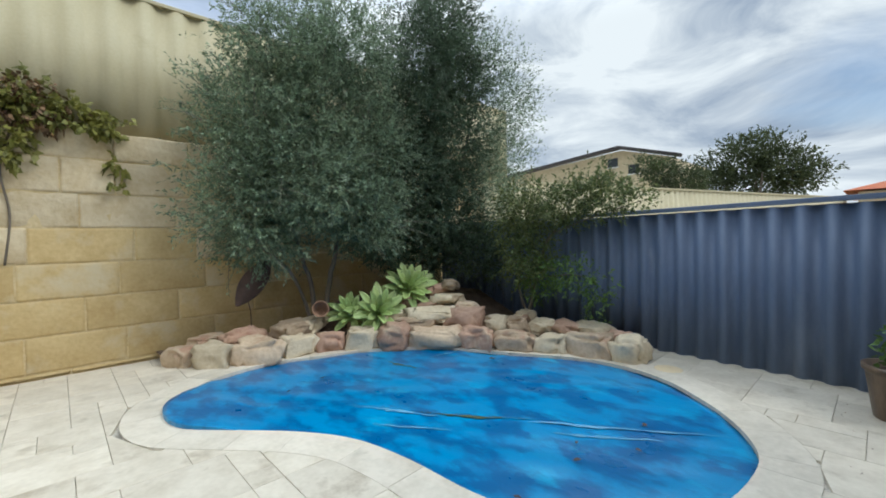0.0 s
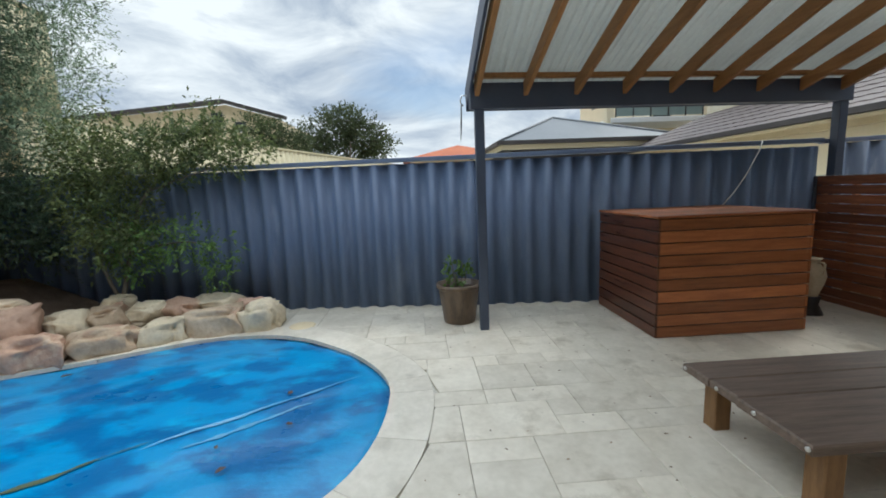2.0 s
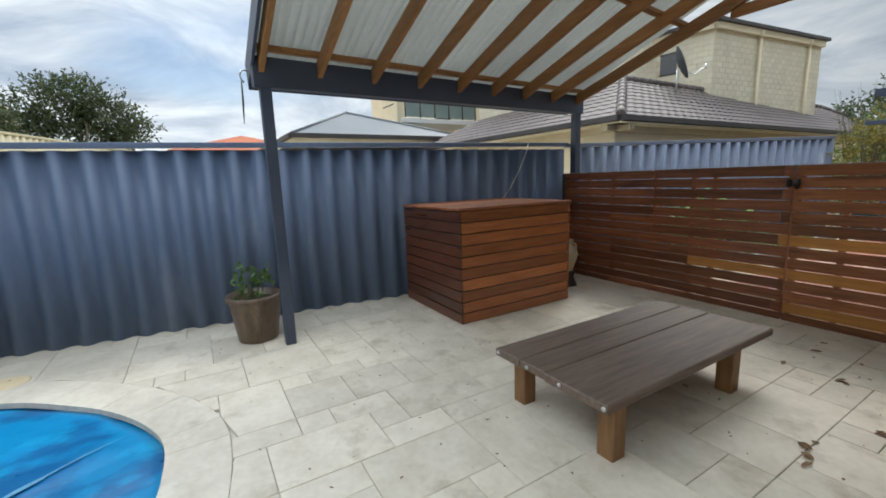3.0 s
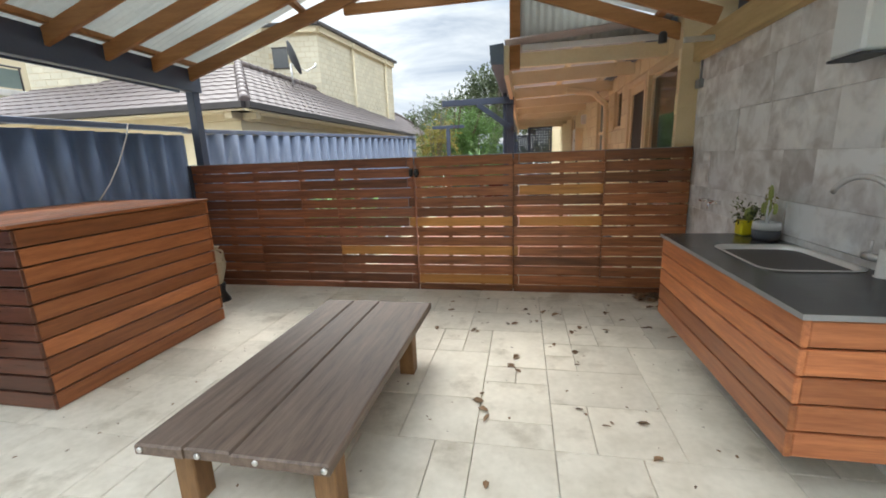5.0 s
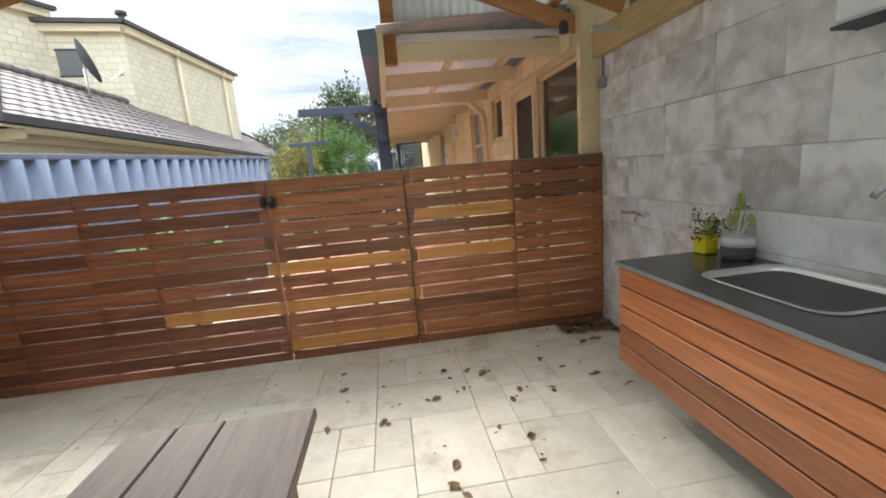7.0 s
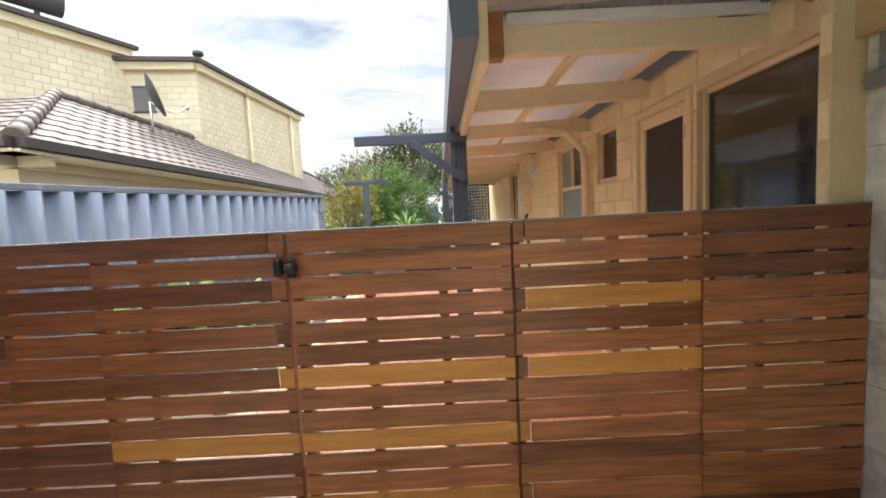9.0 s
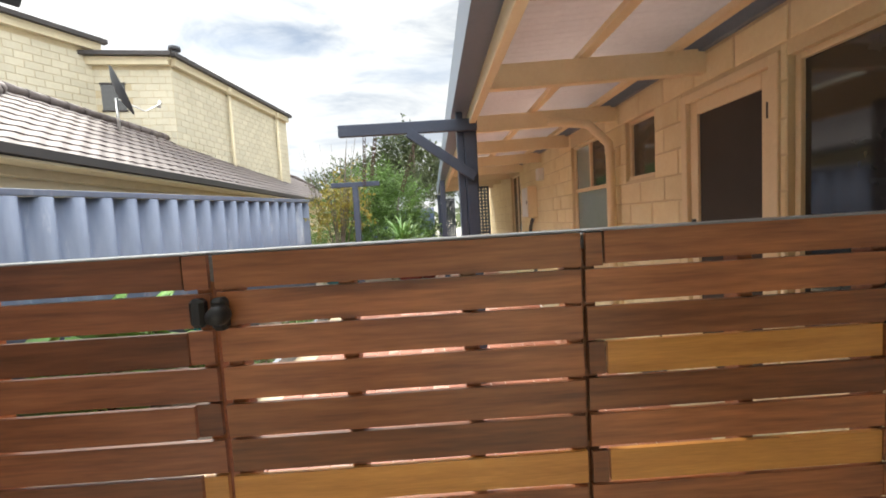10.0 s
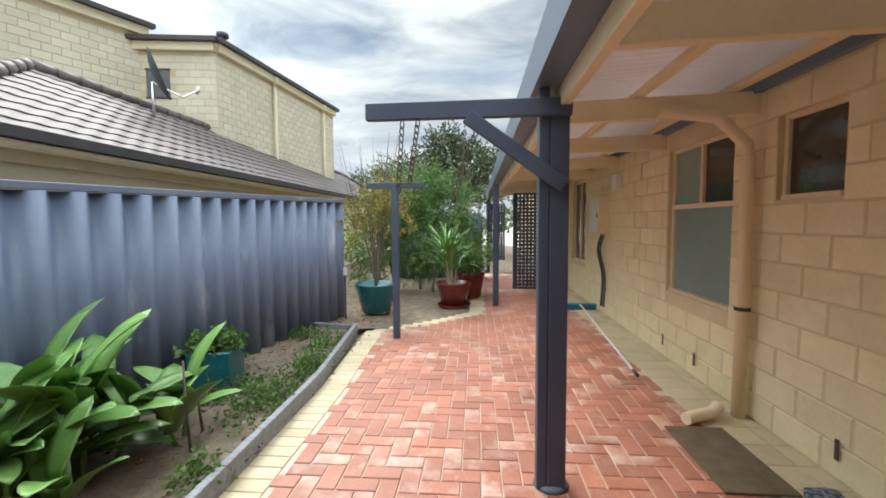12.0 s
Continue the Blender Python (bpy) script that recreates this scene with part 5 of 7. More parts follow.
OB2 = [((4.74, 5.709, 2.4), (0.9, 0.7, 1.0)), ((5.34, 5.496, 2.0), (0.85, 0.7, 0.9)), ((4.74, 5.709, 3.6), (0.9, 0.7, 1.0)), ((5.44, 5.496, 3.4), (0.9, 0.7, 1.1)), ((4.94, 5.603, 4.7), (0.9, 0.7, 0.9)), ((5.54, 5.496, 4.6), (0.7, 0.6, 0.8)), ((4.94, 5.815, 1.35), (0.8, 0.5, 0.5)), ((5.64, 5.071, 1.3), (0.5, 0.6, 0.5)), ((4.24, 5.921, 1.45), (0.6, 0.4, 0.4)), ((5.44, 5.603, 5.6), (0.7, 0.6, 0.6))]
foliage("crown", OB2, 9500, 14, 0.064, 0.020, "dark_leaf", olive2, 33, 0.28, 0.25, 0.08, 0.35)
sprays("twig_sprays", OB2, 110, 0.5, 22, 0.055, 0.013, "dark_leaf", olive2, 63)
OB3 = [((6.14, 4.859, 3.1), (0.5, 0.5, 0.9)), ((6.24, 4.646, 4.0), (0.45, 0.45, 0.7)), ((5.84, 4.752, 2.3), (0.5, 0.45, 0.6)), ((5.94, 5.071, 4.8), (0.5, 0.5, 0.5))]
foliage("light_branch", OB3, 2100, 11, 0.055, 0.014, "olive_leaf", olive2, 35, 0.34, 0.5, 0.05, 0.2)
shrub = thing("shrub", "sparse yellow-green shrub spilling over the blue fence", "shrub")
for pts, r in (([(5.44, 3.849, 0.3), (5.49, 3.689, 0.9), (5.59, 3.477, 1.6), (5.74, 2.839, 2.1)], 0.03), ([(5.44, 3.849, 0.3), (5.44, 4.061, 1.0), (5.54, 4.114, 1.9)], 0.025), ([(5.49, 3.689, 0.9), (5.44, 3.051, 1.0), (5.44, 2.679, 0.9)], 0.014), ([(5.59, 3.477, 1.6), (5.54, 2.839, 1.8), (5.54, 2.095, 2.0)], 0.014)):
    limb(shrub, pts, r, r * 0.3, "branch")
foliage("leaves", [((5.59, 3.264, 2.0), (0.3, 0.6, 0.32)), ((5.59, 4.008, 1.9), (0.4, 0.5, 0.55)), ((5.54, 2.52, 2.02), (0.2, 0.5, 0.16)), ((5.34, 3.796, 1.2), (0.3, 0.4, 0.5)), ((5.64, 2.839, 2.3), (0.3, 0.4, 0.15))], 1500, 10, 0.06, 0.024, "shrub_leaf", shrub, 37, 0.22, 0.2, 0.15, 0.2)
foliage("low_leaves", [((5.34, 2.998, 1.0), (0.2, 0.42, 0.24)), ((5.39, 2.679, 0.75), (0.12, 0.2, 0.3)), ((5.34, 3.583, 0.9), (0.25, 0.3, 0.35)), ((5.44, 2.786, 0.35), (0.08, 0.1, 0.12))], 240, 8, 0.055, 0.026, "lush_leaf", shrub, 38, 0.18, 0.0, 0.2, 0.2)
vine = thing("vine", "yellowing creeper hanging over the top of the wall", "vine")
foliage("leaves", [((-0.3, 6.719, 3.25), (0.45, 0.12, 0.30)), ((0.2, 6.719, 3.18), (0.35, 0.12, 0.2)), ((0.5, 6.719, 3.07), (0.2, 0.1, 0.12)), ((0.62, 6.719, 2.68), (0.06, 0.05, 0.4)), ((-0.35, 6.719, 2.78), (0.2, 0.08, 0.3)), ((-0.9, 6.719, 3.20), (0.6, 0.12, 0.4))], 420, 7, 0.085, 0.07, "vine_leaf", vine, 41, 0.12, -0.2, 0.3, 0.2)
foliage("brown_leaves", [((-0.1, 6.708, 3.07), (0.5, 0.1, 0.14)), ((-0.2, 6.719, 3.41), (0.3, 0.08, 0.12))], 110, 6, 0.06, 0.05, "dry_leaf", vine, 42, 0.1, -0.2, 0.3, 0.2)
part("stem", tube_bm(smooth_curve([(-0.42, 6.761, 1.37), (-0.36, 6.751, 1.94), (-0.42, 6.751, 2.47), (-0.3, 6.74, 2.99)], 6, False), 0.012, 6), "bark", vine)

# ---- planter beside the pergola post ----
pp = thing("plant_pot", "brown glazed ceramic pot with a leggy green plant", "plant pot")
PX, PY = 4.95, -0.135
part("pot", lathe_bm([(0, 0), (0.165, 0), (0.178, 0.02), (0.226, 0.375), (0.23, 0.40), (0.25, 0.405), (0.25, 0.445), (0.22, 0.445), (0.21, 0.37), (0, 0.37)], 34, (PX, PY, 0.001)), "ceramic_brown", pp)
part("potting_soil", lathe_bm([(0, 0.39), (0.208, 0.38)], 24, (PX, PY, 0)), "soil", pp)
for k, (dx, dy, h) in enumerate(((-0.05, 0.07, 0.32), (0.06, -0.06, 0.30), (0.0, 0.12, 0.25), (0.08, 0.03, 0.22), (-0.08, -0.08, 0.2))):
    limb(pp, [(PX + dx * 0.4, PY + dy * 0.4, 0.36), (PX + dx * 0.8, PY + dy * 0.8, 0.36 + h * 0.6), (PX + dx, PY + dy, 0.36 + h)], 0.008, 0.003, "stem")
foliage("leaves", [((PX - 0.05, PY + 0.08, 0.67), (0.08, 0.08, 0.05)), ((PX + 0.05, PY - 0.08, 0.60), (0.09, 0.09, 0.07)), ((PX, PY, 0.48), (0.13, 0.13, 0.05)), ((PX - 0.1, PY + 0.1, 0.55), (0.05, 0.05, 0.04))], 38, 4, 0.06, 0.045, "lush_leaf", pp, 51, 0.06, 0.2, 0.1, 0.3)

# ---- fallen leaves ----
rng = random.Random(9)
clumps = [(1.13, -3.62), (1.03, -3.84), (0.92, -3.79), (1.21, -3.88), (0.76, -3.52), (0.59, -3.46), (1.01, -3.13), (0.85, -3.06), (1.91, -3.86), (1.63, -3.37), (0.37, -3.71), (0.24, -3.55),
          (0.47, -3.88), (1.35, -3.54), (1.33, -2.80), (0.85, -3.40), (0.08, -3.39), (1.44, -2.25), (1.49, -2.37), (0.77, -2.20), (0.91, -2.32), (1.31, -2.76), (1.60, -3.34), (1.59, -4.18)]
spots = [(x + rng.gauss(0, 0.022), y + rng.gauss(0, 0.022)) for x, y in clumps for _ in range(2)] + [(rng.uniform(0.4, 2.6), rng.uniform(-4.3, -0.6)) for _ in range(22)]
litter("fallen_leaves", "dry brown leaves scattered over the pale paving", [(x, y) for x, y in spots if x > 0.0 and y > -4.4], 0.034, "dry_leaf", 5, 0.014)
corner = [(WALL_X + 0.06 + abs(rng.gauss(0, 0.17)), -4.42 + abs(rng.gauss(0, 0.13))) for _ in range(120)]
heap = litter("leaf_heap", "heap of dry leaves swept into the corner", corner, 0.06, "dry_leaf", 6, 0.025)
litter("leaf_crumbs", "tiny leaf crumbs and dirt on the paving", [(rng.uniform(0.2, 5.2), rng.uniform(-4.3, 0.4)) for _ in range(260)], 0.011, "dry_leaf", 7, 0.013)

# ---- verandah along the house ----
ver = thing("verandah", "cream verandah frame with grey gutter and pinkish roof sheets", "verandah")
VY = [-4.98, -6.17, -7.55, -9.0, -10.45, -11.9, -13.3, -14.7, -16.1]
VX = 1.385
for y in VY[1:]:
    beam("cross_beam", (WALL_S, y, 2.50), (VX, y, 2.46), 0.07, 0.16, "cream_paint", ver)
beam("outer_beam", (VX + 0.02, -4.62, 2.385), (VX + 0.02, -17.0, 2.385), 0.05, 0.28, "cream_paint", ver)
beam("wall_beam", (WALL_S + 0.03, -4.64, 2.605), (WALL_S + 0.03, -17.0, 2.605), 0.05, 0.09, "gutter_paint", ver, label="dark blue wall flashing")
for x, z in ((0.02, 2.60), (0.66, 2.585)):
    beam("purlin", (x, -4.9, z), (x, -17.0, z), 0.07, 0.045, "cream_paint", ver)
roof_panel("roof_sheet", (WALL_S + 0.02, -4.64, 2.675), (0, -12.3, 0), (VX - WALL_S + 0.02, 0, -0.10), 0.076, 0.02, "verandah_sheet", ver)
prof = [(0.05, 2.54), (0.05, 2.36), (0.16, 2.36), (0.175, 2.53), (0.185, 2.53), (0.172, 2.345), (0.045, 2.345), (0.045, 2.54)]
bm = bmesh.new()
ends = [[bm.verts.new((VX + u, y, w)) for u, w in prof] for y in (-4.58, -17.0)]
for k in range(8):
    bm.faces.new((ends[0][k], ends[0][(k + 1) % 8], ends[1][(k + 1) % 8], ends[1][k]))
bm.faces.new(ends[1])
bm.faces.new([bm.verts.new((VX + u, -4.577, w)) for u, w in ((0.045, 2.345), (0.172, 2.345), (0.185, 2.53), (0.045, 2.54))])
bmesh.ops.recalc_face_normals(bm, faces=bm.faces)
part("gutter", bm, "gutter_paint", ver, "blue-grey metal gutter")
box("post", (1.375, -6.625, SIDE), (1.472, -6.53, 2.285), "navy_paint", ver)
box("post", (1.475, -6.615, SIDE), (1.528, -6.535, 2.44), "navy_paint", ver)
beam("arm", (1.37, -6.508, 2.24), (2.44, -6.56, 2.25), 0.042, 0.09, "navy_paint", ver, label="navy arm reaching over the path")
beam("brace", (1.40, -6.505, 1.84), (1.90, -6.53, 2.21), 0.04, 0.075, "navy_paint", ver)
part("post_shoe", lathe_bm([(0, 0), (0.10, 0), (0.09, 0.02), (0.07, 0.03), (0, 0.03)], 20, (1.44, -6.6, SIDE)), "gutter_paint", ver, "grey post shoe")
for y in (-11.5, -16.2):
    box("post", (1.47, y - 0.05, SIDE), (1.57, y + 0.05, 2.3), "navy_paint", ver)

tpost = thing("garden_post", "navy timber post with a short crossbar beside the path", "post")
box("upright", (2.82, -9.46, SIDE - 0.03), (2.90, -9.38, 2.08), "navy_paint", tpost)
beam("crossbar", (2.50, -9.42, 2.115), (3.21, -9.42, 2.115), 0.05, 0.07, "navy_paint", tpost)
chain = thing("hanging_chain", "thin rusty plant-hanger chain below the arm", "chain")
for x0, x1, z0, z1 in ((2.243, 2.27, 2.20, 1.83), (2.16, 2.21, 2.205, 1.88), (1.855, 1.985, 2.15, 1.77)):
    for k in range(10):
        f = k / 10
        part("link", tube_bm([(x0 + (x1 - x0) * f + 0.010 * math.cos(a), -6.545 + 0.010 * math.sin(a) * (k % 2), z0 + (z1 - z0) * f - 0.02 + 0.025 * math.sin(a)) for a in [j * 6.2832 / 8 for j in range(9)]], 0.0035, 5), "rust", chain)


# ---- doors and windows of the house ----
def frame_window(name, label, y0, y1, z0, z1, mullions=(), rails=(), glass="dark_glass", lower=None):
    w = thing(name, label, "window", kind="structure")
    x0, x1, f = WALL_S - 0.09, WALL_S - 0.045, 0.035
    box("frame", (x0, y0, z0), (x1, y0 + f, z1), "cream_paint", w)
    box("frame", (x0, y1 - f, z0), (x1, y1, z1), "cream_paint", w)
    box("frame", (x0, y0 + f, z1 - f), (x1, y1 - f, z1), "cream_paint", w)
    box("sill", (x0, y0 + f, z0), (x1 + 0.03, y1 - f, z0 + f), "cream_paint", w)
    for z in rails:
        box("rail", (x0 + 0.004, y0 + f, z - 0.022), (x1 + 0.006, y1 - f, z + 0.022), "cream_paint", w)
    zz = [z0 + f, *rails, z1 - f]
    for k, (a, b) in enumerate(zip(zz, zz[1:])):
        cuts = [y0 + f, *(mullions if k == len(zz) - 2 else ()), y1 - f]
        for p, q in zip(cuts, cuts[1:]):
            g = lower if (lower and (k == 0 or p == cuts[0])) else glass
            box("pane", (x0 + 0.012, p, a), (x0 + 0.018, q, b), g, w, 0)
        for y in cuts[1:-1]:
            box("mullion", (x0 + 0.003, y - 0.02, a), (x1 + 0.004, y + 0.02, b), "cream_paint", w)
    return w


frame_window("window_1", "large fixed house window beside the screen door", -5.50, -4.57, 0.70, 2.286)
frame_window("window_2", "small high dark house window in block wall", -7.34, -6.816, 1.794, 2.36)
frame_window("window_3", "cream framed window with frosted lower pane", -8.913, -7.81, 0.92, 2.387, mullions=(-8.35,), rails=(1.80,), lower="frosted")
frame_window("window_4", "dark sliding window at the far end", -13.23, -12.22, 0.87, 2.43, mullions=(-12.72,))
door = thing("door_1", "closed cream timber door frame with dark mesh screen", "door", kind="structure")
for lo, hi in (((-6.42, SIDE, 0), (-6.356, 2.327, 0)), ((-5.611, SIDE, 0), (-5.546, 2.327, 0))):
    box("jamb", (WALL_S - 0.11, lo[0], lo[1]), (WALL_S + 0.012, hi[0], hi[1]), "cream_paint", door)
box("head", (WALL_S - 0.11, -6.356, 2.267), (WALL_S + 0.012, -5.611, 2.327), "cream_paint", door)
for a, b in ((-6.356, -6.273), (-5.693, -5.611)):
    box("door_stile", (WALL_S - 0.06, a, SIDE + 0.01), (WALL_S - 0.02, b, 2.265), "cream_paint", door)
box("door_rail", (WALL_S - 0.06, -6.273, 2.17), (WALL_S - 0.02, -5.693, 2.265), "cream_paint", door)
box("door_rail", (WALL_S - 0.06, -6.273, SIDE + 0.01), (WALL_S - 0.02, -5.693, SIDE + 0.16), "cream_paint", door)
box("screen_mesh", (WALL_S - 0.05, -6.273, SIDE + 0.16), (WALL_S - 0.04, -5.693, 2.17), "dark_screen", door, 0, "dark security mesh")
bm = bmesh.new()
add_box(bm, (WALL_S - 0.02, -6.337, 1.255), (WALL_S - 0.008, -6.296, 1.42), 0.003)
part("lock_plate", bm, "black_plastic", door, "dark lock plate")
part("door_handle", tube_bm([(WALL_S - 0.01, -6.314, 1.34), (WALL_S + 0.04, -6.314, 1.34), (WALL_S + 0.045, -6.218, 1.335)], 0.009, 8), "black_plastic", door, "dark lever handle")
box("hinge", (WALL_S - 0.02, -5.638, 1.99), (WALL_S + 0.0, -5.62, 2.08), "black_plastic", door, 0.002)

# ---- downpipe, meter box, vents ----
dp = thing("downpipe", "cream round downpipe with offset bend and brackets", "downpipe")
part("pipe", tube_bm([(VX - 0.85, -7.5, 2.45), (0.13, -7.5, 2.40), (-0.075, -7.5, 2.20), (-0.09, -7.5, 2.07), (-0.09, -7.5, SIDE)], 0.045, 14), "cream_paint", dp)
for z in (2.1, 1.0):
    part("bracket", lathe_bm([(0.046, 0), (0.052, 0), (0.052, 0.025), (0.046, 0.025)], 18, (-0.09, -7.5, z)), "rust" if z < 1.5 else "cream_paint", dp)
elbow = thing("pipe_elbow", "loose cream plastic pipe elbow lying on the path", "pipe")
part("tube", tube_bm(smooth_curve([(0.36, -7.34, SIDE + 0.045), (0.25, -7.39, SIDE + 0.05), (0.13, -7.43, SIDE + 0.06), (0.07, -7.46, SIDE + 0.10)], 5, False), [0.043] * 16, 14), "cream_paint", elbow)
meter = thing("meter_box", "pale metal electricity meter box with cables below", "meter box")
box("cabinet", (WALL_S, -11.29, 1.467), (WALL_S + 0.17, -10.79, 2.04), "cream_paint", meter, 0.008)
meter_door = box("door", (WALL_S + 0.17, -11.26, 1.487), (WALL_S + 0.18, -10.82, 2.02), "white_plastic", meter, 0.004)
for k, y in enumerate((-10.88, -11.0)):
    part("cable", tube_bm(smooth_curve([(WALL_S + 0.06, y, 1.45), (WALL_S + 0.1, y - 0.04, 1.2), (WALL_S + 0.05, y + 0.05, 0.8), (WALL_S + 0.05, y, 0.32)], 6, False), 0.014 + 0.006 * k, 8), "pot_grey", meter)
box("lock", (WALL_S + 0.18, -10.86, 1.72), (WALL_S + 0.19, -10.83, 1.78), "black_plastic", meter_door, 0.002)
sb = thing("sensor_box", "small white box fixed high on the wall", "box")
box("body", (WALL_S, -10.45, 2.10), (WALL_S + 0.1, -10.27, 2.30), "white_plastic", sb, 0.01)
vent = thing("weep_vents", "narrow dark weep vents at the wall foot", "vent")
for y in (-6.74, -8.26, -8.9):
    box("slot", (WALL_S + 0.016, y - 0.012, SIDE + 0.12), (WALL_S + 0.022, y + 0.012, SIDE + 0.24), "rust", vent, 0)

# ---- door mat, rag, broom ----
mat_ = thing("door_mat", "worn brown coir doormat on the paving", "mat")
box("pad", (0.14, -7.29, SIDE + 0.002), (0.53, -6.57, SIDE + 0.016), "mat_fibre", mat_, 0.004)
bm = boulder_bm((0.13, 0.10, 0.03), 77, 0.25)
rag = part("rag", bm, "rag_blue")
rag.matrix_world = pose(0.05, -6.52, SIDE + 0.02)
tagged(rag, "crumpled grey-blue cloth beside the doormat", "cloth")
broom = thing("broom", "push broom with white handle and blue head lying on paving", "broom")
part("handle", tube_bm([(0.348, -8.32, SIDE + 0.02), (0.165, -11.163, SIDE + 0.10)], 0.013, 10), "white_plastic", broom)
part("grip", tube_bm([(0.35, -8.245, SIDE + 0.018), (0.345, -8.373, SIDE + 0.022)], 0.016, 10), "black_plastic", broom)
box("head", (-0.114, -11.292, SIDE + 0.06), (0.455, -11.185, SIDE + 0.10), "broom_blue", broom, 0.01)
box("bristles", (-0.103, -11.281, SIDE + 0.003), (0.444, -11.195, SIDE + 0.06), "broom_blue", broom, 0.004)


# ---- lattice screens at the end of the path ----
def lattice(x0, x1, y, z0, z1, label):
    s = thing("lattice_screen", label, "screen", "lattice screens")
    for a, b, c, d in ((x0, x0 + 0.05, z0, z1), (x1 - 0.05, x1, z0, z1)):
        box("frame", (a, y - 0.02, c), (b, y + 0.02, d), "navy_paint", s)
    for a, b in ((z0, z0 + 0.05), (z1 - 0.05, z1)):
        box("frame", (x0 + 0.05, y - 0.02, a), (x1 - 0.05, y + 0.02, b), "navy_paint", s)
    x = x0 + 0.10
    while x < x1 - 0.07:
        box("bar", (x - 0.024, y - 0.008, z0 + 0.05), (x + 0.024, y + 0.002, z1 - 0.05), "navy_paint", s, 0)
        x += 0.075
    z = z0 + 0.1
    while z < z1 - 0.07:
        box("bar", (x0 + 0.05, y + 0.004, z - 0.024), (x1 - 0.05, y + 0.012, z + 0.024), "navy_paint", s, 0)
        z += 0.075
    return s


lattice(0.40, 1.10, -13.0, SIDE + 0.05, 2.25, "dark navy lattice screen standing beside the house")
lattice(1.0, 1.48, -16.9, SIDE + 0.3, 2.2, "dark navy lattice screen at the end of the path")

# ---- garden bed ----
bed_edge = thing("bed_edging", "weathered grey timber sleeper edging of garden bed", "edging", kind="structure")
beam("sleeper", (3.245, -5.262, SIDE + 0.05), (3.266, -7.837, SIDE + 0.05), 0.05, 0.16, "grey_timber", bed_edge)
beam("sleeper", (3.266, -7.837, SIDE + 0.05), (3.449, -9.607, SIDE + 0.05), 0.05, 0.16, "grey_timber", bed_edge)
beam("sleeper", (3.449, -9.661, SIDE + 0.04), (4.157, -9.822, SIDE + 0.04), 0.04, 0.1, "grey_timber", bed_edge)
verts, faces, N, K = [], [], 40, 16
for i in range(N + 1):
    for j in range(K + 1):
        y = -4.8 - 6.7 * i / N
        x = 3.255 + (0.18 * max(0, min(1, (-y - 7.84) / 1.77))) + (fence_x(y) + 0.1 - 3.255) * j / K
        if y < -9.66:
            x = path_right(y) + 0.22 + (fence_x(y) + 0.1 - path_right(y) - 0.22) * j / K
        verts.append((x, y, SIDE + (0.03 if y > -9.66 else -0.005) + 0.03 * noise.noise(Vector((x * 2.5, y * 2.5, 5)))))
for i in range(N):
    for j in range(K):
        k = i * (K + 1) + j
        faces.append((k, k + 1, k + K + 2, k + K + 1))
bed = tagged(raw("garden_soil", verts, faces, "mulch"), "dry mulch and soil of the garden bed", "soil", kind="structure")
rng_n = np.random.default_rng(61)
n_c = 1500
pts = np.stack([rng_n.uniform(3.2, 4.5, n_c), rng_n.uniform(-11.401, -5.369, n_c), np.full(n_c, SIDE + 0.05)], 1)
al = rng_n.normal(size=(n_c, 3))
al[:, 2] *= 0.15
chips = thing("bark_chips", "dry bark chips and twigs over the bed", "mulch", kind="stuff")
leaf_mesh("chips", pts, al, 0.06, 0.014, "dry_leaf", chips, 62)
weeds = thing("ground_cover", "low green weeds along the bed edging", "ground cover", kind="stuff")
foliage("leaves", [((3.535, -7.408, SIDE + 0.05), (0.22, 0.5, 0.10)), ((3.47, -8.159, SIDE + 0.05), (0.16, 0.6, 0.12)), ((3.62, -8.91, SIDE + 0.05), (0.14, 0.5, 0.07)), ((3.889, -7.622, SIDE + 0.05), (0.3, 0.4, 0.06)), ((3.384, -6.388, SIDE + 0.06), (0.12, 0.16, 0.12)), ((4.05, -9.339, SIDE + 0.05), (0.3, 0.3, 0.05))], 900, 7, 0.035, 0.022, "lush_leaf", weeds, 63, 0.08, 0.5, 0.1, 0.1)
for k, (x, y, h) in enumerate(((3.642, -6.71, 0.62), (3.62, -8.588, 0.36), (3.749, -6.978, 0.3))):
    st = part("garden_stake", tube_bm([(x, y, SIDE), (x + 0.02, y, SIDE + h * 0.5), (x + 0.01, y + 0.02, SIDE + h)], [0.010, 0.008, 0.006], 6), "bark")
    tagged(st, "thin brown wooden plant stake in the bed", "stake", "garden stakes")

# canna clump
CAN = blade_mesh("leaf", 0.52, 0.105, 0.25, 0.65, "canna", 0.004)
canna = thing("canna_plant", "lush broad-leaved ginger clump against the fence", "plant")
rng = random.Random(70)
for k in range(20):
    bx, by = rng.uniform(3.62, 4.5), rng.uniform(-6.9, -5.8)
    h = rng.uniform(0.22, 0.62)
    lx, ly = rng.uniform(-0.12, 0.12), rng.uniform(-0.1, 0.1)
    part("stalk", tube_bm([(bx, by, SIDE), (bx + lx * 0.5, by + ly * 0.5, SIDE + h * 0.6), (bx + lx, by + ly, SIDE + h)], [0.016, 0.012, 0.007], 8), "canna", canna)
    for j in range(5):
        f = 0.35 + 0.65 * j / 4
        leaf = new("leaf", CAN)
        leaf.parent = canna
        leaf.matrix_basis = pose(bx + lx * f, by + ly * f, SIDE + h * f, 0, 0, j * 150 + rng.uniform(0, 90)) @ pose(0, 0, 0, rng.uniform(-25, 25), -rng.uniform(12, 62), 0) @ Matrix.Scale(rng.uniform(0.7, 1.15), 4)

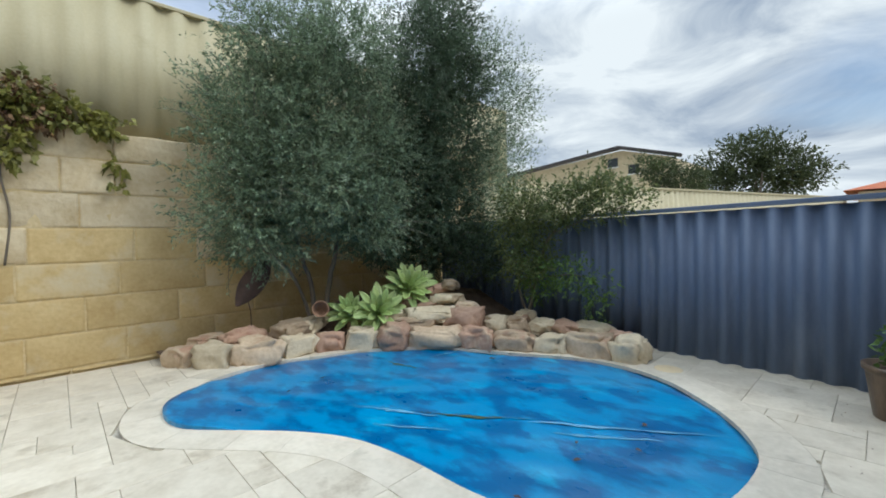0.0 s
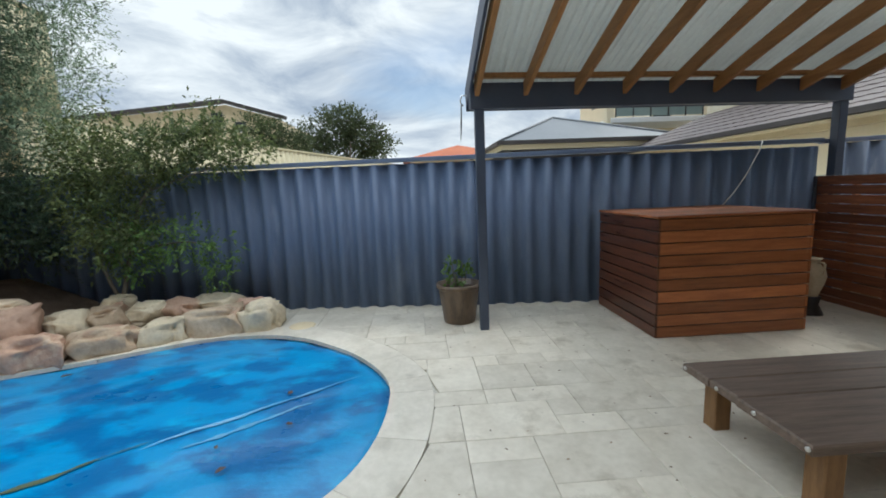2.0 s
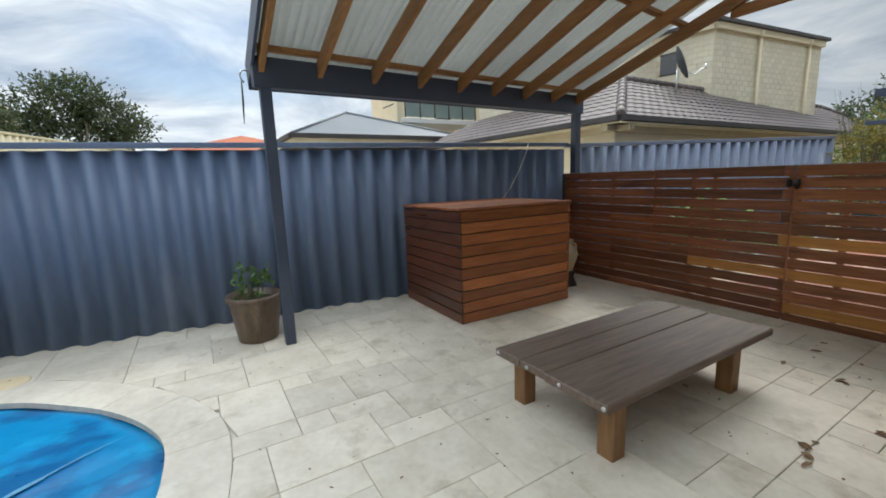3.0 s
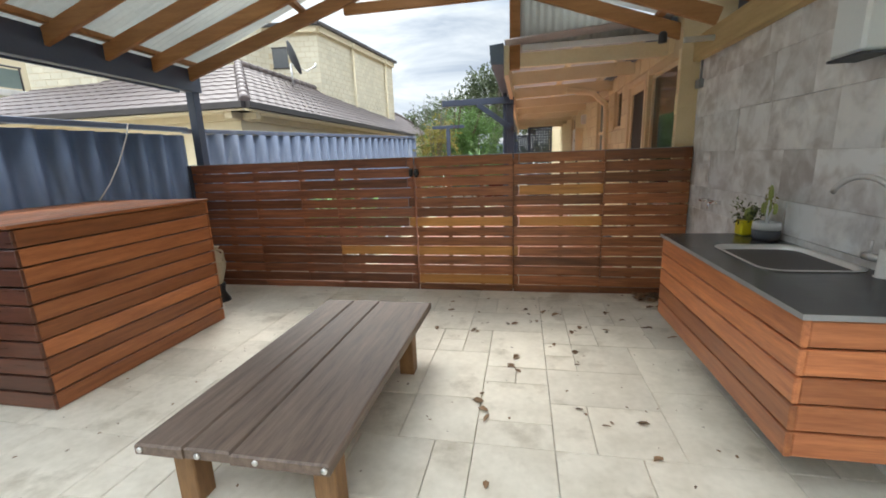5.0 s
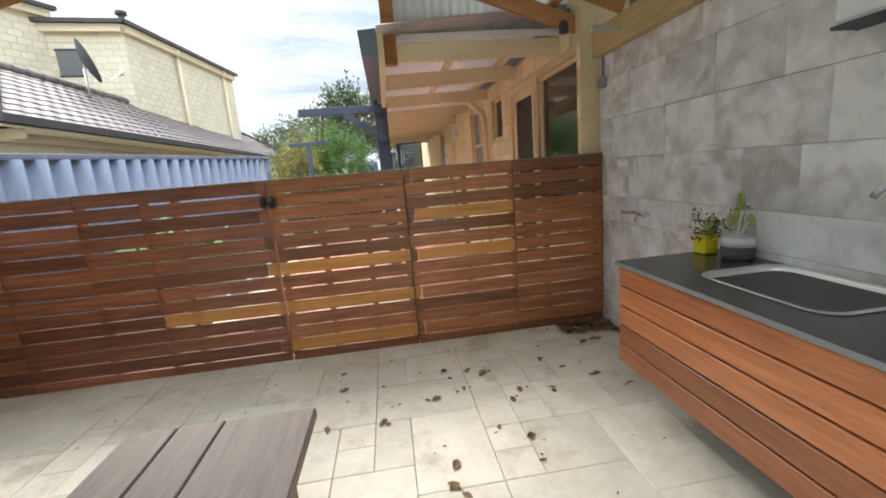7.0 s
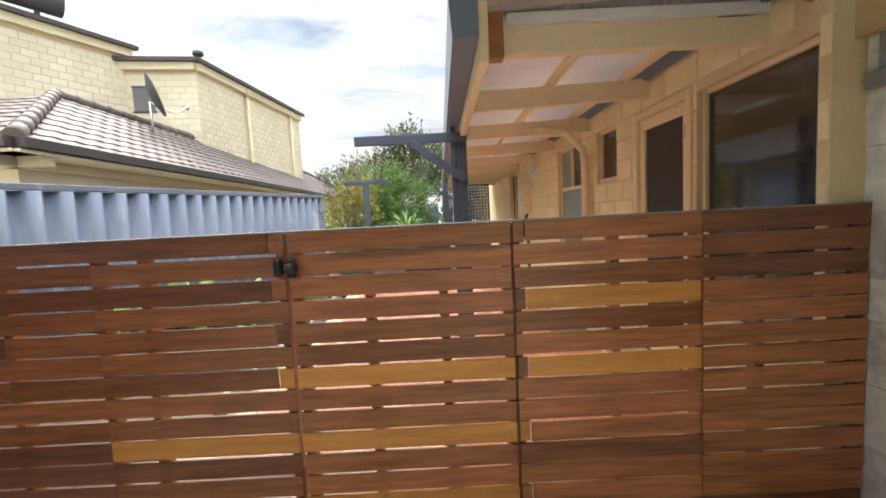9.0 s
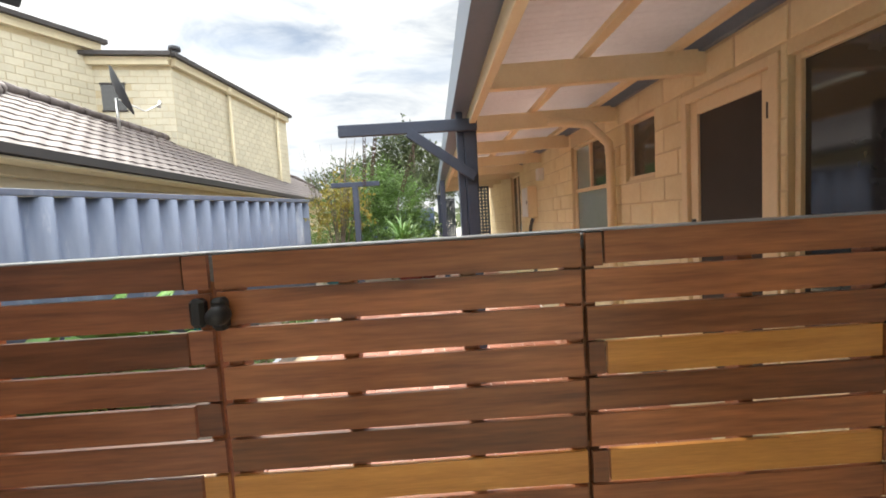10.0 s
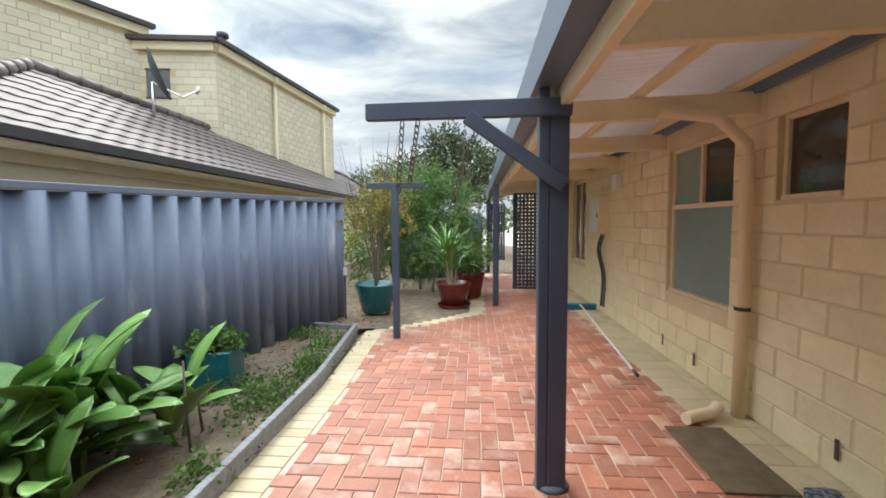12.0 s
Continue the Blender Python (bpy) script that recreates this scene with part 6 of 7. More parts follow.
sq = thing("square_planter", "square dark teal planter overflowing with strawberry leaves", "planter", at=pose(4.178, -7.783, SIDE + 0.02, 0, 0, 12))
bm = bmesh.new()
add_box(bm, (-0.18, -0.18, 0), (0.18, 0.18, 0.34), 0.012)
bmesh.ops.delete(bm, geom=[f for f in bm.faces if f.normal.z > 0.9 and f.calc_center_median().z > 0.33], context="FACES")
part("pot", bm, "teal_glaze", sq)
box("potting_soil", (-0.17, -0.17, 0.28), (0.17, 0.17, 0.31), "soil", sq, 0)
foliage("leaves", [((0, 0, 0.36), (0.2, 0.2, 0.08))], 150, 7, 0.055, 0.04, "lush_leaf", sq, 71, 0.08, 0.4, 0.1, 0.2)


def glazed_pot(name, label, x, y, r, h, glaze):
    p = thing(name, label, "plant pot")
    part("pot", lathe_bm([(0, 0), (r * 0.62, 0), (r * 0.7, 0.02), (r * 0.93, h * 0.8), (r, h * 0.93), (r * 1.04, h), (r * 0.9, h), (r * 0.84, h * 0.85), (0, h * 0.85)], 34, (x, y, SIDE + 0.03)), glaze, p)
    return p


tp = glazed_pot("potted_tree", "large teal glazed pot with a leafless-topped yellow shrub", 3.46, -10.788, 0.33, 0.46, "teal_glaze")
rng = random.Random(72)
tips = []
for k in range(11):
    dx, dy, h = rng.uniform(-0.5, 0.4), rng.uniform(-0.4, 0.4), rng.uniform(1.5, 2.6)
    limb(tp, [(3.46, -10.788, SIDE + 0.4), (3.46 + dx * 0.4, -10.788 + dy * 0.4, SIDE + 0.4 + h * 0.45), (3.46 + dx, -10.788 + dy, SIDE + 0.3 + h)], 0.016, 0.003, "branch")
    tips.append(((3.46 + dx * 0.8, -10.788 + dy * 0.8, SIDE + 0.4 + h * 0.6), (0.22, 0.22, 0.35)))
foliage("leaves", tips, 300, 7, 0.06, 0.032, "yellow_leaf", tp, 73, 0.2, 0.3, 0.1, 0.2)
for k in range(26):
    dx, dy, h = rng.uniform(-0.7, 0.7), rng.uniform(-0.5, 0.5), rng.uniform(2.0, 2.9)
    part("twig", tube_bm([(3.46 + dx * 0.6, -10.788 + dy * 0.6, SIDE + h * 0.6), (3.46 + dx, -10.788 + dy, SIDE + h)], [0.005, 0.002], 5), "bark", tp)
rp = glazed_pot("potted_palm", "oxblood glazed pot with a strappy green palm", 2.247, -11.378, 0.30, 0.40, "red_glaze")
part("saucer", lathe_bm([(0, 0), (0.26, 0), (0.29, 0.045), (0.27, 0.045), (0.25, 0.015), (0, 0.015)], 30, (2.247, -11.378, SIDE + 0.012)), "red_glaze", rp)
STRAP = blade_mesh("leaf", 0.75, 0.022, 0.3, 0.9, "canna", 0.003)
for k in range(9):
    dx, dy, h = rng.uniform(-0.16, 0.16), rng.uniform(-0.16, 0.16), rng.uniform(0.3, 0.6)
    limb(rp, [(2.247 + dx * 0.4, -11.378 + dy * 0.4, SIDE + 0.35), (2.247 + dx, -11.378 + dy, SIDE + 0.35 + h)], 0.012, 0.008, "cane", "urn_clay")
    for j in range(13):
        leaf = new("leaf", STRAP)
        leaf.parent = rp
        leaf.matrix_basis = pose(2.247 + dx, -11.378 + dy, SIDE + 0.33 + h, 0, 0, j * 137 + k * 31) @ pose(0, 0, 0, 0, -rng.uniform(15, 80), 0) @ Matrix.Scale(rng.uniform(0.55, 0.95), 4)
rp2 = glazed_pot("plant_pot", "second dark red glazed pot behind the palm", 1.957, -12.129, 0.26, 0.46, "red_glaze")
foliage("leaves", [((1.957, -12.129, SIDE + 0.75), (0.3, 0.3, 0.3))], 120, 8, 0.16, 0.02, "lush_leaf", rp2, 75, 0.15, 0.5, 0.3, 0.1)

tag = thing("fence_tag", "small white plastic tag fixed to the fence end", "tag")
box("plate", (fence_x(-10.5) - 0.12, -10.5, 0.86), (fence_x(-10.5) - 0.09, -10.4, 0.98), "white_plastic", tag, 0.004)
box("stem", (fence_x(-10.5) - 0.115, -10.46, SIDE), (fence_x(-10.5) - 0.095, -10.44, 0.86), "bark", tag, 0.002)

# shrubs closing the garden
gs = thing("garden_shrub", "dense bright green shrub at the end of the bed", "shrub")
for dx, dy in ((0, 0), (0.5, 0.2), (-0.3, 0.3)):
    limb(gs, [(3.08 + dx, -13.2 + dy, SIDE), (3.08 + dx * 1.4, -13.2 + dy, SIDE + 0.9), (3.08 + dx * 2, -13.2 + dy * 2, SIDE + 1.9)], 0.03, 0.008, "branch")
foliage("leaves", [((3.084, -12.987, 1.3), (0.9, 0.7, 0.8)), ((3.513, -13.202, 1.9), (0.6, 0.6, 0.7)), ((2.548, -13.202, 1.9), (0.7, 0.6, 0.7)), ((2.977, -13.095, 2.4), (0.6, 0.5, 0.4)), ((4.05, -12.88, 1.2), (0.6, 0.5, 0.9)), ((2.118, -13.202, 1.1), (0.4, 0.5, 0.6))], 2400, 9, 0.13, 0.022, "lush_leaf", gs, 76, 0.3, 0.3, 0.2, 0.3)
gs2 = thing("garden_shrub", "thin grey-leaved shrub beyond the fence end", "shrub")
limb(gs2, [(4.264, -14.275, SIDE), (4.157, -14.275, 1.4), (4.05, -14.275, 2.4)], 0.05, 0.015, "branch")
foliage("leaves", [((4.157, -14.275, 2.1), (0.7, 0.6, 0.8)), ((3.299, -14.919, 2.4), (0.8, 0.6, 0.7)), ((2.226, -14.919, 2.3), (0.6, 0.6, 0.9))], 900, 8, 0.09, 0.02, "far_leaf", gs2, 78, 0.4, 0.5, 0.1, 0.1)

# ---- neighbouring buildings ----
def tiled_slope(name, a, b, c, d, material, parent, course=0.33, wave=0.30, lip=0.022):
    """Courses of roof tiles on the quad with eave a-b and ridge d-c: each course is a wavy strip with a lip."""
    a, b, c, d = (Vector(p) for p in (a, b, c, d))
    up = (b - a).cross(d - a).normalized()
    if up.z < 0:
        up = -up
    rows = max(1, int(((d - a).length + (c - b).length) / 2 / course))
    verts, faces = [], []
    for r in range(rows):
        f0, f1 = r / rows, (r + 1.12) / rows
        p0, q0, p1, q1 = a.lerp(d, f0), b.lerp(c, f0), a.lerp(d, min(1, f1)), b.lerp(c, min(1, f1))
        n = max(2, int((q0 - p0).length / wave * 6))
        k0 = len(verts)
        for i in range(n + 1):
            f = i / n
            h = 0.005 * math.sin(6.2832 * f * (q0 - p0).length / wave)
            lo = p0.lerp(q0, f)
            verts += [lo - up * 0.002, lo + up * (lip + h), p1.lerp(q1, f) + up * (0.006 + h)]
        for i in range(n):
            k = k0 + 3 * i
            faces += [(k, k + 3, k + 4, k + 1), (k + 1, k + 4, k + 5, k + 2)]
    return raw(name, verts, faces, material, parent)


def brick_face(name, p, along, z0, z1, material, parent, w=0.30, h=0.16, proud=0.008, holes=()):
    """A face of separate bricks standing proud of the wall, joined in one part."""
    p, along = Vector(p), Vector(along)
    d = along.normalized()
    nrm = Vector((d.y, -d.x, 0))
    verts, faces = [], []
    rows = int((z1 - z0) / h)
    for r in range(rows):
        x = -w / 2 if r % 2 else 0.0
        while x < along.length:
            a, b = max(0, x) + 0.006, min(along.length, x + w) - 0.006
            x += w
            za, zb = z0 + r * h + 0.006, z0 + (r + 1) * h - 0.006
            if b - a < 0.03 or any(a < o[1] and b > o[0] and za < o[3] and zb > o[2] for o in holes):
                continue
            k = len(verts)
            for off, ins in ((0, 0), (proud, 0.004)):
                for u, z in ((a + ins, za + ins), (b - ins, za + ins), (b - ins, zb - ins), (a + ins, zb - ins)):
                    q = p + d * u + nrm * off
                    verts.append((q.x, q.y, z))
            faces += [(k + 4, k + 5, k + 6, k + 7)] + [(k + i, k + (i + 1) % 4, k + 4 + (i + 1) % 4, k + 4 + i) for i in range(4)]
    ob = raw(name, verts, faces, material, parent)
    ob["kind"] = "stuff"
    return ob


# single-storey house with brown tiled hip roof
nh = thing("neighbour_house", "cream rendered house with brown tiled hip roof", "house")
U, W = Vector((1, 0, 0)), Vector((0, -1, 0))     # along the north and west sides
C0 = Vector((6.0, -6.9, 0))
LW, LN, RZ, EZ = 18.0, 8.6, 3.83, 2.52
core = C0 + U * 0.45 + W * 0.45
bm = bmesh.new()
mm = Matrix((U, -W, Vector((0, 0, 1)))).transposed().to_4x4()
mm.translation = core
add_box(bm, (0, -(LW - 0.9), 0), (LN - 0.9, 0, EZ - 0.02), 0, mm)
part("wall", bm, "far_render", nh)
e = Vector((0, 0, EZ))
A, B, Cc, D = C0 + e, C0 + U * LN + e, C0 + U * LN + W * LW + e, C0 + W * LW + e
R1 = C0 + U * 1.98 + W * 2.75 + Vector((0, 0, RZ))
R2 = C0 + U * 1.98 + W * (LW - 2.2) + Vector((0, 0, RZ))
R3, R4 = R1 + U * (LN - 3.9), R2 + U * (LN - 3.9)
tiled_slope("roof", A, D, R2, R1, "roof_tile", nh)
tiled_slope("roof", B, A, R1, R3, "roof_tile", nh)
tiled_slope("roof", D, Cc, R4, R2, "roof_tile", nh)
raw("roof_top", [R1 + Vector((0, 0, -0.01)), R2 + Vector((0, 0, -0.01)), R4 + Vector((0, 0, -0.01)), R3 + Vector((0, 0, -0.01))], [(0, 1, 2, 3)], "roof_tile", nh)
raw("roof_back", [B, Cc, R4, R3], [(0, 1, 2, 3)], "roof_tile", nh)
for p, q in ((A, R1), (R1, R2), (D, R2)):
    n_seg = int((q - p).length / 0.35)
    for k in range(n_seg):
        a, b = p.lerp(q, k / n_seg), p.lerp(q, (k + 1.1) / n_seg)
        part("ridge_tile", tube_bm([a + Vector((0, 0, 0.02)), b + Vector((0, 0, 0.03))], [0.10, 0.085], 10), "roof_tile", nh)
for p, q in ((A, D), (B, A)):
    d = (q - p).normalized()
    o = Vector((-d.y, d.x, 0))
    if o.dot(C0 + U * 4 + W * 7 - p) > 0:
        o = -o
    beam("gutter", p + o * 0.05 + Vector((0, 0, -0.03)), q + o * 0.05 + Vector((0, 0, -0.03)), 0.12, 0.11, "dark_trim", nh)
    beam("soffit", p - o * 0.2 + Vector((0, 0, -0.11)), q - o * 0.2 + Vector((0, 0, -0.11)), 0.5, 0.03, "far_render", nh)
    beam("frieze", p - o * 0.36 + Vector((0, 0, -0.18)), q - o * 0.36 + Vector((0, 0, -0.18)), 0.14, 0.12, "paver_cream", nh)
dish = thing("satellite_dish", "grey satellite dish on a short mast", "satellite dish")
DB = Vector((7.55, -11.35, 3.66))
part("mast", tube_bm([DB + Vector((0, 0, -0.1)), DB + Vector((0, 0, 0.5))], 0.025, 8), "steel", dish)
disc = part("reflector", lathe_bm([(0.0, 0.0), (0.22, 0.025), (0.44, 0.10), (0.45, 0.11), (0.43, 0.112), (0.22, 0.045), (0, 0.02)], 26), "pot_grey", dish)
disc.matrix_basis = Matrix.Translation(DB + Vector((0, 0, 0.62))) @ pose(0, 0, 0, 70, 0, 305)
part("arm", tube_bm([DB + Vector((0, 0, 0.5)), DB + Vector((-0.25, -0.4, 0.35)), DB + Vector((-0.4, -0.6, 0.52))], 0.014, 6), "steel", dish)
part("receiver", tube_bm([DB + Vector((-0.4, -0.6, 0.47)), DB + Vector((-0.42, -0.62, 0.60))], 0.03, 8), "steel", dish)

# two-storey cream brick building behind it
tb = thing("apartment_building", "two-storey cream brick building with dark gutters", "house")
P = [Vector((7.72, -13.46, 0)), Vector((7.07, -19.26, 0)), Vector((9.49, -13.2, 0)), Vector((10.53, -11.03, 0))]
TZ_ = 5.75


def wall_slab(a, b, z0, z1, thick=0.25):
    d = (b - a).normalized()
    o = Vector((d.y, -d.x, 0))
    c = [a, b, b + o * thick, a + o * thick]
    verts = [(p.x, p.y, z0) for p in c] + [(p.x, p.y, z1) for p in c]
    return raw("wall", verts, [(0, 1, 5, 4), (1, 2, 6, 5), (2, 3, 7, 6), (3, 0, 4, 7), (4, 5, 6, 7)], "paver_cream", tb)


wall_slab(P[1], P[0], 0, TZ_)
wall_slab(P[0], P[2], 0, TZ_)
wall_slab(Vector((9.28, -13.37, 0)), Vector((11.4, -9.04, 0)), 0, 6.1)
wall_slab(Vector((11.4, -9.04, 0)), Vector((13.2, -8.84, 0)), 0, 6.1)
brick_face("bricks", P[0], P[1] - P[0], 2.4, TZ_ - 0.25, "far_brick", tb)
brick_face("bricks", P[2], P[0] - P[2], 2.4, TZ_ - 0.25, "far_brick", tb, holes=[(0.30, 0.74, 4.5, 5.12)])
brick_face("bricks", (11.4, -9.04, 0), Vector((9.28, -13.37, 0)) - Vector((11.4, -9.04, 0)), 2.4, 5.85, "far_brick", tb)
brick_face("bricks", (13.2, -8.84, 0), Vector((11.4, -9.04, 0)) - Vector((13.2, -8.84, 0)), 2.4, 5.85, "far_brick", tb)
for a, b, z in ((P[0], P[1], TZ_), (P[2], P[0], TZ_), (Vector((11.44, -8.96, 0)), Vector((9.28, -13.37, 0)), 6.1), (Vector((13.2, -8.76, 0)), Vector((11.4, -8.96, 0)), 6.1)):
    d = (b - a).normalized()
    o = Vector((d.y, -d.x, 0))
    beam("cornice", a + o * 0.06 + Vector((0, 0, z - 0.14)), b + o * 0.06 + Vector((0, 0, z - 0.14)), 0.12, 0.18, "far_render", tb)
    beam("gutter", a + o * 0.14 - d * 0.1 + Vector((0, 0, z)), b + o * 0.14 + d * 0.1 + Vector((0, 0, z)), 0.16, 0.10, "dark_trim", tb)
raw("roof", [(P[0].x, P[0].y, TZ_ + 0.05), (P[1].x, P[1].y, TZ_ + 0.05), (13, -21, TZ_ + 0.6), (12.5, -15, TZ_ + 0.6), (P[2].x, P[2].y, TZ_ + 0.05)], [(0, 1, 2, 3, 4)], "roof_tile", tb)
raw("roof", [(9.23, -13.37, 6.15), (11.4, -8.96, 6.15), (13.2, -8.76, 6.15), (14.95, -12.59, 7.25), (12.35, -14.32, 7.25)], [(0, 1, 2, 3, 4)], "roof_tile", tb)
wd = (P[0] - P[2]).normalized()
wo = Vector((wd.y, -wd.x, 0))
wc = P[2] + wd * 0.52
win = beam("window", wc - wd * 0.25 + wo * 0.01 + Vector((0, 0, 4.81)), wc + wd * 0.25 + wo * 0.01 + Vector((0, 0, 4.81)), 0.02, 0.60, "dark_glass", tb, 0)
for z in (4.5, 5.12):
    beam("window_frame", wc - wd * 0.27 + wo * 0.02 + Vector((0, 0, z)), wc + wd * 0.27 + wo * 0.02 + Vector((0, 0, z)), 0.03, 0.04, "dark_trim", win)
for f in (0.36, 0.84):
    q = P[0].lerp(P[1], f) + Vector((-0.1, 0, 0))
    pipe = part("downpipe", tube_bm([q + Vector((0, 0, 1)), q + Vector((0, 0, TZ_ - 0.1))], 0.045, 8), "far_render", tb)
    part("rain_head", tube_bm([q + Vector((0, 0, TZ_ - 0.3)), q + Vector((0, 0, TZ_ - 0.08))], 0.09, 8), "far_render", pipe)
flue = part("flue", tube_bm([(8.19, -14.5, 5.75), (8.19, -14.5, 6.32)], 0.08, 10), "pot_grey", tb)
part("flue_cap", tube_bm([(8.19, -14.5, 6.32), (8.19, -14.5, 6.41)], [0.15, 0.14], 12), "pot_grey", flue)
heater = thing("solar_heater_tank", "dark cylindrical solar hot water tank on the roof", "water tank")
part("tank", tube_bm([(9.75, -12.07, 6.54), (10.97, -10.34, 6.59)], 0.27, 16), "pot_grey", heater)
for f in (0.2, 0.8):
    part("foot", tube_bm([(9.75 + 1.21 * f, -12.07 + 1.73 * f, 6.1), (9.75 + 1.21 * f, -12.07 + 1.73 * f, 6.45)], 0.05, 8), "dark_trim", heater)
# balcony end of the same block
bal = thing("balcony_house", "cream house with glass-railed balcony beyond the grey roof", "house")
box("wall", (18.4, -19.0, 0), (26, -9.9, 7.5), "far_render", bal, 0.02)
slab = box("slab", (16.4, -11.1, 3.75), (18.4, -7.3, 3.95), "white_plastic", bal, 0.02)
box("column", (16.45, -7.45, 0), (16.75, -7.15, 6.4), "far_render", bal, 0.02)
for k in range(6):
    part("baluster", tube_bm([(16.45, -7.5 - 0.7 * k, 3.95), (16.45, -7.5 - 0.7 * k, 4.62)], 0.025, 6), "dark_trim", bal)
rail = part("handrail", tube_bm([(16.45, -7.4, 4.62), (16.45, -11.05, 4.62)], 0.03, 6), "dark_trim", bal)
part("end_rail", tube_bm([(16.45, -7.4, 4.62), (18.4, -7.4, 4.62)], 0.03, 6), "dark_trim", rail)
box("balcony_glass", (16.46, -11.0, 4.0), (16.468, -7.5, 4.55), "frosted", bal, 0)
box("door", (18.37, -10.9, 3.96), (18.41, -10.1, 5.9), "dark_glass", bal, 0)

# grey metal roofed house
gh = thing("neighbour_house", "low house with grey metal hip roof and cream fascia", "house")
GZ, GX0, GX1, GY0, GY1 = 2.95, 14.0, 21.0, -8.85, -2.45
box("wall", (14.6, -8.3, 0), (20.5, -3.0, 2.7), "dark_trim", gh, 0)
apex = (16.0, -4.85, 3.95)
ridge = (19.0, -5.5, 4.0)
roof_c = [(GX0, GY1, GZ), (GX0, GY0, GZ), (GX1, GY0, GZ), (GX1, GY1, GZ)]
raw("roof", [*roof_c, apex, ridge], [(0, 4, 1), (1, 4, 5, 2), (2, 5, 3), (3, 5, 4, 0)], "grey_roof", gh)
for a, b in ((roof_c[0], roof_c[1]), (roof_c[0], roof_c[3])):
    beam("gutter", Vector(a) + Vector((0, 0, -0.05)), Vector(b) + Vector((0, 0, -0.05)), 0.14, 0.13, "dark_trim", gh)
    beam("fascia", Vector(a) + Vector((0.12, -0.1, -0.19)), Vector(b) + Vector((0.12, -0.1, -0.19)), 0.05, 0.16, "far_render", gh)
for p in (roof_c[0], roof_c[1]):
    q = Vector(apex)
    part("hip_cap", tube_bm([Vector(p), q], 0.05, 6), "grey_roof", gh)
# orange tiled roof
oh = thing("neighbour_house", "house with orange tiled hip roof, far off", "house")
box("wall", (22.4, -5, 0), (30, 0.6, 3.0), "far_render", oh, 0)
raw("roof", [(22, 1.0, 3.05), (22, -5.4, 3.05), (30, -5.4, 3.05), (30, 1.0, 3.05), (25, -2.2, 4.0), (27, -2.2, 4.0)], [(0, 4, 1), (1, 4, 5, 2), (2, 5, 3), (3, 5, 4, 0)], "orange_roof", oh)
# long cream sheet fence and house to the north-east
lf = thing("far_fence", "long cream sheet fence beyond the blue one", "fence")
corrugated("sheet", (7.6, 6.6), (26.0, 1.05), 0.0, 2.93, 0.25, 0.05, "cream_fence", lf, z1b=3.0)
beam("capping", (7.6, 6.6, 2.95), (26.0, 1.05, 3.0), 0.08, 0.06, "cream_fence", lf)
fh = thing("neighbour_house", "tan two-storey house with low pitched brown roof", "house")
box("wall", (28, 8.9, 0), (36, 24, 6.35), "paver_cream", fh, 0)
raw("gable_wall", [(28.0, 8.9, 6.35), (28, 12.0, 7.25), (28, 24, 6.35), (28.2, 8.9, 6.35), (28.2, 12.0, 7.25), (28.2, 24, 6.35)], [(0, 1, 2), (5, 4, 3), (0, 3, 4, 1), (1, 4, 5, 2)], "paver_cream", fh)
for a, b in (((27.7, 8.3, 6.3), (27.7, 12.0, 7.4)), ((27.7, 12.0, 7.4), (27.7, 24.5, 6.35))):
    beam("eave", a, b, 0.5, 0.2, "dark_trim", fh)
for y, z in ((12.6, 6.5), (11.2, 5.9)):
    pane = box("window", (27.97, y - 0.35, z - 0.3), (28.0, y + 0.35, z + 0.3), "dark_glass", fh, 0)
    box("window_frame", (27.95, y - 0.40, z - 0.36), (27.985, y + 0.40, z - 0.3), "white_plastic", pane, 0)


# distant trees
def far_tree(name, label, x, y, h, blobs, seed, leaves=2600, size=0.16):
    t = thing(name, label, "tree")
    limb(t, [(x, y, 0), (x + 0.2, y + 0.1, h * 0.35), (x, y, h * 0.7)], 0.22, 0.06, "trunk")
    for k in range(4):
        a = k * 1.7
        limb(t, [(x, y, h * 0.35), (x + math.cos(a) * h * 0.12, y + math.sin(a) * h * 0.15, h * 0.55), (x + math.cos(a) * h * 0.2, y + math.sin(a) * h * 0.3, h * 0.75)], 0.1, 0.03, "branch")
    foliage("crown", [((x + bx, y + by, bz), br) for bx, by, bz, br in blobs], leaves, 9, size, size * 0.5, "far_leaf", t, seed, 0.5, 0.3, 0.1, 0.4)
    return t


far_tree("far_tree", "round dark green tree beyond the cream fence", 30, 5.0, 6.5, [(0, 0.8, 5.6, (1.5, 1.7, 1.5)), (0, -1.2, 5.2, (1.4, 1.5, 1.4)), (0, 0, 6.3, (1.2, 1.5, 1.0)), (0, 2.6, 5.0, (1.2, 1.5, 0.8)), (0, -2.3, 4.7, (1.0, 1.0, 0.9)), (0, 0, 4.3, (1.5, 2.6, 1.0))], 81)
far_tree("far_tree", "low scrubby trees beside the far house", 26, 8.2, 5.0, [(0, 0.6, 5.0, (0.8, 1.0, 0.8)), (0, -0.6, 4.4, (0.8, 1.2, 0.9)), (0, 1.5, 5.6, (0.5, 0.6, 0.6))], 83, 900, 0.14)
far_tree("far_tree", "tall grey-green gum trees beyond the side garden", 2.6, -24, 7.0, [(0, 0, 4.2, (2.0, 1.5, 1.3)), (2.2, 0, 3.6, (1.8, 1.5, 1.1)), (-1.5, 0, 3.6, (1.5, 1.2, 1.2)), (0.6, 0, 5.1, (1.1, 1, 0.9)), (4.2, 0, 3.2, (1.2, 1, 0.9))], 85, 2600, 0.15)
backdrop = thing("backdrop", "low distant belt of trees around the suburb", "trees", kind="structure")
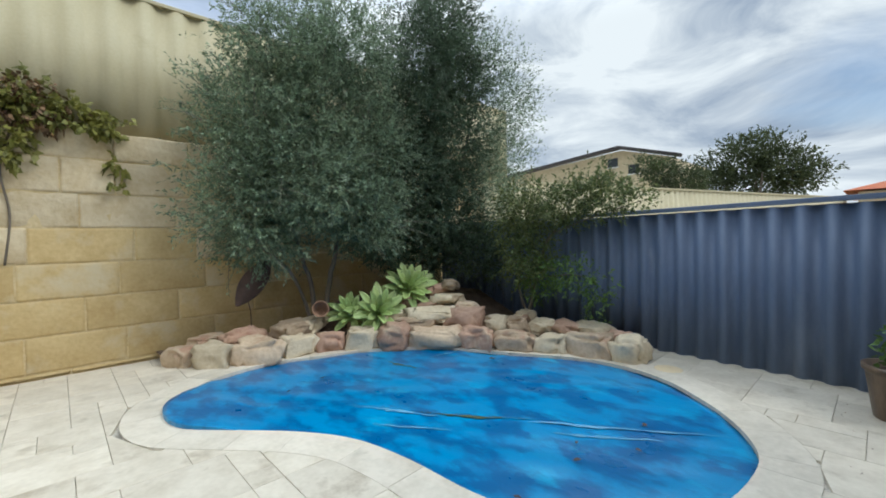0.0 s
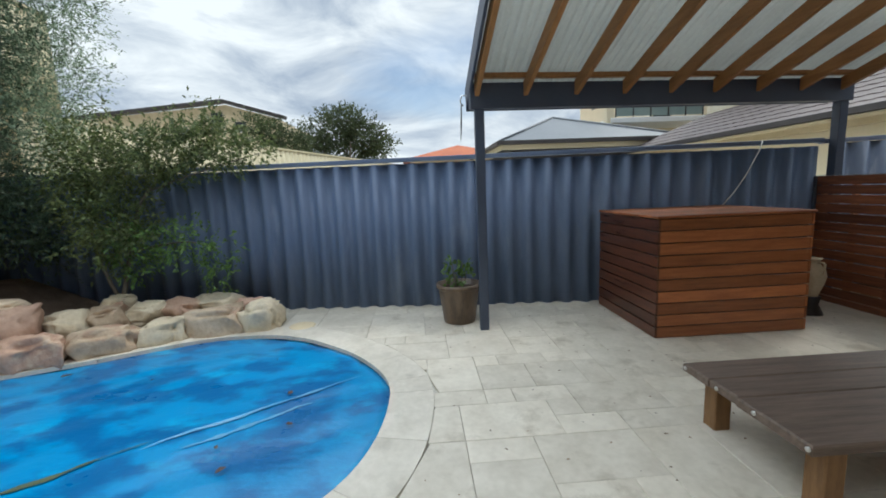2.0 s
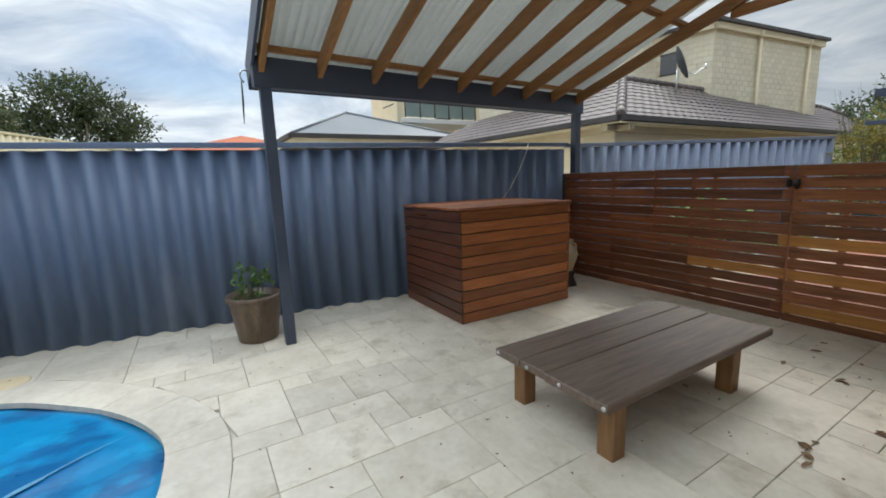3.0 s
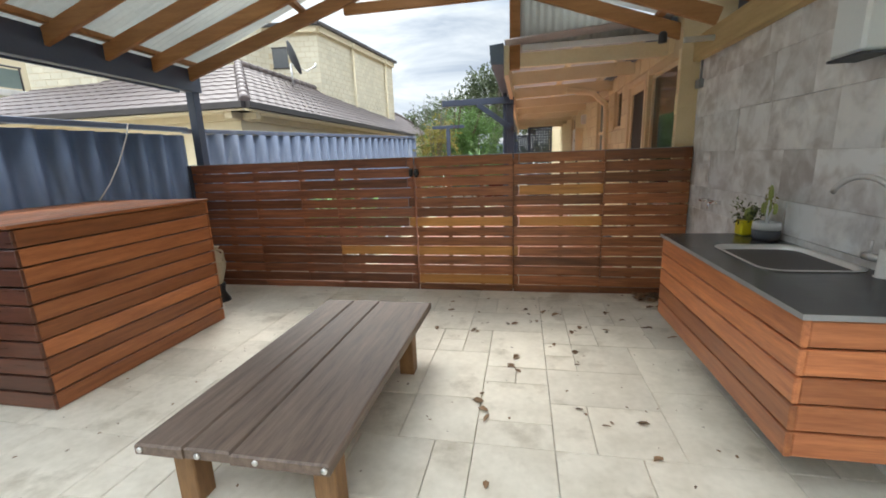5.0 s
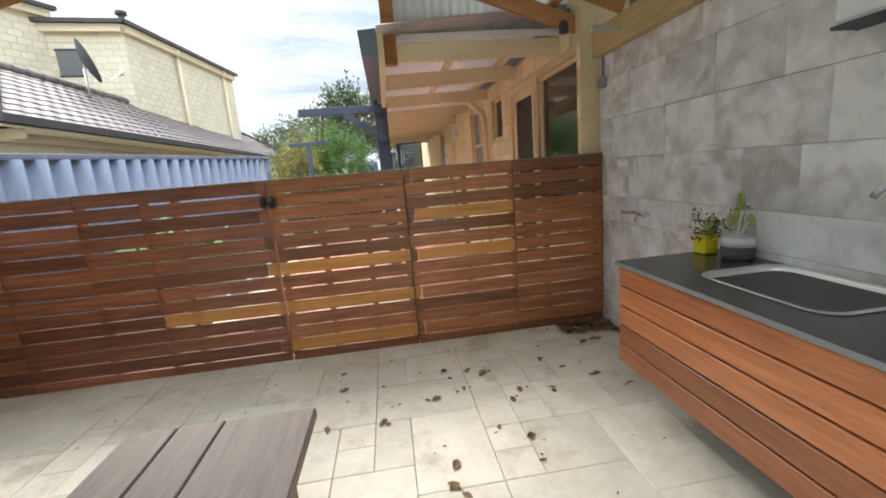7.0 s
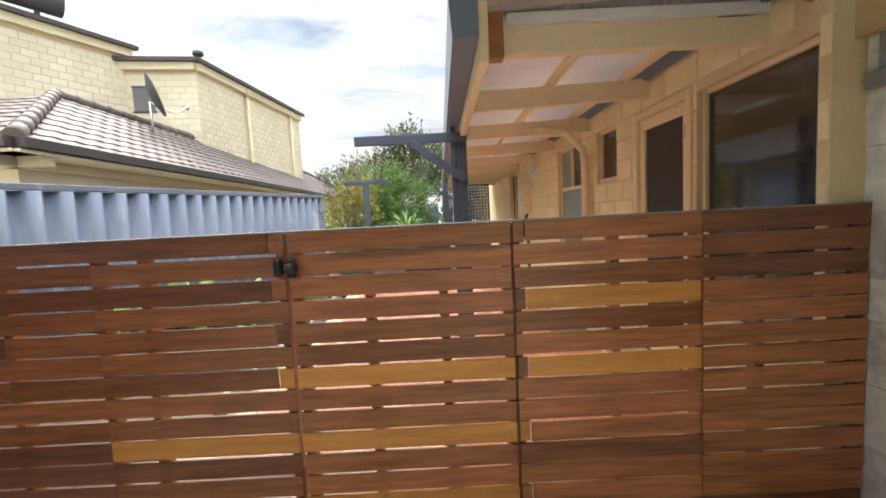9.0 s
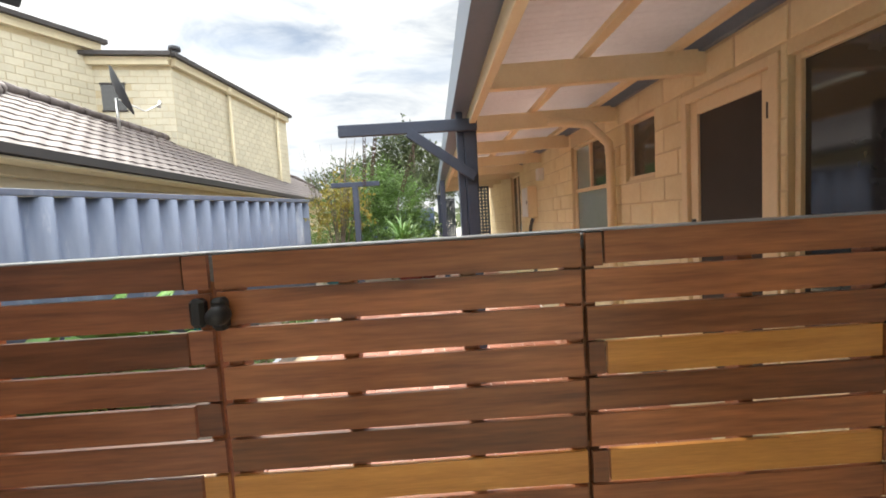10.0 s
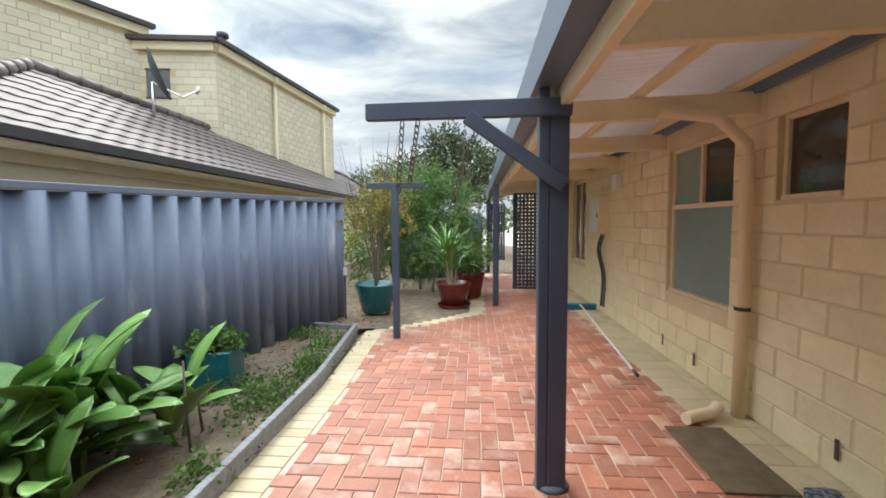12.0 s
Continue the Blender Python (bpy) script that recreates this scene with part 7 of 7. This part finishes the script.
rng_b = np.random.default_rng(90)
n_b = 9000
ang = rng_b.uniform(0, 6.2832, n_b)
rad = rng_b.uniform(58, 75, n_b)
top = 3.2 + 1.2 * np.sin(ang * 9) + 0.8 * np.sin(ang * 23 + 1)
pb = np.stack([rad * np.cos(ang), rad * np.sin(ang), rng_b.uniform(0, 1, n_b) ** 0.8 * top], 1)
leaf_mesh("clumps", pb, rng_b.normal(size=(n_b, 3)), 1.1, 0.8, "far_leaf", backdrop, 91)

# ---- pieces of the paving and walls ----
def near_pool(x, y):
    p = Vector((x, y, 0))
    j = min(range(len(POOL)), key=lambda i: (POOL[i] - p).length_squared)
    o = outward(j)
    s = (p - POOL[j]).dot(o)
    return s, j


def clip_poly(poly, point, normal):
    """Keeps the side of the line that the normal points to."""
    out = []
    for a, b in zip(poly, poly[1:] + poly[:1]):
        da, db = (a - point).dot(normal), (b - point).dot(normal)
        if da >= 0:
            out.append(a)
        if da * db < 0:
            out.append(a.lerp(b, da / (da - db)))
    return out


def slab_from(name, poly, z0, z1, material, parent, bevel=0.004):
    """A flat stone with that outline."""
    c = sum(poly, Vector()) / len(poly)
    n = len(poly)
    verts = [(p.x, p.y, z0) for p in poly] + [(p.x, p.y, z1 - bevel) for p in poly]
    verts += [(p.x + (c.x - p.x) * bevel / max(0.05, (c - p).length), p.y + (c.y - p.y) * bevel / max(0.05, (c - p).length), z1) for p in poly]
    faces = [tuple(range(2 * n, 3 * n))]
    for k in (0, n):
        faces += [(k + i, k + (i + 1) % n, k + n + (i + 1) % n, k + n + i) for i in range(n)]
    return raw(name, verts, faces, material, parent)


floor = thing("floor", "pale travertine paving of the pool terrace", "floor", kind="structure")
CELL = 0.203
WEST = WALL_X - 8 * CELL
nx, ny = int((5.95 - WEST) / CELL) + 1, int((6.8 + 4.5) / CELL) + 1
used = [[False] * ny for _ in range(nx)]
rng = random.Random(14)
SHAPES = [(3, 2), (2, 3), (3, 2), (2, 3), (2, 2), (2, 2), (2, 1), (1, 2), (3, 3), (1, 1)]
COPING = 0.30
for j in range(ny):
    for i in range(nx):
        if used[i][j]:
            continue
        order = SHAPES[:]
        rng.shuffle(order)
        order += [(1, 1)]
        for a, b in order:
            if i + a <= nx and j + b <= ny and all(not used[i + u][j + v] for u in range(a) for v in range(b)):
                break
        for u in range(a):
            for v in range(b):
                used[i + u][j + v] = True
        x0, y0 = WEST + i * CELL, -4.606 + j * CELL
        x1, y1 = x0 + a * CELL, y0 + b * CELL
        xm, ym = (x0 + x1) / 2, (y0 + y1) / 2
        if xm > fence_x(ym) + 0.15 or (xm + 0.75 * ym > 8.6 and near_pool(xm, ym)[0] > 0.25 and (ym > 2.45 and xm > 1.7)):
            continue
        if xm < WALL_X + 0.05 and ym < -0.3:
            continue
        g = 0.0017
        z = rng.uniform(-0.0015, 0.0015)
        corners = [Vector((x0 + g, y0 + g, 0)), Vector((x1 - g, y0 + g, 0)), Vector((x1 - g, y1 - g, 0)), Vector((x0 + g, y1 - g, 0))]
        dist = [near_pool(p.x, p.y)[0] for p in corners]
        if max(dist) < COPING - 0.1:
            continue
        if min(dist) > COPING + 0.01:
            piece("tile", (round(x1 - x0 - 2 * g, 3), round(y1 - y0 - 2 * g, 3), 0.02), "travertine", floor, (xm, ym, z), 0.003)
        else:
            s, jn = near_pool(xm, ym)
            poly = clip_poly(corners, POOL[jn] + outward(jn) * (COPING + 0.0005), outward(jn))
            if len(poly) > 2:
                slab_from("tile", poly, -0.01, 0.01 + z, "travertine", floor)
# coping stones round the pool's edge
n_p, i = len(POOL), 0
while i < n_p:
    step_n = rng.choice((3, 4, 4, 5))
    idx = [k % n_p for k in range(i, min(i + step_n, n_p) + 1)]
    gap = 0.004
    inner_e = [POOL[k] - outward(k) * 0.02 for k in idx]
    outer_e = [POOL[k] + outward(k) * COPING for k in idx]
    for line in (inner_e, outer_e):
        line[0] = line[0].lerp(line[1], 0.012)
        line[-1] = line[-1].lerp(line[-2], 0.012)
    verts, faces, m = [], [], len(idx)
    for z in (-0.03, 0.0112):
        verts += [(p.x, p.y, z) for p in inner_e] + [(p.x, p.y, z) for p in outer_e]
    for k in range(m - 1):
        faces += [(2 * m + k, 2 * m + k + 1, 3 * m + k + 1, 3 * m + k), (k, 2 * m + k, 2 * m + k + 1, k + 1), (m + k, m + k + 1, 3 * m + k + 1, 3 * m + k)]
    faces += [(0, m, 3 * m, 2 * m), (m - 1, 3 * m - 1, 4 * m - 1, 2 * m - 1)]
    raw("coping_stone", verts, faces, "coping", floor)
    i += step_n

# limestone blocks of the retaining wall
def worn_block(x0, x1, z0, z1, y, d, relief, material):
    """A quarried block with uneven face and chipped, rounded arrises; it faces -y."""
    nu, nv = 14, 8
    verts, faces = [], []
    for j in range(nv + 1):
        for i in range(nu + 1):
            u, v = i / nu, j / nv
            px, pz = x0 + (x1 - x0) * u, z0 + (z1 - z0) * v
            q = Vector((px * 3.1, pz * 4.2, x0 + z0 * 7))
            h = noise.noise(q) + 0.5 * noise.noise(q * 2.7)
            edge = min(i, nu - i, j, nv - j)
            fall = {0: d - 0.011, 1: 0.003}.get(edge, 0.0)
            if edge == 0:
                px += 0.010 * noise.noise(q * 1.7 + Vector((9, 0, 0)))
                pz += 0.010 * noise.noise(q * 1.7 + Vector((0, 9, 0)))
            verts.append((px, y - d + fall - relief * h * (0.4 if edge == 0 else 1.0), pz))
    # the row next to the edge hugs it, so that the face stays broad
    for j in range(nv + 1):
        for i in range(nu + 1):
            k = j * (nu + 1) + i
            vx, vy, vz = verts[k]
            if i in (1, nu - 1):
                vx = (x0 + 0.014 + 0.008 * noise.noise(Vector((x0, vz * 9, 1)))) if i == 1 else (x1 - 0.014 + 0.008 * noise.noise(Vector((x1, vz * 9, 2))))
            if j in (1, nv - 1):
                vz = (z0 + 0.013 + 0.008 * noise.noise(Vector((vx * 9, z0, 3)))) if j == 1 else (z1 - 0.013 + 0.008 * noise.noise(Vector((vx * 9, z1, 4))))
            if i in (2, nu - 2):
                vx = x0 + 0.034 if i == 2 else x1 - 0.034
            if j in (2, nv - 2):
                vz = z0 + 0.032 if j == 2 else z1 - 0.032
            verts[k] = (vx, vy, vz)
    for j in range(nv):
        for i in range(nu):
            k = j * (nu + 1) + i
            faces.append((k, k + 1, k + nu + 2, k + nu + 1))
    ob = raw("block", verts, faces, material, wall_north)
    for f in ob.data.polygons:
        f.use_smooth = True
    return ob


rng = random.Random(15)
CH = 0.43
for r in range(8):
    z0 = max(0.0, 0.075 + (r - 1) * CH)
    z1 = min(3.02, 0.075 + r * CH)
    x = -1.8 + (0.45 if r % 2 else 0.0)
    while x < 6.4:
        w = rng.choice((0.95, 1.0, 1.05)) if r < 4 else rng.uniform(0.5, 1.05)
        rough = r >= 5 or (r == 4 and rng.random() < 0.5)
        mat = "limestone_rough" if rough else "limestone"
        d = 0.03 if not rough else rng.uniform(0.02, 0.055)
        worn_block(x + 0.003, x + w - 0.003, z0 + 0.003, z1 - 0.003, 6.805, d, 0.026 if rough else 0.008, mat)
        x += w

# grey stone tiles of the outdoor wall, set a little uneven
rng = random.Random(16)
TW, TH = 0.61, 0.305
z, r = 0.0, 0
heights = [0.305, 0.305, 0.305, 0.203, 0.305, 0.305, 0.305, 0.2]
for r, th in enumerate(heights):
    if z + th > 2.24:
        th = 2.235 - z
    y = -4.50 - (0.2 * (r % 3))
    while y < -0.25:
        w = rng.choice((0.305, 0.61, 0.61, 0.406))
        a, b = max(y, -4.50), min(y + w, -0.25)
        y += w
        if b - a < 0.05:
            continue
        d = rng.uniform(0.019, 0.025)
        at = pose(WALL_X - 0.012 + d / 2, (a + b) / 2, z + th / 2) @ Matrix(((0, 0, 1, 0), (1, 0, 0, 0), (0, 1, 0, 0), (0, 0, 0, 1)))
        piece("wall_tile", (round(b - a, 2) - 0.002, round(th, 3) - 0.002, round(d, 3)), "tile_grey", house, at, 0.0012)
    z += th

# painted blocks of the house wall
rng = random.Random(17)
BW, BH = 0.395, 0.196
rest_v, rest_f = [], []
for r in range(12):
    z0 = SIDE + r * BH
    z1 = min(z0 + BH, 2.7)
    y = -4.50 - (BW / 2 if r % 2 else 0)
    while y > -17.0:
        spans = [(y - BW, y)]
        y -= BW
        for o in OPENINGS:
            if z1 > o[2] + 0.03 and z0 < o[3] - 0.03:
                nxt = []
                for a, b in spans:
                    if b <= o[0] or a >= o[1]:
                        nxt.append((a, b))
                    else:
                        nxt += [(a, min(b, o[0]))] if a < o[0] else []
                        nxt += [(max(a, o[1]), b)] if b > o[1] else []
                spans = nxt
        for a, b in spans:
            if b - a < 0.04:
                continue
            d = 0.020 + rng.uniform(0.0, 0.004)
            if a > -10.0:
                at = pose(WALL_S - 0.022 + d / 2, (a + b) / 2, (z0 + z1) / 2) @ Matrix(((0, 0, 1, 0), (1, 0, 0, 0), (0, 1, 0, 0), (0, 0, 0, 1)))
                piece("block", (round(b - a, 2) - 0.013, round(z1 - z0, 3) - 0.013, round(d, 3)), "house_block", house, at, 0.005)
            else:
                k = len(rest_v)
                for x in (WALL_S - 0.022, WALL_S - 0.022 + d):
                    rest_v += [(x, a + 0.005, z0 + 0.005), (x, b - 0.005, z0 + 0.005), (x, b - 0.005, z1 - 0.005), (x, a + 0.005, z1 - 0.005)]
                rest_f += [(k + 4, k + 5, k + 6, k + 7)] + [(k + i, k + (i + 1) % 4, k + 4 + (i + 1) % 4, k + 4 + i) for i in range(4)]
raw("far_blocks", rest_v, rest_f, "house_block", house)["kind"] = "stuff"

# herringbone brick path
path = thing("pavement", "red clay brick herringbone path with cream border", "pavement", kind="structure")
rng = random.Random(18)
L, Wd, G = 0.230, 0.115, 0.008


n_parts, rest_v, rest_f = 0, [], []
for a in range(-40, 60):
    for b in range(-90, 10):
        # herringbone cell: one lying and one standing brick
        for kind in (0, 1):
            ox, oy = (a * Wd * 1.0), (b * Wd)
            if (a - b) % 4 != (0 if kind == 0 else 3):
                continue
            if kind == 0:
                x0, y0, x1, y1 = ox, oy, ox + L, oy + Wd
            else:
                x0, y0, x1, y1 = ox, oy, ox + Wd, oy + L
            x0, x1, y0, y1 = x0 + 0.1, x1 + 0.1, y0 - 5.2, y1 - 5.2
            xm, ym = (x0 + x1) / 2, (y0 + y1) / 2
            if not (0.26 < xm < path_right(ym) and -16 < ym < -4.78):
                continue
            z = SIDE - 0.03 + rng.uniform(-0.0015, 0.0015)
            if n_parts < 300 and ym > -9.2 and 0.3 < xm < 2.9 and ym < -6.2:
                piece("brick", (round(x1 - x0, 3) - G, round(y1 - y0, 3) - G, 0.06), "paver_red", path, (xm, ym, z), 0.004)
                n_parts += 1
            else:
                k = len(rest_v)
                c = 0.004
                for zz, e in ((z - 0.03, G / 2), (z + 0.026, G / 2), (z + 0.03, G / 2 + c)):
                    rest_v += [(x0 + e, y0 + e, zz), (x1 - e, y0 + e, zz), (x1 - e, y1 - e, zz), (x0 + e, y1 - e, zz)]
                rest_f += [(k + 8, k + 9, k + 10, k + 11)] + [(k + s + i, k + s + (i + 1) % 4, k + s + 4 + (i + 1) % 4, k + s + 4 + i) for s in (0, 4) for i in range(4)]
raw("far_bricks", rest_v, rest_f, "paver_red", path)["kind"] = "stuff"
# sand that fills the joints
verts, faces, yy = [], [], [-4.78 - 0.115 * k for k in range(98)]
for y in yy:
    verts += [(0.24, y, SIDE - 0.0075), (path_right(y) + 0.01, y, SIDE - 0.0075)]
raw("joint_sand", verts, [(2 * k, 2 * k + 1, 2 * k + 3, 2 * k + 2) for k in range(len(yy) - 1)], "paver_joint", path)["kind"] = "stuff"
# cream border courses
y = -4.8
while y > -12.4:
    xr = path_right(y - 0.06)
    piece("border_brick", (L - 0.004, Wd - 0.006, 0.06), "paver_cream", path, (xr + 0.115, y - Wd / 2, SIDE - 0.029), 0.004)
    y -= Wd
y = -4.8
while y > -14:
    piece("border_brick", (0.30, L - 0.006, 0.06), "paver_cream", path, (0.10, y - L / 2, SIDE - 0.029), 0.004)
    piece("border_brick", (0.12, L - 0.006, 0.06), "paver_cream", path, (-0.115, y - L / 2, SIDE - 0.030), 0.004)
    y -= L
